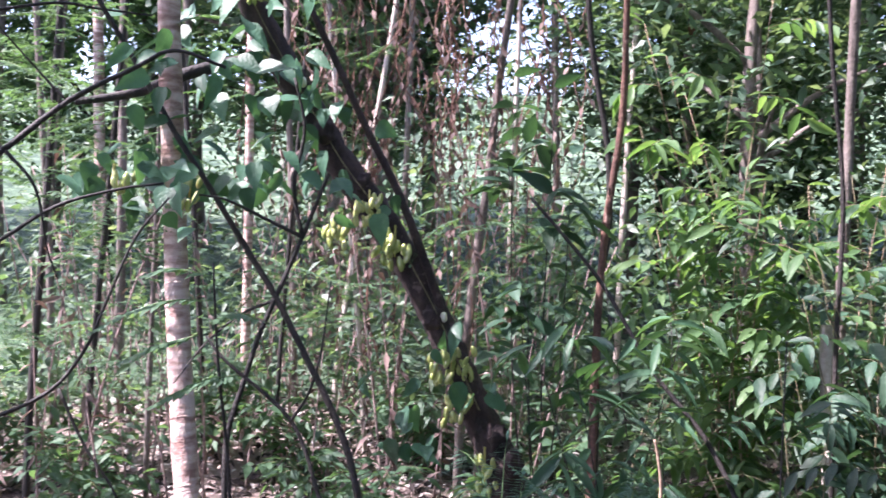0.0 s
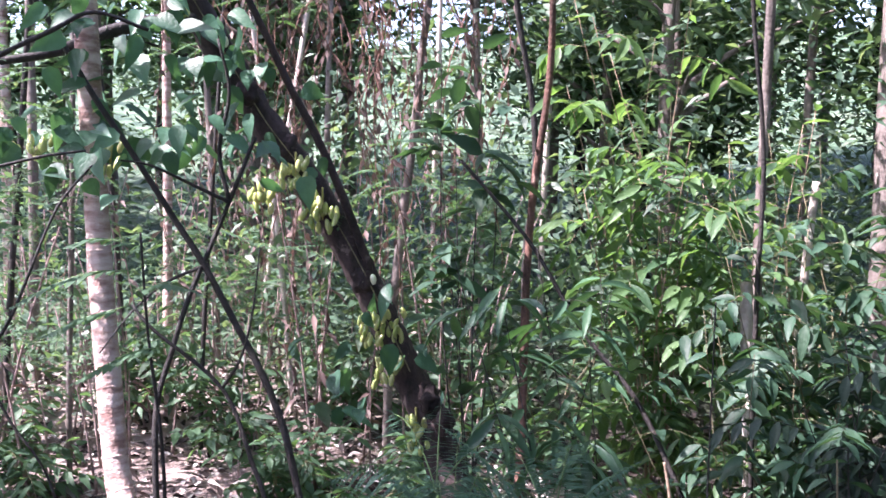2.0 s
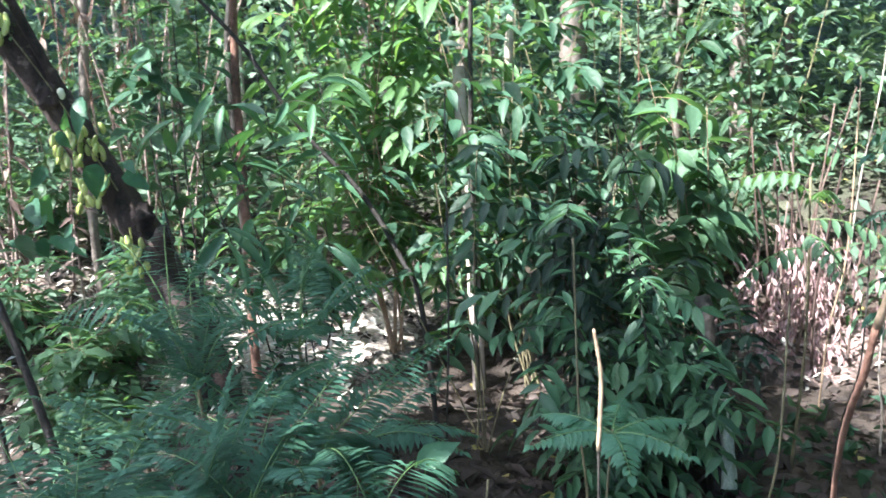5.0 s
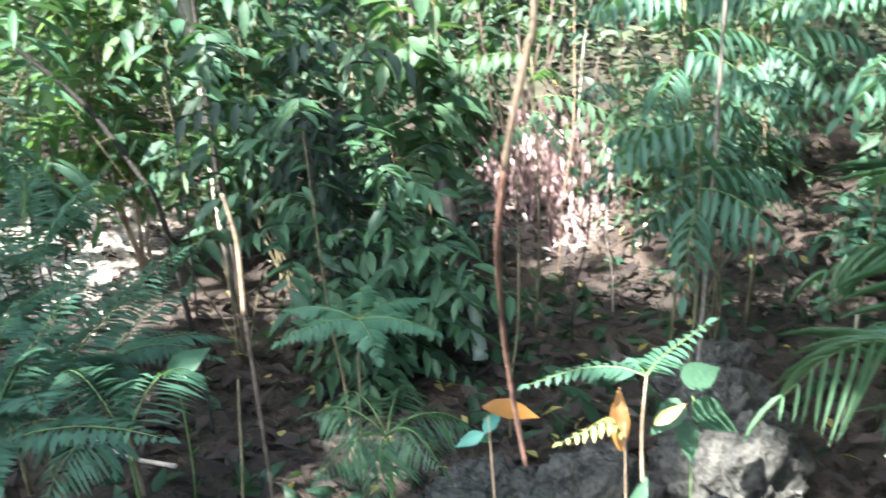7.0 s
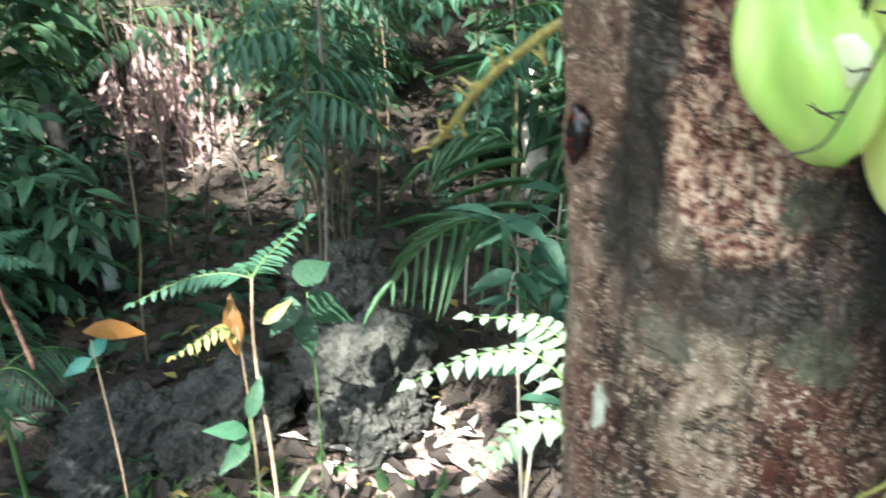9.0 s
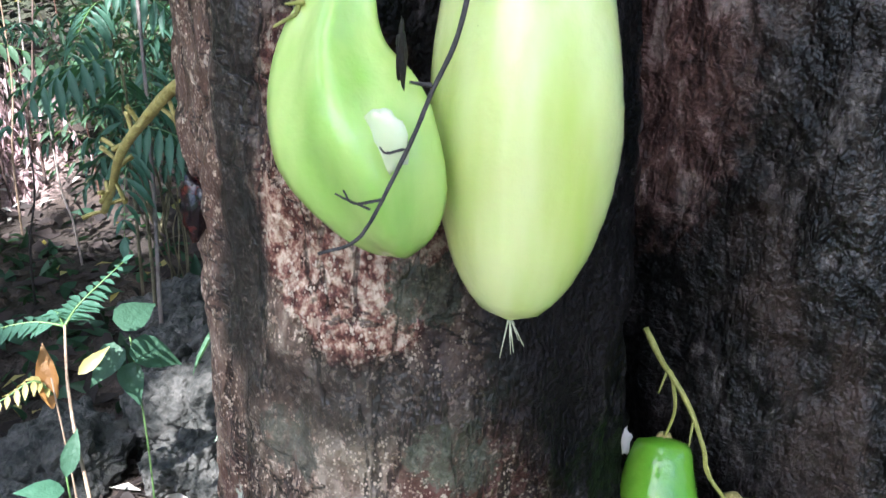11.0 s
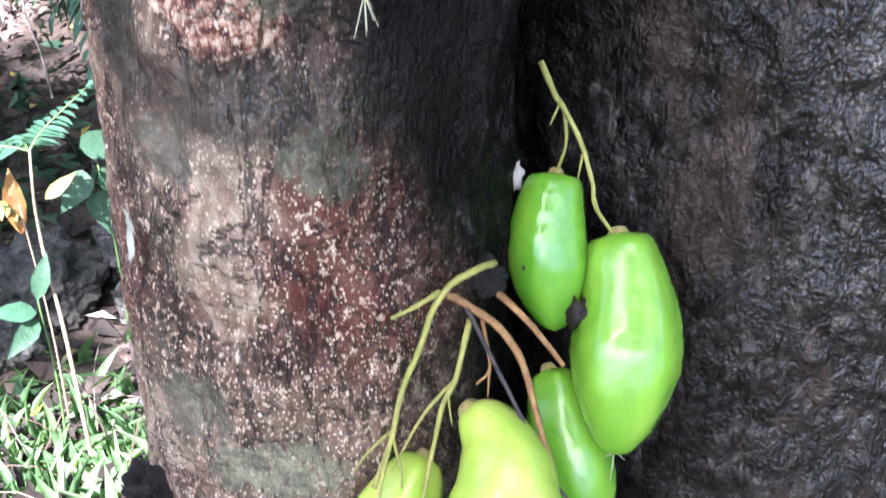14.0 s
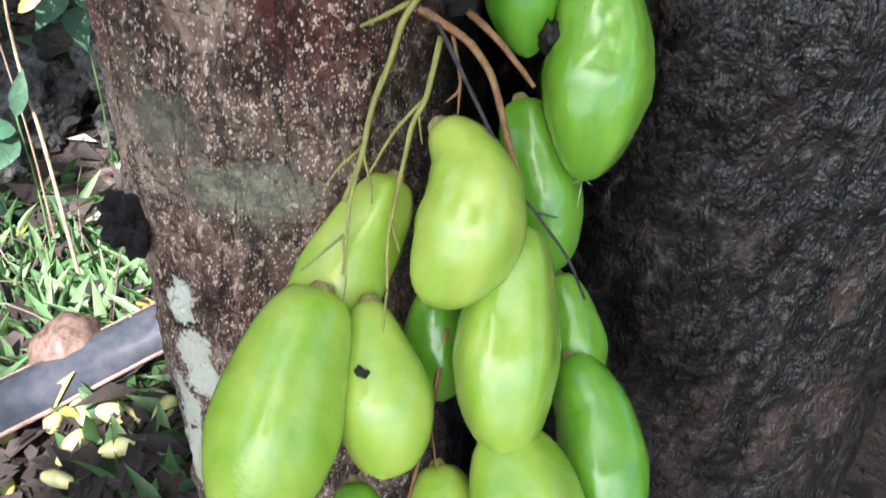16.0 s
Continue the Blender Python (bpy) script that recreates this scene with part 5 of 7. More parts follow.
for k, (b, d, r, lean, mat) in enumerate(((-23, 6.2, 0.03, 0.1, BARK_DARK), (-21.5, 7.4, 0.035, -0.05, BARK_GREY), (-20, 6.6, 0.028, 0.12, BARK_DARK), (-18.2, 8.0, 0.05, 0.02, BARK_GREY), (-16.8, 6.0, 0.022, 0.05, BARK_GREY), (-13.6, 7.2, 0.03, -0.08, BARK_DARK),
                                          (-11.4, 7.0, 0.045, 0.02, BARK_RINGED), (-9.8, 6.5, 0.02, 0.1, BARK_DARK), (-8.6, 8.2, 0.04, -0.03, BARK_GREY), (-6.5, 7.5, 0.03, 0.2, BARK_PALE), (-4.5, 7.0, 0.025, -0.12, BARK_PALE), (-2.6, 8.5, 0.04, 0.04, BARK_GREY),
                                          (-22.4, 9.0, 0.06, 0.1, BARK_GREY), (-25.5, 7.0, 0.04, 0.0, BARK_DARK), (3.5, 7.8, 0.03, 0.04, BARK_PALE), (6.6, 9.0, 0.05, -0.03, BARK_GREY), (9.8, 8.4, 0.035, 0.06, BARK_PALE), (13.5, 9.5, 0.06, 0.02, BARK_RED), (18, 8.5, 0.04, -0.05, BARK_GREY),
                                          (24, 8.0, 0.05, 0.04, BARK_GREY), (29, 9.0, 0.06, 0.0, BARK_RED), (34, 7.6, 0.04, 0.05, BARK_GREY), (40, 8.8, 0.05, -0.04, BARK_GREY), (47, 8.0, 0.05, 0.03, BARK_RED), (55, 8.6, 0.06, 0.0, BARK_GREY), (-15.2, 9.5, 0.07, 0.05, BARK_GREY), (-19.2, 10.5, 0.08, 0.0, BARK_RINGED))):
    x, y = d * math.sin(radians(b)), d * math.cos(radians(b))
    gz = ground_z(x, y)
    stem_tree("slender forest trunk in the undergrowth", [(x + lean * 4, y + 0.1, gz + 6.0), (x + lean * 2.5, y, gz + 3.4), (x + lean, y + 0.03, gz + 1.6), (x + lean * 0.3, y, gz + 0.6), (x, y, gz - 0.2)], r * 0.6, r * 0.8, mat, "forest_tree", "tree", "slender forest trunks")

# --- hanging brown creepers
rng = np.random.RandomState(11)
curtain = thing("hanging_creepers", (0.0, 6.0, 2.6), "tangle of thin brown hanging creepers and dry leaves", "vine")
g, dl = Geo(), Geo()
for i in range(76):
    x, y = rng.normal(-0.15, 0.42), rng.uniform(5.5, 6.5)
    top, n = rng.uniform(2.2, 3.4), 5
    drop = rng.uniform(0.8, 2.3)
    pts = [(x + rng.normal(0, 0.07), y + rng.normal(0, 0.05), top - drop * k / (n - 1)) for k in range(n)]
    tube(g, pts, rng.uniform(0.002, 0.006), 0.002, 4, 4)
    twig_leaves(dl, rng, pts, 15, 0.075, 0.028, "small", 0.9, 0.1, 0.8)
part("creeper_mass", g, BARK_RED, curtain, "", True, "stuff")
part("dry_leaf_mass", dl, LEAF_DRY, curtain, "", True, "stuff")


# --- shrubs of the middle distance
def tips_round(c, sp, n, seed):
    rng = np.random.RandomState(seed)
    return [tuple(np.array(c) + rng.uniform(-1, 1, 3) * sp) for _ in range(n)]


bright = tips_round((1.35, 4.7, 2.25), (0.5, 0.35, 0.35), 5, 21) + tips_round((1.15, 4.55, 1.65), (0.35, 0.3, 0.3), 5, 22)
shrub("sunlit_shrub", "tall shrub with sunlit yellow-green pointed leaves", "shrub", on_ground(1.45, 4.75), bright, (0.155, 0.046, "lance"), LEAF_BRIGHT, BARK_TAN, 0.007, 10, 8, 0.34, 23, "", 0.12, 0.4, 0.3)
shrub("sunlit_shrub", "shrub with sunlit yellow-green leaves and thin tan stems", "shrub", on_ground(1.85, 4.6), tips_round((1.75, 4.6, 1.35), (0.45, 0.4, 0.5), 9, 24), (0.14, 0.046, "lance"), LEAF_BRIGHT, BARK_TAN, 0.006, 9, 8, 0.3, 25, "", 0.12, 0.4, 0.2)
shrub("leafy_shrub", "dense deep green shrub with drooping leaves", "shrub", on_ground(1.9, 4.1), tips_round((1.75, 4.1, 1.18), (0.6, 0.4, 0.42), 8, 26), (0.14, 0.05, "ovate"), LEAF_DEEP, BARK_TWIG, 0.007, 6, 7, 0.32, 27, "", 0.1, 0.5, 0.5)
shrub("leafy_shrub", "dense deep green shrub in the shade", "shrub", on_ground(2.5, 4.3), tips_round((2.35, 4.3, 0.95), (0.5, 0.45, 0.6), 10, 28), (0.15, 0.055, "ovate"), LEAF_DEEP, BARK_TWIG, 0.007, 9, 8, 0.34, 29, "", 0.1, 0.5, 0.15)
shrub("leafy_shrub", "soft green shrub with small leaves near the ground", "shrub", on_ground(1.35, 3.5), tips_round((1.25, 3.6, 0.80), (0.45, 0.3, 0.25), 5, 30), (0.12, 0.04, "ovate"), LEAF_DEEP, BARK_TWIG, 0.005, 5, 6, 0.28, 31, "", 0.08, 0.5, 0.55)
shrub("leafy_shrub", "shrub with long dark drooping leaves", "shrub", on_ground(0.72, 3.75), [(0.28, 3.70, 1.25), (0.45, 3.65, 1.12), (0.58, 3.6, 1.28), (0.86, 3.6, 1.10), (0.78, 3.6, 0.82)], (0.20, 0.042, "lance"), LEAF_PALM, BARK_DARK, 0.006, 4, 5, 0.24, 33, "", 0.06, 0.6, 0.55)
shrub("sapling", "thin sapling with layered oval green leaves", "sapling", on_ground(0.42, 4.5), [(0.30, 4.45, 2.15), (0.48, 4.42, 2.1), (0.36, 4.45, 1.85), (0.56, 4.4, 1.8), (0.28, 4.45, 1.75)], (0.17, 0.075, "ovate"), LEAF_DEEP, BARK_DARK, 0.007, 3, 5, 0.2, 35, "", 0.03, 0.15, 0.7)
feathery("feathery_branches", "fine feathery dark green leaves of a low tree", [((0.28, 5.0, 1.45), (0.3, 0.3, 0.22)), ((0.55, 5.2, 1.55), (0.25, 0.3, 0.2)), ((0.45, 5.1, 1.15), (0.3, 0.3, 0.2))], LEAF_SOFT, 36, 20, 0.26, 13, 0.05)
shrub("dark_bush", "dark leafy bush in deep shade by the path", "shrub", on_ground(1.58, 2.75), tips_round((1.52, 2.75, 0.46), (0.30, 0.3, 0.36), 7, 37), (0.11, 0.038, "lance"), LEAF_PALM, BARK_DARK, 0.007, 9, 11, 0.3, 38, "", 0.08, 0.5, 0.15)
# the next two bushes have shade painted into their leaves
shrub("dark_bush", "shrub with narrow drooping leaves, coloured dark as in shade", "shrub", on_ground(1.80, 3.15), tips_round((1.60, 3.15, 0.75), (0.24, 0.3, 0.35), 8, 39), (0.10, 0.034, "lance"), LEAF_SHADE, BARK_DARK, 0.007, 8, 10, 0.3, 40, "", 0.08, 0.6, 0.15)
shrub("dark_bush", "low bush, its leaves coloured near black to paint deep shade", "shrub", on_ground(1.82, 2.95), tips_round((1.82, 2.95, 0.10), (0.26, 0.25, 0.22), 9, 137), (0.085, 0.03, "lance"), LEAF_SHADE, BARK_DARK, 0.006, 8, 10, 0.22, 138, "", 0.08, 0.5, 0.15)
shrub("leafy_shrub", "shrub with large pale sunlit leaves", "shrub", on_ground(2.55, 3.75), tips_round((2.55, 3.75, 0.85), (0.35, 0.3, 0.25), 6, 41), (0.19, 0.075, "ovate"), LEAF_SOFT, BARK_TAN, 0.006, 5, 6, 0.26, 42, "", 0.08, 0.6, 0.4)
shrub("leafy_shrub", "tangled green shrub on the slope", "shrub", on_ground(3.4, 4.6), tips_round((3.3, 4.5, 0.85), (0.6, 0.5, 0.6), 10, 43), (0.11, 0.045, "ovate"), LEAF_SOFT, BARK_TWIG, 0.009, 8, 9, 0.34, 44, "", 0.1, 0.5, 0.2)
shrub("leafy_shrub", "shrub of drooping narrow green leaves on the slope", "shrub", on_ground(3.1, 2.7), tips_round((3.0, 2.65, 0.85), (0.45, 0.4, 0.30), 9, 45), (0.085, 0.018, "lance"), LEAF_SOFT, BARK_TWIG, 0.008, 7, 8, 0.3, 46, "", 0.08, 0.6, 0.45)
shrub("leafy_shrub", "low shrub with green drooping leaves before the slope", "shrub", on_ground(2.75, 2.3), tips_round((2.7, 2.25, 0.62), (0.32, 0.3, 0.16), 7, 47), (0.085, 0.018, "lance"), LEAF_FERN, BARK_TWIG, 0.005, 7, 12, 0.28, 48, "", 0.06, 0.7, 0.6)
shrub("leafy_shrub", "green shrub behind the palm leaves", "shrub", on_ground(3.6, 1.5), tips_round((3.5, 1.45, 0.65), (0.5, 0.5, 0.4), 9, 49), (0.16, 0.06, "ovate"), LEAF_DEEP, BARK_TWIG, 0.008, 7, 8, 0.3, 50, "", 0.08, 0.5, 0.3)
for k, (x, y, h, w, mat) in enumerate(((-0.12, 4.5, 0.20, 0.22, LEAF_SOFT), (-0.10, 5.05, 0.3, 0.32, LEAF_SOFT), (-0.55, 5.6, 0.35, 0.36, LEAF_SOFT), (0.35, 5.5, 0.4, 0.36, LEAF_SOFT), (-1.9, 5.6, 0.5, 0.45, LEAF_SOFT), (-0.9, 6.4, 0.8, 0.5, LEAF_SOFT), (-0.1, 6.8, 0.7, 0.5, LEAF_SOFT), (-2.6, 6.4, 0.9, 0.6, LEAF_SOFT), (1.0, 5.7, 0.9, 0.45, LEAF_SOFT), (0.6, 6.4, 1.2, 0.5, LEAF_SOFT), (-1.6, 6.8, 1.0, 0.5, LEAF_SOFT), (2.6, 5.6, 1.5, 0.6, LEAF_DEEP), (1.7, 6.0, 1.8, 0.6, LEAF_SOFT), (4.2, 3.2, 0.6, 0.5, LEAF_SOFT), (4.7, 2.4, 0.7, 0.5, LEAF_DEEP), (3.8, 3.5, 0.6, 0.4, LEAF_SOFT), (5.0, 3.6, 0.9, 0.6, LEAF_SOFT), (4.1, 2.3, 0.3, 0.4, LEAF_FERN), (4.4, 1.2, 0.6, 0.5, LEAF_DEEP), (5.4, 1.6, 1.0, 0.6, LEAF_SOFT))):
    z = ground_z(x, y)
    shrub("undergrowth_shrub", "loose undergrowth shrub between the trunks", "shrub", (x, y, z), tips_round((x, y, z + h), (w, w, h * 0.5), 6, 60 + k), (0.13, 0.05, "small"), mat, BARK_TWIG, 0.008, 7, 9, 0.32, 80 + k, "undergrowth shrubs", 0.08, 0.4, 0.2)


# --- ferns and palms in the foreground
def fern_clump(label, base, n, reach, seed, mat=None, rise=(20, 55), pairs=18, length=0.07, width=0.018, kind="slip", sector=(0, 360), sag=0.6, name="fern", category="fern", group="ferns", r=0.0025, lift=0.0, fold=0.2):
    rng = np.random.RandomState(seed)
    b = np.array((base[0], base[1], ground_z(*base) + lift))
    fr = [arch(b, rng.uniform(*sector), rng.uniform(*rise), reach * rng.uniform(0.7, 1.15), reach * sag * rng.uniform(0.6, 1.2), 6) for _ in range(n)]
    foot = (base[0] + 0.03, base[1] - 0.02, ground_z(*base) - 0.08)
    stem = ([foot, tuple((np.array(foot) + b) / 2 + (0.01, 0, 0)), tuple(b)], 0.009, 0.006) if lift else None
    return fern(name, label, tuple(b), fr, mat or LEAF_FERN, pairs, length, width, kind, seed, category, group, BARK_TWIG, stem, r=r, fold=fold)


for k, (x, y, n, reach, lift) in enumerate(((-0.15, 2.6, 10, 0.55, 0.45), (0.20, 2.3, 10, 0.5, 0.55), (0.60, 2.7, 7, 0.42, 0.45), 
                                            (-0.35, 3.1, 9, 0.5, 0.35), (0.35, 3.0, 9, 0.55, 0.5), (0.05, 3.6, 9, 0.5, 0.3), 
                                            (-0.45, 2.6, 9, 0.5, 0.35))):
    fern_clump("green fern with arching fronds over the path's edge", (x, y), n, reach, 100 + k, pairs=22, length=0.085, width=0.02, lift=lift, rise=(15, 60), sag=0.45)
for k, (brg, d, n, reach, lift) in enumerate(((-13, 2.5, 9, 0.6, 0.35), (-5, 2.4, 9, 0.6, 0.4), (2, 2.4, 10, 0.6, 0.45), (8, 2.5, 9, 0.6, 0.5), (-8, 3.0, 9, 0.6, 0.4), (4, 3.1, 9, 0.6, 0.6), (10, 3.2, 9, 0.6, 0.65))):
    fern_clump("tall fern with upright feathery blue-green fronds", (d * math.sin(radians(brg)), d * math.cos(radians(brg))), n, reach, 150 + k, pairs=26, length=0.10, width=0.016, lift=lift, rise=(35, 78), sag=0.35)
# a tall frond close to the path
palmlet = [arch((0.46, 2.12, 0.30), b, e, r, s, 6) for b, e, r, s in ((-60, 45, 0.40, 0.25), (-15, 60, 0.46, 0.3), (60, 50, 0.44, 0.32), (-120, 50, 0.4, 0.3))]
fern("young_palm", "young palm with narrow feathery blue-green fronds", on_ground(0.47, 2.15), palmlet, LEAF_FERN, 22, 0.13, 0.012, "slip", 131, "palm", "", STEM_GREEN, ([on_ground(0.47, 2.15, -0.1), (0.465, 2.13, 0.1), (0.46, 2.12, 0.31)], 0.005, 0.003), 0.5, 0.002)
palmlet2 = [arch((0.20, 3.45, 0.42), b, e, r, s, 6) for b, e, r, s in ((-70, 40, 0.5, 0.3), (-30, 60, 0.55, 0.25), (60, 50, 0.55, 0.3), (100, 35, 0.5, 0.35), (180, 50, 0.4, 0.3), (10, 70, 0.5, 0.2))]
fern("young_palm", "tall thin palm with narrow dark fronds", on_ground(0.32, 3.5), palmlet2, LEAF_FERN, 18, 0.18, 0.012, "slip", 132, "palm", "", STEM_GREEN, ([on_ground(0.34, 3.5, -0.1), (0.26, 3.47, 0.1), (0.20, 3.45, 0.44)], 0.012, 0.008), 0.5, 0.004)

fern("young_palm", "small low palm with thin drooping leaflets", on_ground(0.99, 1.86), [arch((0.98, 1.85, 0.22), b, e, r, s, 6) for b, e, r, s in ((-100, 40, 0.26, 0.16), (-50, 55, 0.28, 0.16), (0, 50, 0.28, 0.18), (50, 45, 0.28, 0.18), (110, 40, 0.26, 0.18), (170, 50, 0.26, 0.2), (220, 40, 0.26, 0.18))],
     LEAF_PALM, 16, 0.13, 0.010, "slip", 133, "palm", "", STEM_GREEN, ([on_ground(0.99, 1.86, -0.05), (0.985, 1.855, 0.05), (0.98, 1.85, 0.23)], 0.007, 0.005), 0.8, 0.003)
stick = thing("dry_stick", on_ground(0.66, 2.95, 0.01), "thin whitish dry stick lying on the soil", "twig")
limb("stick", [on_ground(0.61, 3.15, 0.05), on_ground(0.67, 2.95, 0.02), on_ground(0.75, 2.72, 0.04)], 0.006, 0.008, BARK_PALE, stick)

# drooping palm leaves by the rock
def palm_leaf(label, base, ribs, seed, pairs=13, length=0.30, width=0.015, mat=None, fold=0.75):
    return fern("palm", label, base, ribs, mat or LEAF_PALM, pairs, length, width, "strap", seed, "palm", "palms", fold=fold, r=0.003, lean=1.0)


palm_leaf("low palm with long drooping strap leaflets", on_ground(2.15, 1.05), [
    [(2.12, 1.06, -0.05), (2.05, 1.12, 0.25), (1.95, 1.18, 0.38), (1.83, 1.24, 0.37), (1.72, 1.29, 0.28)],
    [(2.12, 1.06, -0.05), (2.10, 0.98, 0.30), (2.06, 0.90, 0.45), (1.98, 0.82, 0.46), (1.90, 0.76, 0.40)],
    [(2.13, 1.07, -0.05), (2.20, 1.14, 0.30), (2.22, 1.24, 0.48), (2.18, 1.36, 0.50), (2.12, 1.45, 0.42)]], 140, 13, 0.30)
palm_leaf("larger palm with dense green fronds", on_ground(2.65, 0.95), [
    [(2.62, 0.96, 0.0), (2.56, 1.02, 0.35), (2.47, 1.09, 0.46), (2.37, 1.19, 0.40), (2.24, 1.34, 0.27)],
    [(2.62, 0.96, 0.0), (2.60, 0.86, 0.40), (2.52, 0.74, 0.55), (2.42, 0.62, 0.52)],
    [(2.62, 0.96, 0.0), (2.70, 1.10, 0.40), (2.72, 1.25, 0.60), (2.68, 1.42, 0.58)],
    [(2.62, 0.96, 0.0), (2.50, 0.88, 0.30), (2.36, 0.84, 0.38), (2.22, 0.80, 0.30)]], 141, 13, 0.28, 0.014)

def drooping_sapling(label, base, top, ribs, seed, mat, pairs=9, length=0.13, width=0.026):
    """A thin stem that carries long compound leaves with hanging leaflets."""
    top = np.array(top)
    fr = [arch(top - UP * k * 0.05, b, e, r, sag, 6) for k, (b, e, r, sag) in enumerate(ribs)]
    foot = on_ground(*base, -0.08)
    mid = tuple((np.array(foot) + top) / 2 + (0.02, -0.01, 0))
    return fern("sapling", label, foot, fr, mat, pairs, length, width, "lance", seed, "sapling", "drooping saplings", BARK_TWIG, ([foot, mid, tuple(top)], 0.007, 0.004), 0.85, 0.0025, 0.5)


drooping_sapling("sapling with long drooping blue-green leaflets", (2.22, 1.98), (2.16, 1.92, 0.72), ((-75, 15, 0.36, 0.20), (-20, 25, 0.34, 0.2), (45, 15, 0.36, 0.2), (110, 10, 0.36, 0.22), (170, 15, 0.30, 0.2), (235, 10, 0.34, 0.2)), 151, LEAF_FERN)
drooping_sapling("sapling with hanging narrow green leaflets", (2.72, 1.52), (2.66, 1.50, 0.86), ((-80, 20, 0.4, 0.22), (-30, 20, 0.4, 0.22), (40, 20, 0.36, 0.2), (120, 15, 0.4, 0.22), (190, 15, 0.36, 0.22), (250, 20, 0.4, 0.2)), 152, LEAF_TEAL)
drooping_sapling("sapling with layered drooping leaves on the slope", (3.05, 2.35), (3.0, 2.3, 0.95), ((-70, 20, 0.45, 0.22), (-10, 25, 0.4, 0.22), (60, 20, 0.4, 0.2), (130, 15, 0.45, 0.24), (200, 15, 0.4, 0.22), (260, 10, 0.4, 0.2)), 153, LEAF_FERN, 10, 0.14, 0.03)
drooping_sapling("sapling with pale sunlit drooping leaves", (2.30, 2.80), (2.26, 2.75, 0.78), ((-70, 20, 0.4, 0.2), (-15, 25, 0.36, 0.2), (60, 20, 0.4, 0.22), (130, 10, 0.36, 0.2), (200, 15, 0.36, 0.2), (260, 15, 0.4, 0.2)), 154, LEAF_SOFT, 9, 0.075, 0.028)
drooping_sapling("sapling with long drooping blue-green leaflets", (2.55, 2.32), (2.50, 2.28, 1.02), ((-80, 20, 0.42, 0.22), (-25, 25, 0.4, 0.22), (40, 20, 0.4, 0.2), (110, 15, 0.42, 0.24), (180, 15, 0.36, 0.22), (245, 10, 0.4, 0.22)), 155, LEAF_FERN, 10, 0.13, 0.028)
drooping_sapling("sapling with hanging narrow green leaflets", (3.0, 1.85), (2.96, 1.82, 1.05), ((-85, 20, 0.44, 0.22), (-30, 20, 0.42, 0.24), (45, 20, 0.4, 0.2), (115, 15, 0.42, 0.24), (185, 15, 0.4, 0.24), (250, 15, 0.42, 0.22)), 156, LEAF_TEAL, 10, 0.14, 0.028)
drooping_sapling("sapling with layered drooping leaves on the slope", (3.45, 2.65), (3.4, 2.6, 1.15), ((-80, 20, 0.5, 0.24), (-20, 25, 0.46, 0.22), (50, 20, 0.46, 0.22), (120, 15, 0.5, 0.26), (195, 15, 0.46, 0.24), (255, 10, 0.46, 0.22)), 157, LEAF_SOFT, 11, 0.14, 0.03)
rng = np.random.RandomState(142)
fan = thing("fan_palm", on_ground(3.05, 1.62), "fan palm with stiff narrow blue-green leaflets", "palm")
for c, b0 in (((3.0, 1.68, 0.42), 265), ((3.2, 1.55, 0.50), 240)):
    limb("leaf_stalk", [on_ground(c[0] + 0.1, c[1] + 0.05, -0.05), (c[0] + 0.05, c[1] + 0.02, c[2] * 0.6), c], 0.006, 0.004, STEM_GREEN, fan)
    g = Geo()
    n = 20
    a = np.radians(b0 + np.linspace(-105, 105, n))
    leaves(g, np.repeat(np.array(c)[None], n, 0), np.stack([np.sin(a), np.cos(a), np.full(n, 0.12)], -1) + jitter(rng, n, 0.06), UP + jitter(rng, n, 0.2), rng.uniform(0.22, 0.32, n), 0.014, "strap")
    part("fan_leaf", g, LEAF_PALM, fan)

# compound leaves beside the trunk; strong sun on them is put into a pale green
LEAF_SUNLIT = leaf_mat("leaf_sunlit_pale", [(0.20, 0.34, 0.20), (0.28, 0.42, 0.26), (0.34, 0.46, 0.32)], rough=0.35, through=0.3)
fern("sapling", "sapling with broad compound leaves, sunlight painted in pale", on_ground(1.16, 0.42), [
    [(1.165, 0.480, 0.54), (1.196, 0.560, 0.63), (1.197, 0.625, 0.667), (1.155, 0.722, 0.668)],
    [(1.130, 0.480, 0.56), (1.138, 0.585, 0.650), (1.095, 0.672, 0.648), (1.025, 0.745, 0.612)],
    [(1.17, 0.47, 0.54), (1.20, 0.50, 0.66), (1.24, 0.53, 0.74), (1.27, 0.55, 0.77)],
    [(1.15, 0.46, 0.52), (1.10, 0.44, 0.60), (1.05, 0.44, 0.62)],
    [(1.16, 0.47, 0.5), (1.22, 0.42, 0.60), (1.28, 0.39, 0.62)],
    [(1.15, 0.47, 0.5), (1.12, 0.55, 0.56), (1.06, 0.60, 0.54), (1.00, 0.62, 0.50)]], LEAF_SUNLIT, 12, 0.056, 0.024, "ovate", 143, "sapling", "", BARK_TWIG,
    ([on_ground(1.18, 0.40, -0.1), (1.17, 0.43, 0.3), (1.16, 0.47, 0.56)], 0.007, 0.004), 0.15)
fern("fern", "sunlit fern frond standing by the sapling", on_ground(1.42, 0.52), [[(1.38, 0.56, 0.30), (1.36, 0.595, 0.50), (1.375, 0.605, 0.62), (1.40, 0.62, 0.70)], [(1.40, 0.55, 0.25), (1.46, 0.50, 0.42), (1.52, 0.47, 0.46)], [(1.40, 0.55, 0.25), (1.46, 0.62, 0.50), (1.54, 0.68, 0.58)]], LEAF_FERN, 11, 0.07, 0.02, "lance", 144, group="ferns")
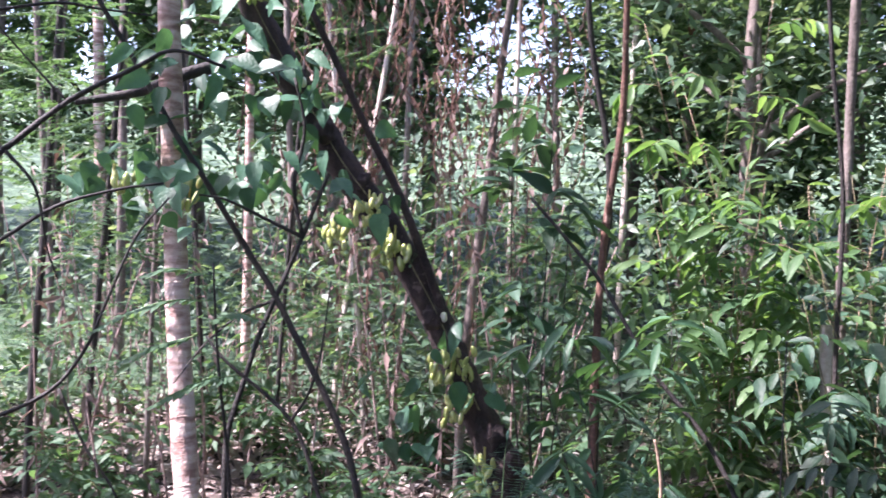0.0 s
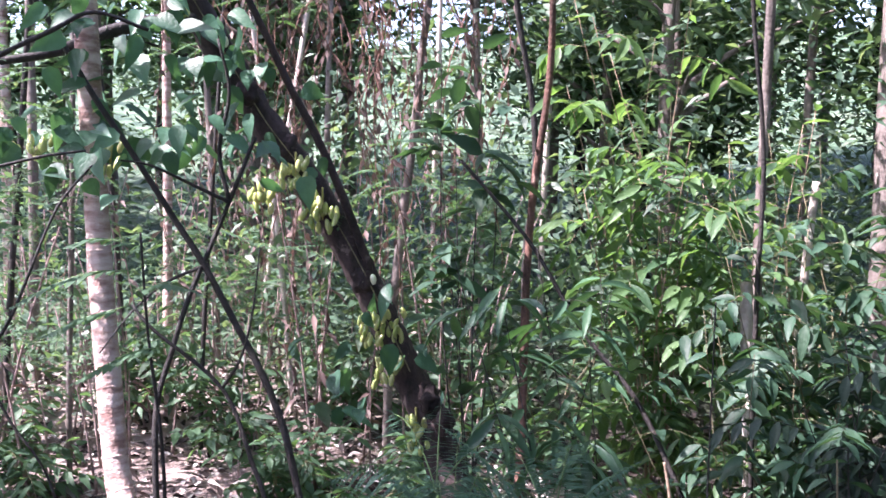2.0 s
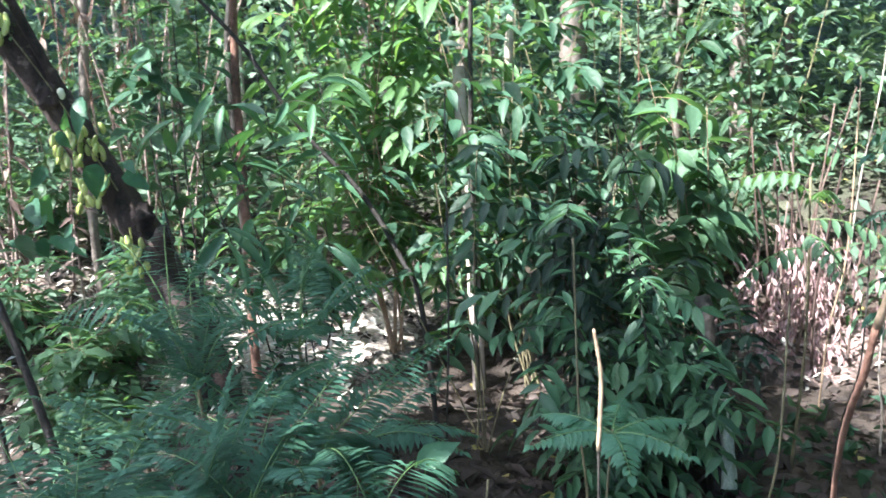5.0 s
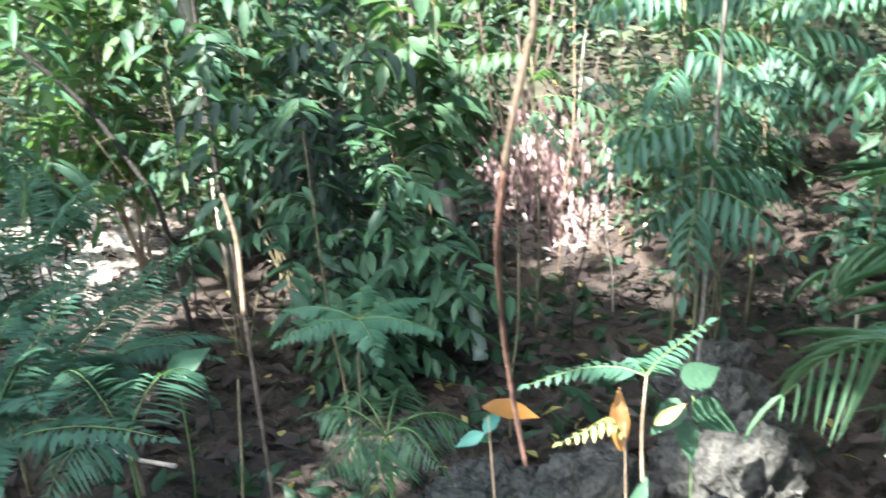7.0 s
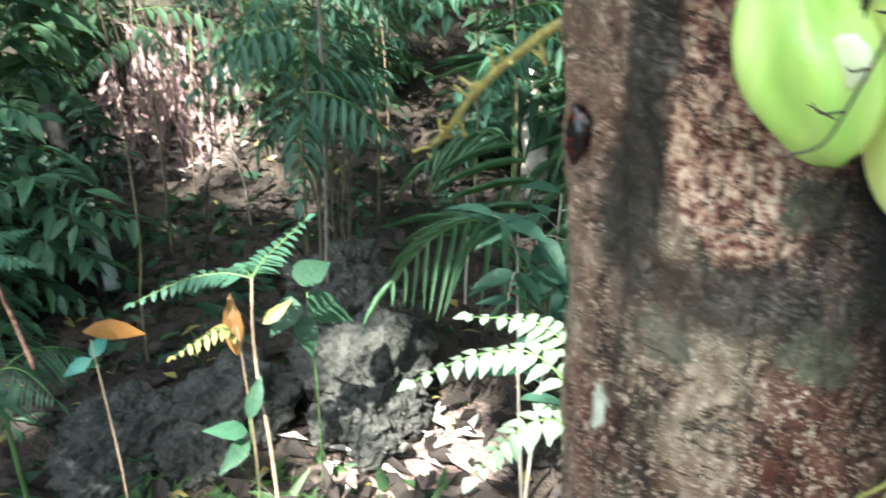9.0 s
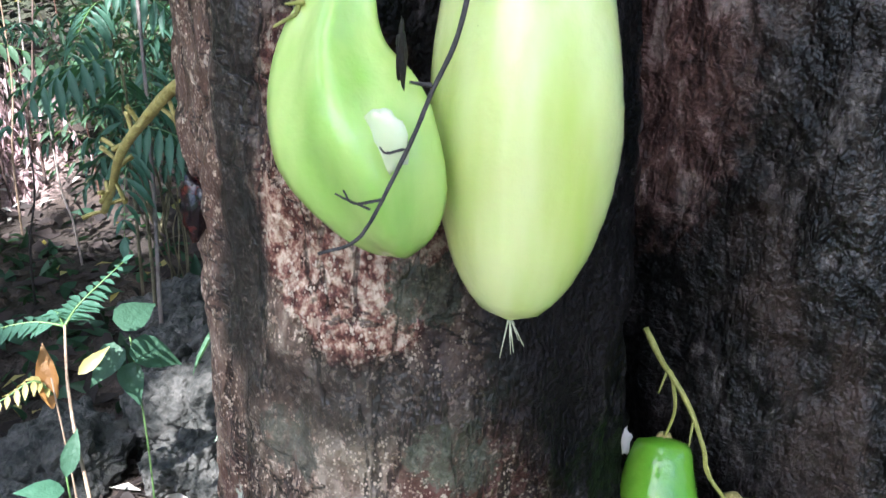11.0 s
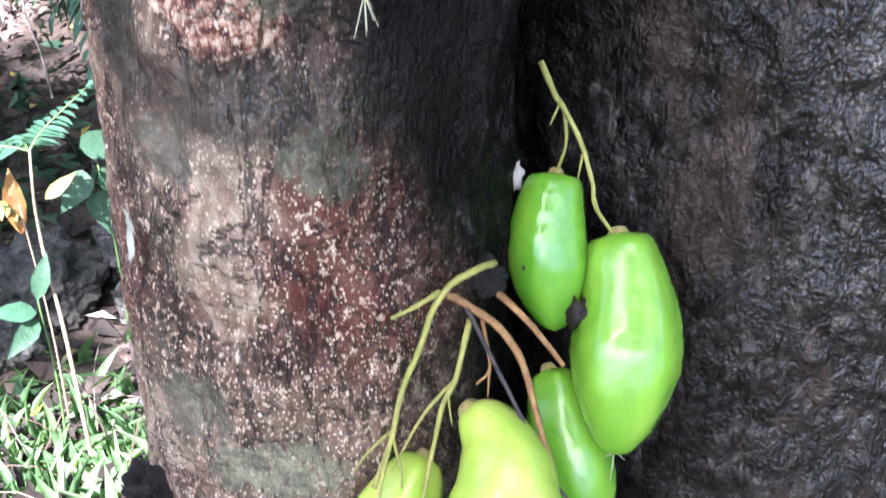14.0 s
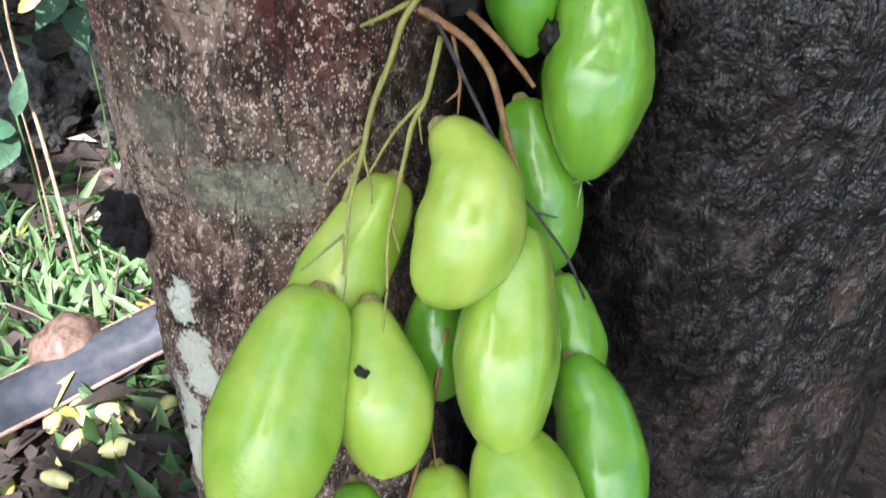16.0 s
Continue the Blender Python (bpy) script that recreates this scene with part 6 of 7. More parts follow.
shrub("sapling", "sapling with a flat layer of blue-green leaves", "sapling", on_ground(1.60, 0.85), [(1.52, 0.84, 0.64), (1.58, 0.78, 0.70)], (0.11, 0.042, "ovate"), LEAF_FERN, BARK_PALE, 0.006, 4, 6, 0.12, 145, "", 0.01, 0.3, 0.85)
# the little sapling with toothed leaves
fern("sapling", "small tan-stemmed sapling with pinnate leaves", on_ground(1.06, 1.08), [
    [(1.258, 1.301, 0.511), (1.235, 1.36, 0.515), (1.18, 1.42, 0.505), (1.10, 1.478, 0.475)],
    [(1.258, 1.301, 0.511), (1.31, 1.305, 0.535), (1.40, 1.27, 0.59)],
    [(1.255, 1.30, 0.51), (1.30, 1.36, 0.50), (1.34, 1.42, 0.47)]], LEAF_FERN, 13, 0.05, 0.017, "lance", 146, "sapling", "", BARK_TAN,
    ([on_ground(1.02, 1.05, -0.05), (1.119, 1.158, 0.222), (1.170, 1.224, 0.328), (1.214, 1.270, 0.422), (1.258, 1.301, 0.512)], 0.0045, 0.0025), 0.12)
fern("sapling", "low teal seedling with feathery leaves", on_ground(1.06, 2.13), [arch((1.08, 2.1, 0.40), b, 20, 0.22, 0.08, 5) for b in (-80, -30, 40, 95, 150, 200)], LEAF_TEAL, 13, 0.06, 0.022, "lance", 147, "sapling", "", BARK_TWIG, ([on_ground(1.06, 2.13, -0.05), (1.07, 2.12, 0.1), (1.08, 2.1, 0.41)], 0.004, 0.003))


# seedlings with single coloured leaves
def seedling(label, foot, top, blades, stem=BARK_TAN, r=0.003):
    ob = thing("seedling", foot, label, "seedling", "seedlings")
    limb("stem", [foot, tuple((np.array(foot) + np.array(top)) / 2 + (0.01, 0, 0)), top], r, r * 0.6, stem, ob, "", 6)
    for at, way, up, L, Wd, mat, kind in blades:
        g = Geo()
        leaves(g, [at], [way], [up], L, Wd, mat and kind)
        part("leaf", g, mat, ob)
    return ob


seedling("seedling with one orange leaf", on_ground(0.95, 1.42, -0.03), (0.97, 1.45, 0.47), [((0.965, 1.462, 0.486), (0.75, -0.65, -0.1), (-0.3, -0.4, 0.85), 0.115, 0.045, LEAF_ORANGE, "lance"),
         ((0.99, 1.49, 0.40), (0.6, 0.1, 0.4), (-0.4, -0.5, 0.7), 0.065, 0.03, LEAF_TURQUOISE, "ovate"), ((0.99, 1.49, 0.40), (0.2, 0.3, -0.6), (-0.5, -0.6, 0.6), 0.07, 0.03, LEAF_TURQUOISE, "ovate"), ((0.99, 1.49, 0.40), (-0.6, 0.3, -0.2), (-0.4, -0.5, 0.7), 0.065, 0.03, LEAF_TURQUOISE, "ovate")])
seedling("seedling with rust-orange and yellow leaves", on_ground(1.20, 1.30, -0.03), (1.23, 1.33, 0.40), [((1.225, 1.335, 0.33), (0.2, 0.25, 0.75), (-0.7, -0.6, 0.1), 0.13, 0.045, LEAF_ORANGE, "lance"),
         ((1.215, 1.24, 0.445), (0.65, -0.35, 0.45), (-0.5, -0.6, 0.6), 0.075, 0.026, LEAF_YELLOW, "ovate")])
fern("seedling", "small yellow drying fern frond", on_ground(1.22, 1.34), [[(1.23, 1.335, 0.36), (1.205, 1.347, 0.404), (1.16, 1.37, 0.39), (1.115, 1.399, 0.368)]], LEAF_YELLOW, 9, 0.04, 0.013, "lance", 148, "seedling", "seedlings")
seedling("seedling with broad green leaves", on_ground(1.48, 1.36, -0.03), (1.47, 1.35, 0.36), [((1.46, 1.36, 0.39), (0.8, -0.1, 0.1), (-0.4, -0.5, 0.8), 0.11, 0.07, LEAF_DEEP, "heart"), ((1.47, 1.34, 0.33), (0.5, -0.5, -0.4), (-0.5, -0.5, 0.7), 0.12, 0.07, LEAF_DEEP, "heart"),
         ((1.45, 1.37, 0.33), (-0.6, 0.2, -0.5), (-0.5, -0.5, 0.7), 0.10, 0.06, LEAF_DEEP, "heart"), ((1.46, 1.36, 0.28), (-0.2, -0.4, -0.6), (-0.5, -0.5, 0.7), 0.09, 0.055, LEAF_DEEP, "heart")], STEM_GREEN)
seedling("low seedling with upright green leaves", on_ground(1.10, 1.21, -0.03), (1.12, 1.21, 0.30), [((1.115, 1.205, 0.29), (0.3, -0.1, 0.8), (-0.8, -0.6, 0.2), 0.09, 0.035, LEAF_DEEP, "lance"), ((1.11, 1.21, 0.26), (-0.7, 0.3, 0.4), (-0.3, -0.6, 0.7), 0.09, 0.04, LEAF_TEAL, "ovate"), ((1.11, 1.21, 0.24), (-0.7, -0.1, -0.1), (-0.3, -0.6, 0.7), 0.09, 0.04, LEAF_DEEP, "ovate")], STEM_GREEN)
seedling("seedling with a pale teal leaf in the shade", on_ground(0.70, 2.46, -0.03), (0.71, 2.45, 0.24), [((0.69, 2.46, 0.235), (0.6, -0.3, 0.35), (-0.2, -0.8, 0.5), 0.13, 0.07, LEAF_TEAL, "ovate")], STEM_GREEN)

# slender stems very near the path
bare = thing("sapling", on_ground(0.17, 0.68), "thin bare sapling with an orange-tan dry top", "sapling", "thin stems")
limb("stem", [down((0.17, 0.68), 0.05), (0.165, 0.67, 0.5), (0.150, 0.64, 0.95), (0.133, 0.608, 1.20), (0.130, 0.604, 1.302)], 0.0010, 0.0008, BARK_DARK, bare, "dark lower stem", 7, 0.12)
limb("stem", [(0.130, 0.604, 1.298), (0.131, 0.604, 1.320), (0.132, 0.605, 1.340), (0.130, 0.606, 1.358), (0.128, 0.606, 1.368)], 0.0014, 0.0009, BARK_TAN, bare, "dry orange-tan top", 7, 0.12)
dead = thing("creeper", (0.401, 0.685, 1.028), "bent pinkish dry creeper hanging with a broken end", "vine")
limb("stem", [(0.33, 0.56, 2.6), (0.31, 0.552, 1.8), (0.301, 0.554, 1.46), (0.304, 0.563, 1.425), (0.296, 0.568, 1.384), (0.297, 0.579, 1.347)], 0.0020, 0.0025, BARK_TAN, dead, "pale tan upper stem", 7, 0.12)
limb("stem", [(0.297, 0.579, 1.349), (0.301, 0.59, 1.31), (0.317, 0.612, 1.279), (0.346, 0.646, 1.231), (0.376, 0.679, 1.163), (0.390, 0.689, 1.112), (0.399, 0.692, 1.068), (0.401, 0.685, 1.028)], 0.0024, 0.0021, BARK_RED, dead, "red-brown broken lower stem", 7, 0.12)
stem_tree("thin pale upright sapling stem", [(2.50, 2.10, 1.4), (2.41, 2.05, 0.95), (2.325, 1.990, 0.522), (2.225, 1.920, 0.211), (2.115, 1.845, -0.05), down((2.1, 1.84), 0.15)], 0.005, 0.007, BARK_GREY, "sapling", "sapling", "thin stems")
for k, (x, y, h, lx, mat) in enumerate(((1.65, 2.2, 0.7, 0.05, BARK_TWIG), (2.3, 2.6, 0.8, 0.1, BARK_DARK), (2.7, 2.75, 0.6, -0.05, BARK_PALE), (2.9, 3.3, 1.2, 0.1, BARK_TAN), (3.3, 3.2, 1.5, -0.1, BARK_RED), (2.55, 1.6, 0.35, 0.02, BARK_PALE), (3.0, 1.4, 0.5, 0.05, BARK_TWIG), (0.95, 2.9, 1.2, 0.03, BARK_DARK), (1.2, 2.4, 0.9, -0.04, BARK_TWIG), (0.6, 2.0, 0.5, 0.06, BARK_TWIG), (2.2, 4.0, 1.6, 0.08, BARK_TAN), (2.75, 4.4, 1.8, -0.08, BARK_RED), (3.6, 3.9, 2.2, 0.15, BARK_PALE), (3.9, 2.9, 1.8, -0.1, BARK_TAN))):
    z = ground_z(x, y)
    stem_tree("thin bare stem rising from the litter", [(x + lx * 2, y + lx, z + h * 1.2), (x + lx, y, z + h * 0.6), (x + lx * 0.3, y, z + h * 0.3), (x, y, z - 0.1)], 0.0025, 0.005, mat, "sapling", "sapling", "bare stems")

# flower stalk on the trunk
OCHRE = bark_mat("ochre_buds", (0.28, 0.22, 0.06), (0.48, 0.40, 0.13), 200.0, (1, 1, 1), 0.6, depth=0.002)
budded = thing("flower_stalk", (0.305, 0.135, 1.43), "ochre flower stalk with small buds on the trunk", "stalk")
bp = [(0.305, 0.135, 1.430), (0.290, 0.158, 1.422), (0.294, 0.177, 1.407), (0.302, 0.197, 1.389), (0.315, 0.215, 1.369), (0.330, 0.235, 1.350)]
limb("stalk", bp, 0.0019, 0.0013, OCHRE, budded, "", 7)
rng = np.random.RandomState(9)
p = smooth_path(bp[1:], 8)
for i in range(4, len(p), 2):
    g = Geo()
    w = unit(np.array((rng.normal(0, 0.6), rng.normal(0, 0.6), rng.normal(0.2, 0.6))))
    tube(g, [p[i], p[i] + w * 0.004, p[i] + w * 0.008 - UP * 0.001], 0.0006, 0.0009, 5, 2)
    part("bud", g, OCHRE, budded)

# post, rocks and sunlit dry fronds
post = thing("dead_post", on_ground(1.95, 2.75), "charred dead trunk stump with a grey split side", "stump")
limb("charred_trunk", [(2.0171, 2.9943, 0.3178), (2.0089, 2.9615, 0.2604), (1.9950, 2.9098, 0.1325), (1.9761, 2.8303, -0.0512), (1.9368, 2.7401, -0.2972), (1.9228, 2.7155, -0.3956)], 0.028, 0.050, BARK_DARK, post, "black charred wood", 12, 0.16)
limb("split_wood", [(1.9556, 2.7729, 0.0390), (1.9474, 2.7483, -0.0512), (1.9269, 2.6991, -0.1496), (1.9064, 2.6581, -0.2644)], 0.018, 0.028, bark_mat("weathered_grey_wood", (0.20, 0.24, 0.20), (0.42, 0.46, 0.40), 40.0, (1, 1, 0.15)), post, "weathered grey split wood", 8, 0.1)


def rock_mesh(centre, size, seed):
    """A knobbly, pitted lump of limestone."""
    bm = bmesh.new()
    bmesh.ops.create_icosphere(bm, subdivisions=6, radius=1.0)
    off = Vector((seed * 3.7, seed * 1.3, seed))
    for w in bm.verts:
        q = w.co.copy()
        d = 1 + 0.40 * noise.noise(q * 1.5 + off) + 0.22 * noise.noise(q * 3.6 + off) + 0.10 * noise.noise(q * 8 + off)
        d -= 0.16 * max(0, 0.25 - abs(noise.noise(q * 5.2 + off * 2))) * 2.2 + 0.05 * abs(noise.noise(q * 17 + off))
        w.co = Vector(centre) + Vector((q.x * size[0], q.y * size[1], q.z * size[2])) * d
    g = Geo()
    bm.verts.index_update()
    g.add([w.co[:] for w in bm.verts], [[w.index for w in q.verts] for q in bm.faces])
    bm.free()
    return g


for k, (x, y, size, zz) in enumerate(((1.86, 1.50, (0.19, 0.17, 0.17), -0.17), (1.70, 1.42, (0.13, 0.11, 0.10), -0.18), (1.78, 1.33, (0.09, 0.08, 0.07), -0.18), (1.56, 1.74, (0.21, 0.15, 0.13), -0.21), (1.32, 1.92, (0.20, 0.15, 0.12), -0.22), (1.38, 1.70, (0.15, 0.12, 0.10), -0.24), (2.05, 1.68, (0.22, 0.18, 0.20), -0.20), (1.64, 1.30, (0.08, 0.07, 0.06), -0.18), (2.25, 1.9, (0.18, 0.15, 0.14), -0.20), (1.18, 1.82, (0.13, 0.10, 0.08), -0.24))):
    ob = part("rock", rock_mesh((x, y, zz), size, 20 + k), ROCK, None)
    tagged(ob, "pitted grey limestone rock half sunk in the litter", "rock", "rocks")
rng = np.random.RandomState(15)
heap = thing("dry_frond_heap", on_ground(3.28, 3.88), "hanging heap of dry pinkish-brown fronds in the sun", "dead fronds")
g, st = Geo(), Geo()
for i in range(120):
    top = np.array((3.28 + rng.normal(0, 0.17), 3.88 + rng.normal(0, 0.16), rng.uniform(-0.42, 0.20) + 0.10 * math.sin(i)))
    foot = top + (rng.normal(0, 0.06), rng.normal(-0.03, 0.06), -rng.uniform(0.10, 0.34))
    foot[2] = max(foot[2], ground_z(foot[0], foot[1]) + 0.01)
    pts = [top, (top + foot) / 2 + rng.normal(0, 0.03, 3), foot]
    tube(st, pts, 0.003, 0.0015, 4, 3)
    twig_leaves(g, rng, pts, 10, 0.07, 0.02, "small", 1.1, 0.05, 0.7)
for i in range(14):
    x, y = 3.28 + rng.normal(0, 0.22), 3.82 + rng.normal(0, 0.18)
    z = ground_z(x, y)
    tube(st, [(x, y, z - 0.05), (x + rng.normal(0, 0.05), y, z + 0.4), (x + rng.normal(0, 0.12), y, z + rng.uniform(0.7, 1.2))], 0.008, 0.004, 5, 4)
part("dry_stem_mass", st, LEAF_DRY, heap, "", True, "stuff")
part("dry_foliage", g, leaf_mat("leaf_dry_pink", [(0.50, 0.28, 0.28), (0.62, 0.40, 0.40), (0.36, 0.18, 0.17), (0.70, 0.50, 0.50)], rough=0.7, through=0.2, glow=(1.1, 1.0, 0.9)), heap, "", True, "stuff")
stump = thing("mossy_trunk", on_ground(3.58, 1.78), "dark upright trunk, its sunlit foot added in pale", "tree")
limb("trunk", [(3.95, 2.0, 2.6), (3.80, 1.90, 0.82), (3.742, 1.872, 0.530), (3.668, 1.830, 0.224), (3.58, 1.782, -0.061), (3.5, 1.74, -0.5)], 0.05, 0.08, BARK_DARK, stump, "", 12, 0.12)
# pale limb stands in for the sunlit lower part of the trunk
limb("split_foot", [(3.60, 1.90, 0.25), (3.55, 1.88, 0.12), (3.49, 1.84, -0.02), (3.44, 1.8, -0.3)], 0.03, 0.06, BARK_PALE, stump, "pale limb for the trunk's sunlit part", 8, 0.2)
root = thing("charred_log", on_ground(2.1, 3.1), "low charred log in deep shade", "log")
limb("log", [(1.72, 3.05, -0.22), (1.95, 3.12, -0.20), (2.2, 3.2, -0.25)], 0.13, 0.10, BARK_DARK, root, "", 12, 0.15)

# by the trunk's foot: a dark palm sheath, grass, fallen fruits
SHEATH = bark_mat("dark_palm_sheath", (0.030, 0.034, 0.045), (0.060, 0.060, 0.072), 14.0, (1, 1, 1), 0.16, depth=0.001)
SHEATH_EDGE = bark_mat("sheath_rim", (0.16, 0.085, 0.075), (0.34, 0.22, 0.20), 60.0, (1, 1, 1), 0.35, depth=0.002)
HUSK = bark_mat("brown_husk", (0.06, 0.036, 0.030), (0.17, 0.115, 0.095), 30.0, (1, 1, 1), 0.16, depth=0.001)
sheath = thing("palm_sheath", (0.72, 0.78, 0.18), "dark glossy dried palm leaf sheath on the ground", "palm sheath")
p = smooth_path([(0.40, 0.97, 0.155), (0.568, 0.862, 0.195), (0.671, 0.806, 0.200), (0.783, 0.744, 0.21), (0.880, 0.68, 0.225), (1.0, 0.60, 0.22)], 8)
d = unit(np.gradient(p, axis=0))
side = unit(np.cross(d, UP))
prof = [(-0.048, 0.016), (-0.046, 0.024), (-0.03, 0.040), (0.0, 0.050), (0.03, 0.042), (0.046, 0.026), (0.048, 0.018), (0.03, 0.030), (0.0, 0.038), (-0.03, 0.030)]
g = Geo()
m = len(prof)
g.add(np.concatenate([[q + s * a + UP * b for a, b in prof] for q, s in zip(p, side)]), [(i * m + j, i * m + (j + 1) % m, (i + 1) * m + (j + 1) % m, (i + 1) * m + j) for i in range(len(p) - 1) for j in range(m)] + [tuple(range(m)), tuple((len(p) - 1) * m + j for j in range(m))[::-1]])
part("sheath", g, SHEATH, sheath)
for off in (-0.047, 0.047):
    limb("rim", [tuple(q + n * off + UP * 0.020) for q, n in zip(p[::4], side[::4])], 0.0045, 0.0035, SHEATH_EDGE, sheath, "pinkish-brown split rim", 7)
coconut = tagged(part("husk", clump((0.76, 0.815, 0.215), (0.062, 0.055, 0.055), 31, 0.10, 4), HUSK), "smooth glossy brown husk behind the sheath", "husk")
FALLEN = fruit_mat("fruit_fallen", (0.42, 0.38, 0.10), (0.62, 0.58, 0.28))
for k, (x, y, a, L) in enumerate(((0.670, 0.774, 30, 0.085), (0.684, 0.735, 55, 0.07), (0.690, 0.665, 100, 0.08), (0.741, 0.630, 80, 0.06), (0.60, 0.834, 160, 0.07), (0.853, 0.83, 20, 0.06), (0.724, 0.70, 140, 0.05), (0.62, 0.70, 10, 0.07), (0.55, 0.78, 70, 0.08), (0.64, 0.62, 130, 0.07), (0.77, 0.57, 10, 0.06), (0.57, 0.68, 100, 0.06), (1.85, 1.21, 30, 0.07), (2.10, 0.77, 80, 0.08), (0.80, 0.92, 40, 0.05), (0.71, 0.60, 10, 0.075))):
    z = ground_z(x, y) + 0.017
    w = np.array((math.cos(radians(a)), math.sin(radians(a)), 0)) * L / 2
    c = np.array((x, y, z))
    ob = thing("fallen_fruit", tuple(c), "overripe yellowish fruit lying on the ground", "fruit", "fallen fruits")
    q, _, _ = fruit_mesh([c - w, c + UP * 0.003, c + w], L * 0.21, k, sides=16, rings=14, neck=0.7)
    part("body", q, FALLEN, ob)
rng = np.random.RandomState(77)
GRASS = leaf_mat("grass_green", [(0.10, 0.25, 0.06), (0.16, 0.34, 0.08), (0.26, 0.44, 0.14)], rough=0.4, through=0.4)


def tufts(name, label, spots, count, length, width, mat, kind="strap", rise=0.9):
    g = Geo()
    for (x, y), sp in spots:
        n = count
        px, py = x + rng.normal(0, sp, n), y + rng.normal(0, sp, n)
        pos = np.array([(a, b, ground_z(a, b) - 0.01) for a, b in zip(px, py)])
        way = np.stack([rng.normal(0, 0.6, n), rng.normal(0, 0.6, n), rng.uniform(0.3, 1.0, n) * rise], -1)
        leaves(g, pos, way, np.stack([rng.normal(0, 1, n), rng.normal(0, 1, n), np.full(n, 0.6)], -1), rng.uniform(0.5, 1.2, n) * length, width, kind, 1.6)
    return tagged(part(name, g, mat), label, "grass", "", "stuff")


tufts("grass", "short green grass and herbs beside the trunk", [((0.82, 1.02), 0.10), ((0.70, 1.12), 0.12), ((0.95, 0.92), 0.10), ((1.05, 1.05), 0.12), ((0.62, 1.0), 0.08), ((0.9, 1.2), 0.12), ((0.80, 0.55), 0.05), ((0.86, 0.62), 0.06), ((1.1, 0.85), 0.12), ((0.75, 0.92), 0.07), ((1.0, 1.35), 0.10), ((1.2, 1.2), 0.10), ((0.9, 1.45), 0.10)], 46, 0.115, 0.022, GRASS, "lance")
tufts("herbs", "small leafy herbs on the soil", [((0.85, 1.1), 0.15), ((1.0, 1.0), 0.15), ((0.70, 0.98), 0.10), ((1.2, 1.2), 0.2), ((0.9, 1.6), 0.25), ((1.35, 1.0), 0.2), ((0.72, 0.62), 0.08), ((0.85, 0.7), 0.08), ((1.05, 1.4), 0.14), ((1.25, 1.45), 0.15), ((0.85, 1.55), 0.15), ((1.0, 1.15), 0.10), ((1.12, 1.05), 0.10), ((0.9, 1.05), 0.08), ((0.78, 1.2), 0.10)], 75, 0.085, 0.030, LEAF_BRIGHT, "ovate", 0.7)
tufts("herbs", "low dark herbs on the shaded soil", [((0.5, 2.2), 0.35), ((1.0, 2.2), 0.3), ((1.4, 2.5), 0.4), ((0.3, 2.6), 0.4), ((1.0, 1.75), 0.2), ((2.4, 2.2), 0.4), ((3.0, 2.0), 0.5), ((1.9, 2.3), 0.3), ((2.6, 2.9), 0.35), ((2.2, 3.0), 0.3), ((3.4, 2.6), 0.4)], 70, 0.10, 0.045, LEAF_DEEP, "ovate", 0.7)
g = Geo()
for i in range(16):
    x, y = rng.uniform(0.6, 1.25), rng.uniform(0.85, 1.3)
    a = rng.uniform(0, 6.3)
    z = ground_z(x, y) + 0.05
    tube(g, [(x, y, z - 0.04), (x + 0.1 * math.cos(a), y + 0.1 * math.sin(a), z + 0.06), (x + 0.26 * math.cos(a), y + 0.26 * math.sin(a), z + 0.02)], 0.002, 0.001, 4, 3)
tagged(part("dry_grass", g, LEAF_DRY), "bent dry straw stems over the grass", "grass", "", "stuff")

# --- dry stems under the far trees
rng = np.random.RandomState(41)
g, dl = Geo(), Geo()
for i in range(120):
    b, r = radians(rng.uniform(-27, 6)), rng.uniform(5.6, 9.0)
    x, y = r * math.sin(b), r * math.cos(b)
    z, h = ground_z(x, y), rng.uniform(0.5, 2.2)
    lx, ly = rng.normal(0, 0.18) * h, rng.normal(0, 0.12) * h
    pts = [(x, y, z - 0.05), (x + lx * 0.4, y + ly * 0.4, z + h * 0.5), (x + lx, y + ly, z + h)]
    tube(g, pts, rng.uniform(0.004, 0.012), 0.003, 5, 3)
    if i % 3 == 0:
        twig_leaves(dl, rng, pts, 12, 0.16, 0.035, "small", 1.0, 0.2, 0.7)
dry = thing("dry_undergrowth", on_ground(-1.0, 6.5), "pale pinkish dry stems and hanging dead leaves", "undergrowth", "", "stuff")
part("dry_stem_mass", g, bark_mat("dry_pinkish_stems", (0.13, 0.08, 0.075), (0.42, 0.31, 0.29), 30.0), dry, "", True, "stuff")
part("dry_leaf_mass", dl, LEAF_DRY, dry, "", True, "stuff")

# --- leaf litter
rng = np.random.RandomState(3)


def litter(name, label, n, mat, size, lo, hi, near=0.6, far=8.5):
    b, r = np.radians(rng.uniform(lo, hi, n)), near + (far - near) * rng.uniform(0, 1, n) ** 0.75
    x, y = r * np.sin(b), r * np.cos(b)
    z = np.array([ground_z(a, c) for a, c in zip(x, y)]) + rng.uniform(0.004, 0.03, n)
    g = Geo()
    leaves(g, np.stack([x, y, z], -1), np.stack([rng.normal(0, 1, n), rng.normal(0, 1, n), rng.normal(0, 0.25, n)], -1), UP + jitter(rng, n, 0.4), size * rng.uniform(0.5, 1.2, n), size * 0.42 * rng.uniform(0.6, 1.2, n), "small", 1.4)
    return tagged(part(name, g, mat), label, "leaf litter", "", "stuff")


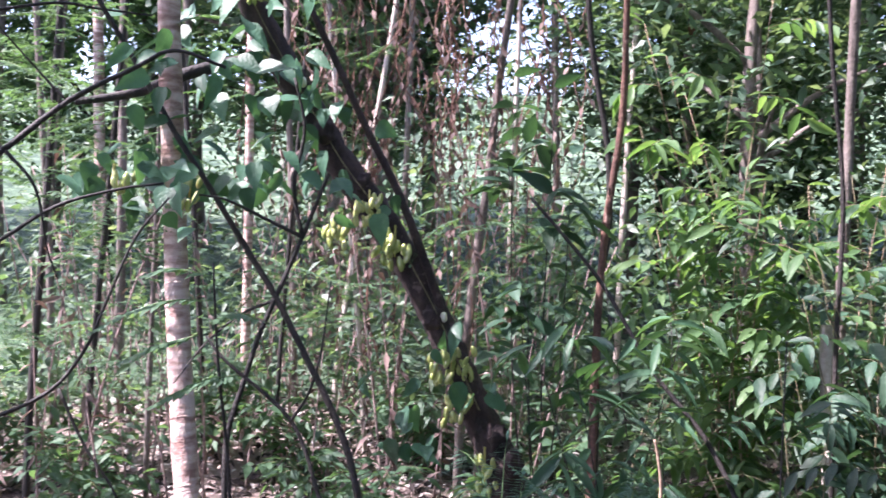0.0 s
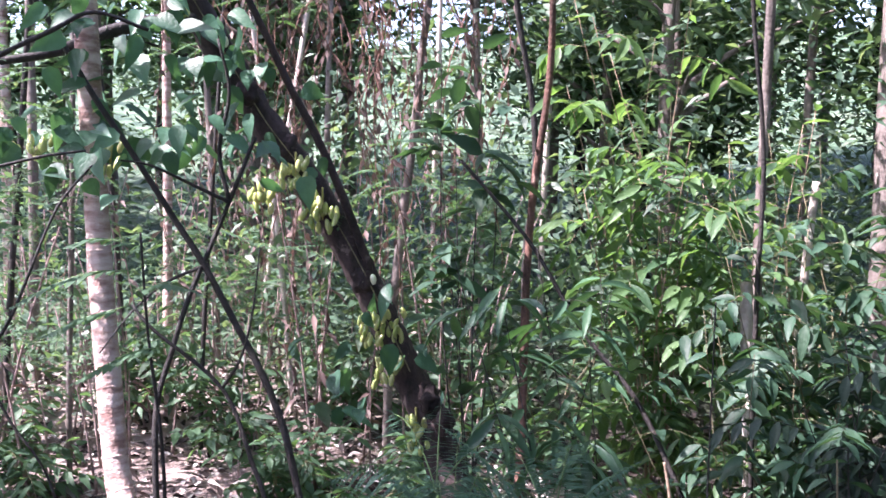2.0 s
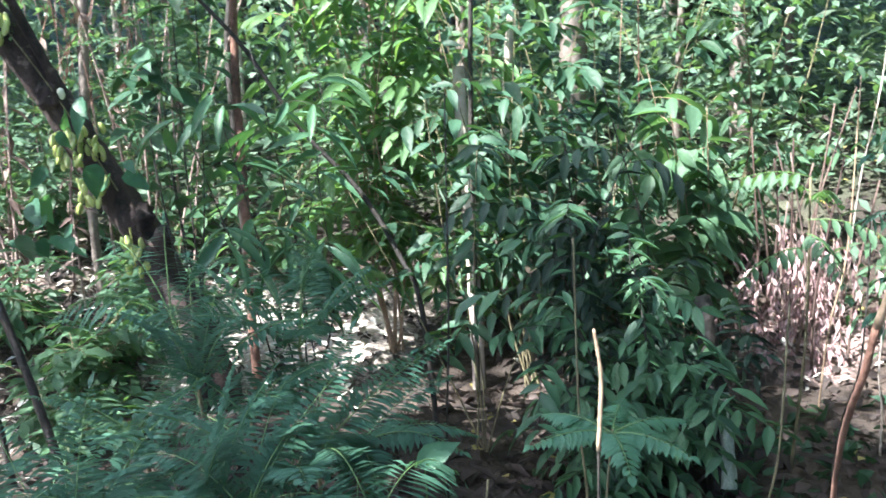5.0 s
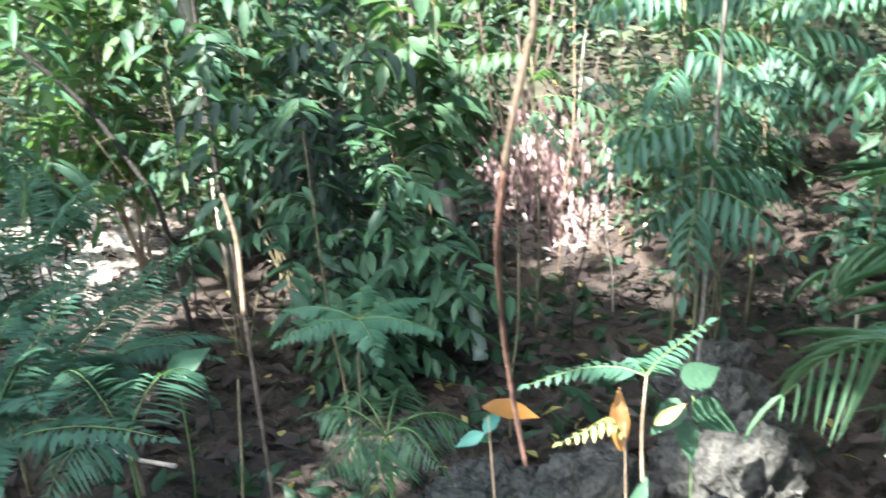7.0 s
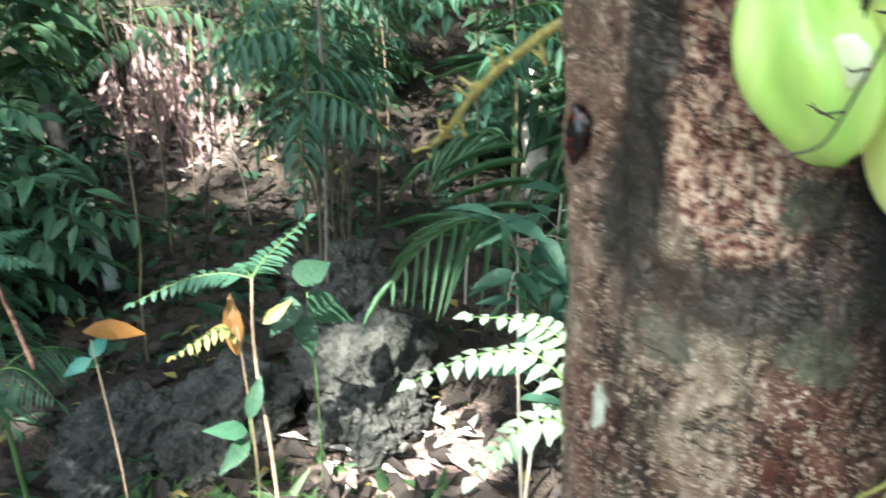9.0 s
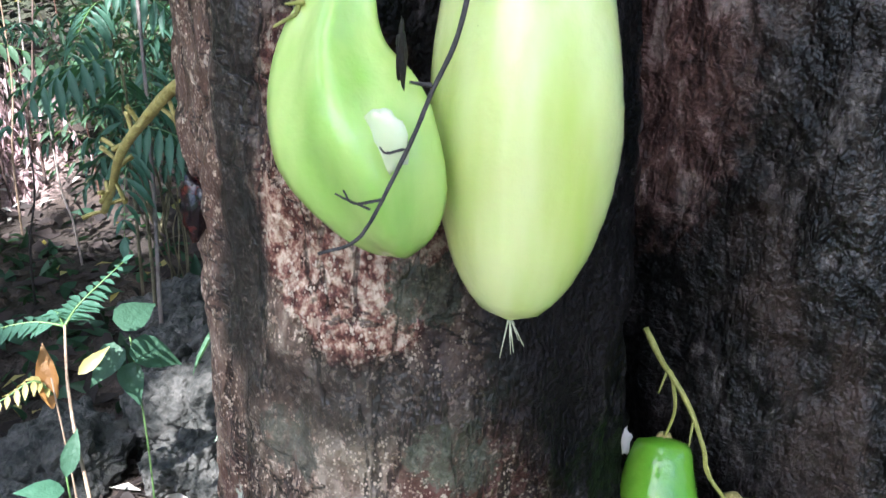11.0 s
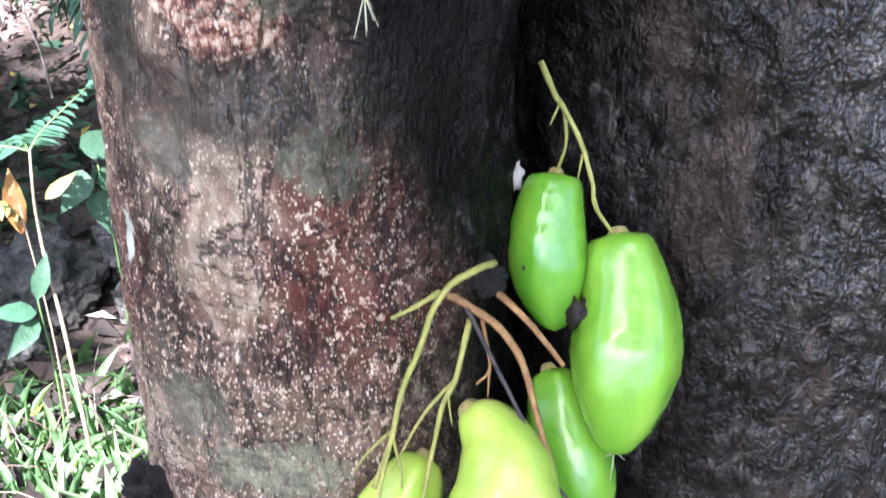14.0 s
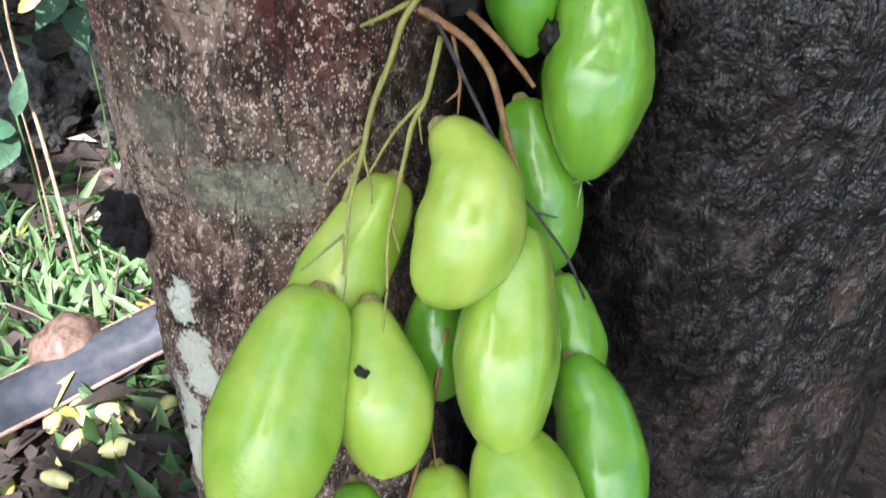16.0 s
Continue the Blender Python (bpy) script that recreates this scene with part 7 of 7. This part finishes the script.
litter("leaf_litter", "brown fallen leaves covering the forest floor", 15000, LEAF_LITTER, 0.11, -35, 110)
litter("leaf_litter", "scattered yellow fallen leaves", 600, LEAF_YELLOW, 0.075, 20, 105)
litter("leaf_litter", "small dark leaf scraps near the trunk", 1500, LEAF_LITTER, 0.05, 30, 75, 0.6, 1.8)

# dry leaves lightened so the sun's glare on the ground is in their colour
SUN_STRAW = leaf_mat("leaf_straw_sunlit", [(0.50, 0.44, 0.37), (0.64, 0.58, 0.50), (0.72, 0.67, 0.59)], rough=0.6, through=0.1, glow=(1.0, 1.0, 0.9))
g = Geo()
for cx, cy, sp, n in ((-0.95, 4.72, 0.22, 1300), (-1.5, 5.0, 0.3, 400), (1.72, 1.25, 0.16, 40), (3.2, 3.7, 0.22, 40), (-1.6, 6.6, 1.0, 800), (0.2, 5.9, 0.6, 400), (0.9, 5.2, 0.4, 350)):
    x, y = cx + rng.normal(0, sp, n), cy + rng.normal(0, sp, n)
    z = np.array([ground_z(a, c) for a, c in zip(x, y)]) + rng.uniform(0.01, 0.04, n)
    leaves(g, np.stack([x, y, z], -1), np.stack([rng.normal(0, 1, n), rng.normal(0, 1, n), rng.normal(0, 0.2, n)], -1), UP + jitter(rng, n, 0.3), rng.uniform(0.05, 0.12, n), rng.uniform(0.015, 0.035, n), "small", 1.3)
tagged(part("leaf_litter", g, SUN_STRAW), "dry straw leaves, colour lightened to paint sunny spots", "leaf litter", "", "stuff")

# --- forest behind
rng = np.random.RandomState(8)


def crown_leaves(g, rng, n_clumps, per, rx, rz, size, centre=(0, 0, 0), kind="small", hollow=0.35):
    c = rng.normal(0, 1, (n_clumps, 3))
    c = unit(c) * rng.uniform(hollow, 1, (n_clumps, 1)) ** 0.6 * (rx, rx, rz) + centre
    pos = np.repeat(c, per, 0) + rng.normal(0, 0.20, (n_clumps * per, 3)) * (1, 1, 0.6)
    n = len(pos)
    leaves(g, pos, np.stack([rng.normal(0, 1, n), rng.normal(0, 1, n), rng.normal(-0.35, 0.4, n)], -1), UP + jitter(rng, n, 0.45), size * rng.uniform(0.6, 1.25, n), size * 0.42, kind)


def forest_tree_proto(seed, height, rx, rz, clumps, per, size, mat, label, bark=BARK_GREY):
    rng = np.random.RandomState(seed)
    ob = thing("forest_tree", (0, 0, 0), label, "tree", "forest trees behind")
    limb("trunk", [(0, 0, -0.3), (0.05, 0.03, height * 0.35), (-0.03, 0.06, height * 0.7), (0.02, 0, height)], 0.09, 0.04, bark, ob, "", 9, 0.08)
    for i in range(6):
        a, z = i * 1.05 + seed, height * rng.uniform(0.5, 0.9)
        limb("limb", [(0, 0.03, z), (math.cos(a) * rx * 0.4, math.sin(a) * rx * 0.4, z + 0.4), (math.cos(a) * rx * 0.85, math.sin(a) * rx * 0.85, z + 0.6)], 0.035, 0.010, bark, ob, "", 6)
    g = Geo()
    crown_leaves(g, rng, clumps, per, rx, rz, size, (0, 0, height))
    part("crown", g, mat, ob, "", True, "stuff")
    return ob


protos = [forest_tree_proto(1, 3.6, 1.5, 1.5, 90, 34, 0.17, LEAF_FAR, "leafy forest tree with a loose green crown"),
          forest_tree_proto(2, 2.4, 1.3, 1.3, 85, 34, 0.15, LEAF_SOFT, "low forest tree with a pale green crown", BARK_DARK),
          forest_tree_proto(3, 5.2, 1.8, 1.9, 110, 34, 0.19, LEAF_FAR, "tall forest tree with a loose green crown")]
for k in range(64):
    b = -44 + (k * 61.8) % 165
    if -30 < b < -11 and k > 2 and k % 2:
        continue
    r = rng.uniform(7.6, 15)
    x, y = r * math.sin(radians(b)), r * math.cos(radians(b))
    which = protos[k % 3]
    m = pose(x, y, ground_z(x, y), 0, 0, rng.uniform(0, 360)) @ Matrix.Diagonal((*(rng.uniform(0.8, 1.2),) * 3, 1))
    if k < 3:
        which.matrix_basis = m
    else:
        ob = copy_thing(which, Matrix.Identity(4))
        ob.matrix_basis = m
# the first 14 stand unseen behind, added to block low sky light
for k in range(38):
    b, r = (125 + k * 13.5, rng.uniform(9, 14)) if k < 14 else (-32 + (k - 14) * 2.6, rng.uniform(11.5, 17))
    if 26 < k < 31:
        continue
    ob = copy_thing(protos[k % 3], Matrix.Identity(4))
    x, y = r * math.sin(radians(b)), r * math.cos(radians(b))
    ob.matrix_basis = pose(x, y, ground_z(x, y), 0, 0, k * 77) @ Matrix.Diagonal((1.1, 1.1, 1.1, 1))
g = Geo()
n_wall = 4200
b = np.radians(rng.uniform(-48, 112, n_wall))
r = rng.uniform(6.6, 14, n_wall)
far_left = np.degrees(b) < -7
b[far_left] = np.where(rng.uniform(0, 1, far_left.sum()) < 0.5, b[far_left] + radians(120), b[far_left])
cx, cy = r * np.sin(b), r * np.cos(b)
open_side = np.clip((np.degrees(b) + 16) / 14, 0.5, 1)
cz = np.array([ground_z(a, c) for a, c in zip(cx, cy)]) + rng.uniform(0.05, 1, n_wall) ** 1.3 * (1.5 + (r - 6) * 0.75) * open_side
per = 26
pos = np.repeat(np.stack([cx, cy, cz], -1), per, 0) + rng.normal(0, 0.20, (n_wall * per, 3))
n = len(pos)
leaves(g, pos, np.stack([rng.normal(0, 1, n), rng.normal(0, 1, n), rng.normal(-0.3, 0.4, n)], -1), UP + jitter(rng, n, 0.5), rng.uniform(0.07, 0.16, n), rng.uniform(0.028, 0.06, n), "small")
tagged(part("forest_undergrowth", g, LEAF_FAR), "dense sunlit forest undergrowth and foliage behind", "foliage", "", "stuff")
# unseen thicket behind the fruit tree and the path, added to block light from the right
g = Geo()
rng = np.random.RandomState(88)
n_back = 1150
b, r = np.radians(rng.uniform(88, 178, n_back)), rng.uniform(2.6, 6.5, n_back)
cx, cy = r * np.sin(b), r * np.cos(b)
cz = np.array([ground_z(a, c) for a, c in zip(cx, cy)]) + rng.uniform(0.0, 1, n_back) * (2.6 + (r - 2.6) * 0.6)
pos = np.repeat(np.stack([cx, cy, cz], -1), 22, 0) + rng.normal(0, 0.20, (n_back * 22, 3))
n = len(pos)
leaves(g, pos, np.stack([rng.normal(0, 1, n), rng.normal(0, 1, n), rng.normal(-0.3, 0.4, n)], -1), UP + jitter(rng, n, 0.5), rng.uniform(0.10, 0.22, n), rng.uniform(0.04, 0.09, n), "small")
tagged(part("forest_undergrowth", g, LEAF_DEEP), "dense unseen thicket added to dim the fruit tree's right side", "foliage", "", "stuff")
# added tall trees, crowns out of view, that shade the place; GAPS lets sunbeams through to chosen spots
GAPS = [((3.1, 3.65, 0.0), 0.42), ((1.13, 0.64, 0.62), 0.26), ((1.78, 1.32, -0.1), 0.30), ((1.05, 1.15, 0.1), 0.36), ((1.55, 1.55, -0.1), 0.16), ((1.45, 4.7, 1.95), 0.55), ((1.8, 4.6, 1.3), 0.4), ((-0.9, 3.9, -0.3), 0.5), ((-1.3, 3.4, -0.3), 0.5), ((-1.15, 4.25, 0.6), 0.5), ((1.68, 4.3, 0.6), 0.2), ((-1.9, 5.4, 1.2), 0.6), ((0.85, 1.0, 0.15), 0.42), ((0.68, 1.15, 0.15), 0.22), ((0.45, 2.4, 0.7), 0.4), ((1.1, 1.4, 0.1), 0.16), ((0.75, 0.72, 0.22), 0.14), ((-1.0, 5.2, -0.4), 0.7), ((-1.4, 4.9, -0.3), 0.5), ((0.9, 5.6, 0.4), 0.7), ((1.8, 6.0, 0.8), 0.8), ((2.7, 5.4, 1.0), 0.6), ((3.5, 1.85, 0.1), 0.2), ((0.70, 4.5, 1.35), 0.12), ((-0.3, 6.3, 0.4), 0.4), ((1.29, 1.3, 0.53), 0.08), ((-1.2, 6.5, 0.2), 0.8), ((-0.4, 6.8, 0.3), 0.6), ((-2.2, 6.2, 0.6), 0.8), ((1.2, 6.0, 0.2), 0.8), ((0.4, 5.6, 0.2), 0.6), ((-2.6, 6.4, 1.0), 0.9), ((-1.6, 6.8, 1.2), 0.8), ((-3.0, 8.0, 1.5), 1.2), ((-1.9, 8.5, 1.4), 1.1), ((-1.2, 5.6, 1.9), 0.5), ((-2.0, 5.0, 2.0), 0.6), ((2.55, 3.75, 0.85), 0.35), ((2.5, 2.28, 1.0), 0.28), ((2.96, 1.82, 1.0), 0.25), ((3.4, 2.6, 1.1), 0.35), ((1.45, 2.8, 0.8), 0.22), ((0.8, 7.4, 0.0), 0.9), ((1.7, 7.5, 0.0), 0.9), ((0.6, 3.65, 1.2), 0.32), ((0.3, 4.6, 1.0), 0.5), ((0.1, 5.2, 0.8), 0.6), ((-1.8, 4.6, 1.8), 0.6), ((-1.3, 5.0, 1.4), 0.4), ((2.1, 4.1, 1.05), 0.35), ((1.2, 3.9, 1.2), 0.4), ((0.2, 4.2, 1.0), 0.4), ((1.0, 4.4, 1.5), 0.4), ((0.9, 5.2, -0.35), 0.6), ((0.5, 5.0, 0.2), 0.4), ((2.26, 2.75, 0.75), 0.25), ((3.28, 3.82, -0.1), 0.36)]
TS = np.array(TO_SUN)


def canopy_tree(at, height, rx, rz, clumps, per, size, seed, lean=(0, 0)):
    rng = np.random.RandomState(seed)
    base = on_ground(*at)
    ob = thing("canopy_tree", base, "added tall tree, its unseen crown blocks sun and sky", "tree", "canopy trees")
    c = np.array(base) + (lean[0], lean[1], height)
    limb("trunk", [np.array(base) - (0, 0, 0.3), np.array(base) + (0.1 + lean[0] * 0.35, 0.05 + lean[1] * 0.35, height * 0.5), c], 0.10, 0.06, BARK_GREY, ob, "", 10, 0.08)
    for i in range(7):
        a = i * 0.9 + seed
        limb("limb", [c - (0, 0, 0.8), c + (math.cos(a) * rx * 0.45, math.sin(a) * rx * 0.45, -0.1), c + (math.cos(a) * rx * 0.9, math.sin(a) * rx * 0.9, 0.1)], 0.05, 0.012, BARK_GREY, ob, "", 6)
    k = unit(rng.normal(0, 1, (clumps, 3))) * rng.uniform(0.15, 1, (clumps, 1)) ** 0.5 * (rx, rx, rz) + c
    pos = np.repeat(k, per, 0) + rng.normal(0, 0.28, (clumps * per, 3)) * (1, 1, 0.5)
    keep = np.ones(len(pos), bool)
    for q, r in GAPS:
        o = pos - np.array(q)
        along = o @ TS
        keep &= ~((np.linalg.norm(o - along[:, None] * TS, axis=1) < r) & (along > 0))
    pos = pos[keep]
    n = len(pos)
    g = Geo()
    leaves(g, pos, np.stack([rng.normal(0, 1, n), rng.normal(0, 1, n), rng.normal(-0.3, 0.4, n)], -1), UP + jitter(rng, n, 0.4), size * rng.uniform(0.6, 1.2, n), size * 0.45, "small")
    part("crown", g, LEAF_FAR, ob, "", True, "stuff")
    return ob


for k, (x, y, h, rx, rz) in enumerate(((-2.6, 2.2, 6.5, 3.0, 0.9), (-3.2, 6.2, 7.5, 3.0, 1.0), (-4.6, 8.6, 7.5, 3.2, 1.0), (3.4, 6.4, 7.0, 3.2, 1.0), (5.0, 2.6, 6.8, 3.2, 1.0), (-6.6, 4.6, 7.5, 2.4, 1.0), (1.9, 10.5, 8.5, 3.5, 1.2)  )):
    canopy_tree((x, y), h, rx, rz, 150 if y < 4 else 75, 13, 0.24, 200 + k)
# extra unseen crowns, mostly set to dim the trunk and the soil nearby
canopy_tree((-3.0, -0.7), 6.3, 1.15, 0.8, 150, 26, 0.22, 230)
canopy_tree((1.3, -2.0), 6.0, 2.4, 0.7, 150, 13, 0.24, 231, (0.9, 4.1))
canopy_tree((-2.8, 2.0), 6.0, 1.3, 0.7, 75, 18, 0.22, 232)
canopy_tree((1.2, -3.4), 6.5, 2.8, 0.9, 130, 13, 0.24, 233)
canopy_tree((-1.4, -3.2), 6.5, 2.5, 0.9, 120, 13, 0.24, 234)
canopy_tree((-2.2, 1.5), 6.2, 1.1, 0.6, 110, 22, 0.22, 235)
canopy_tree((2.4, -0.9), 5.0, 2.2, 0.7, 170, 18, 0.24, 236)
canopy_tree((-2.3, 2.7), 6.0, 0.9, 0.5, 45, 18, 0.22, 237)
litter("leaf_litter", "brown fallen leaves on the forest floor behind", 7000, LEAF_LITTER, 0.12, 110, 325, 0.9, 9.5)
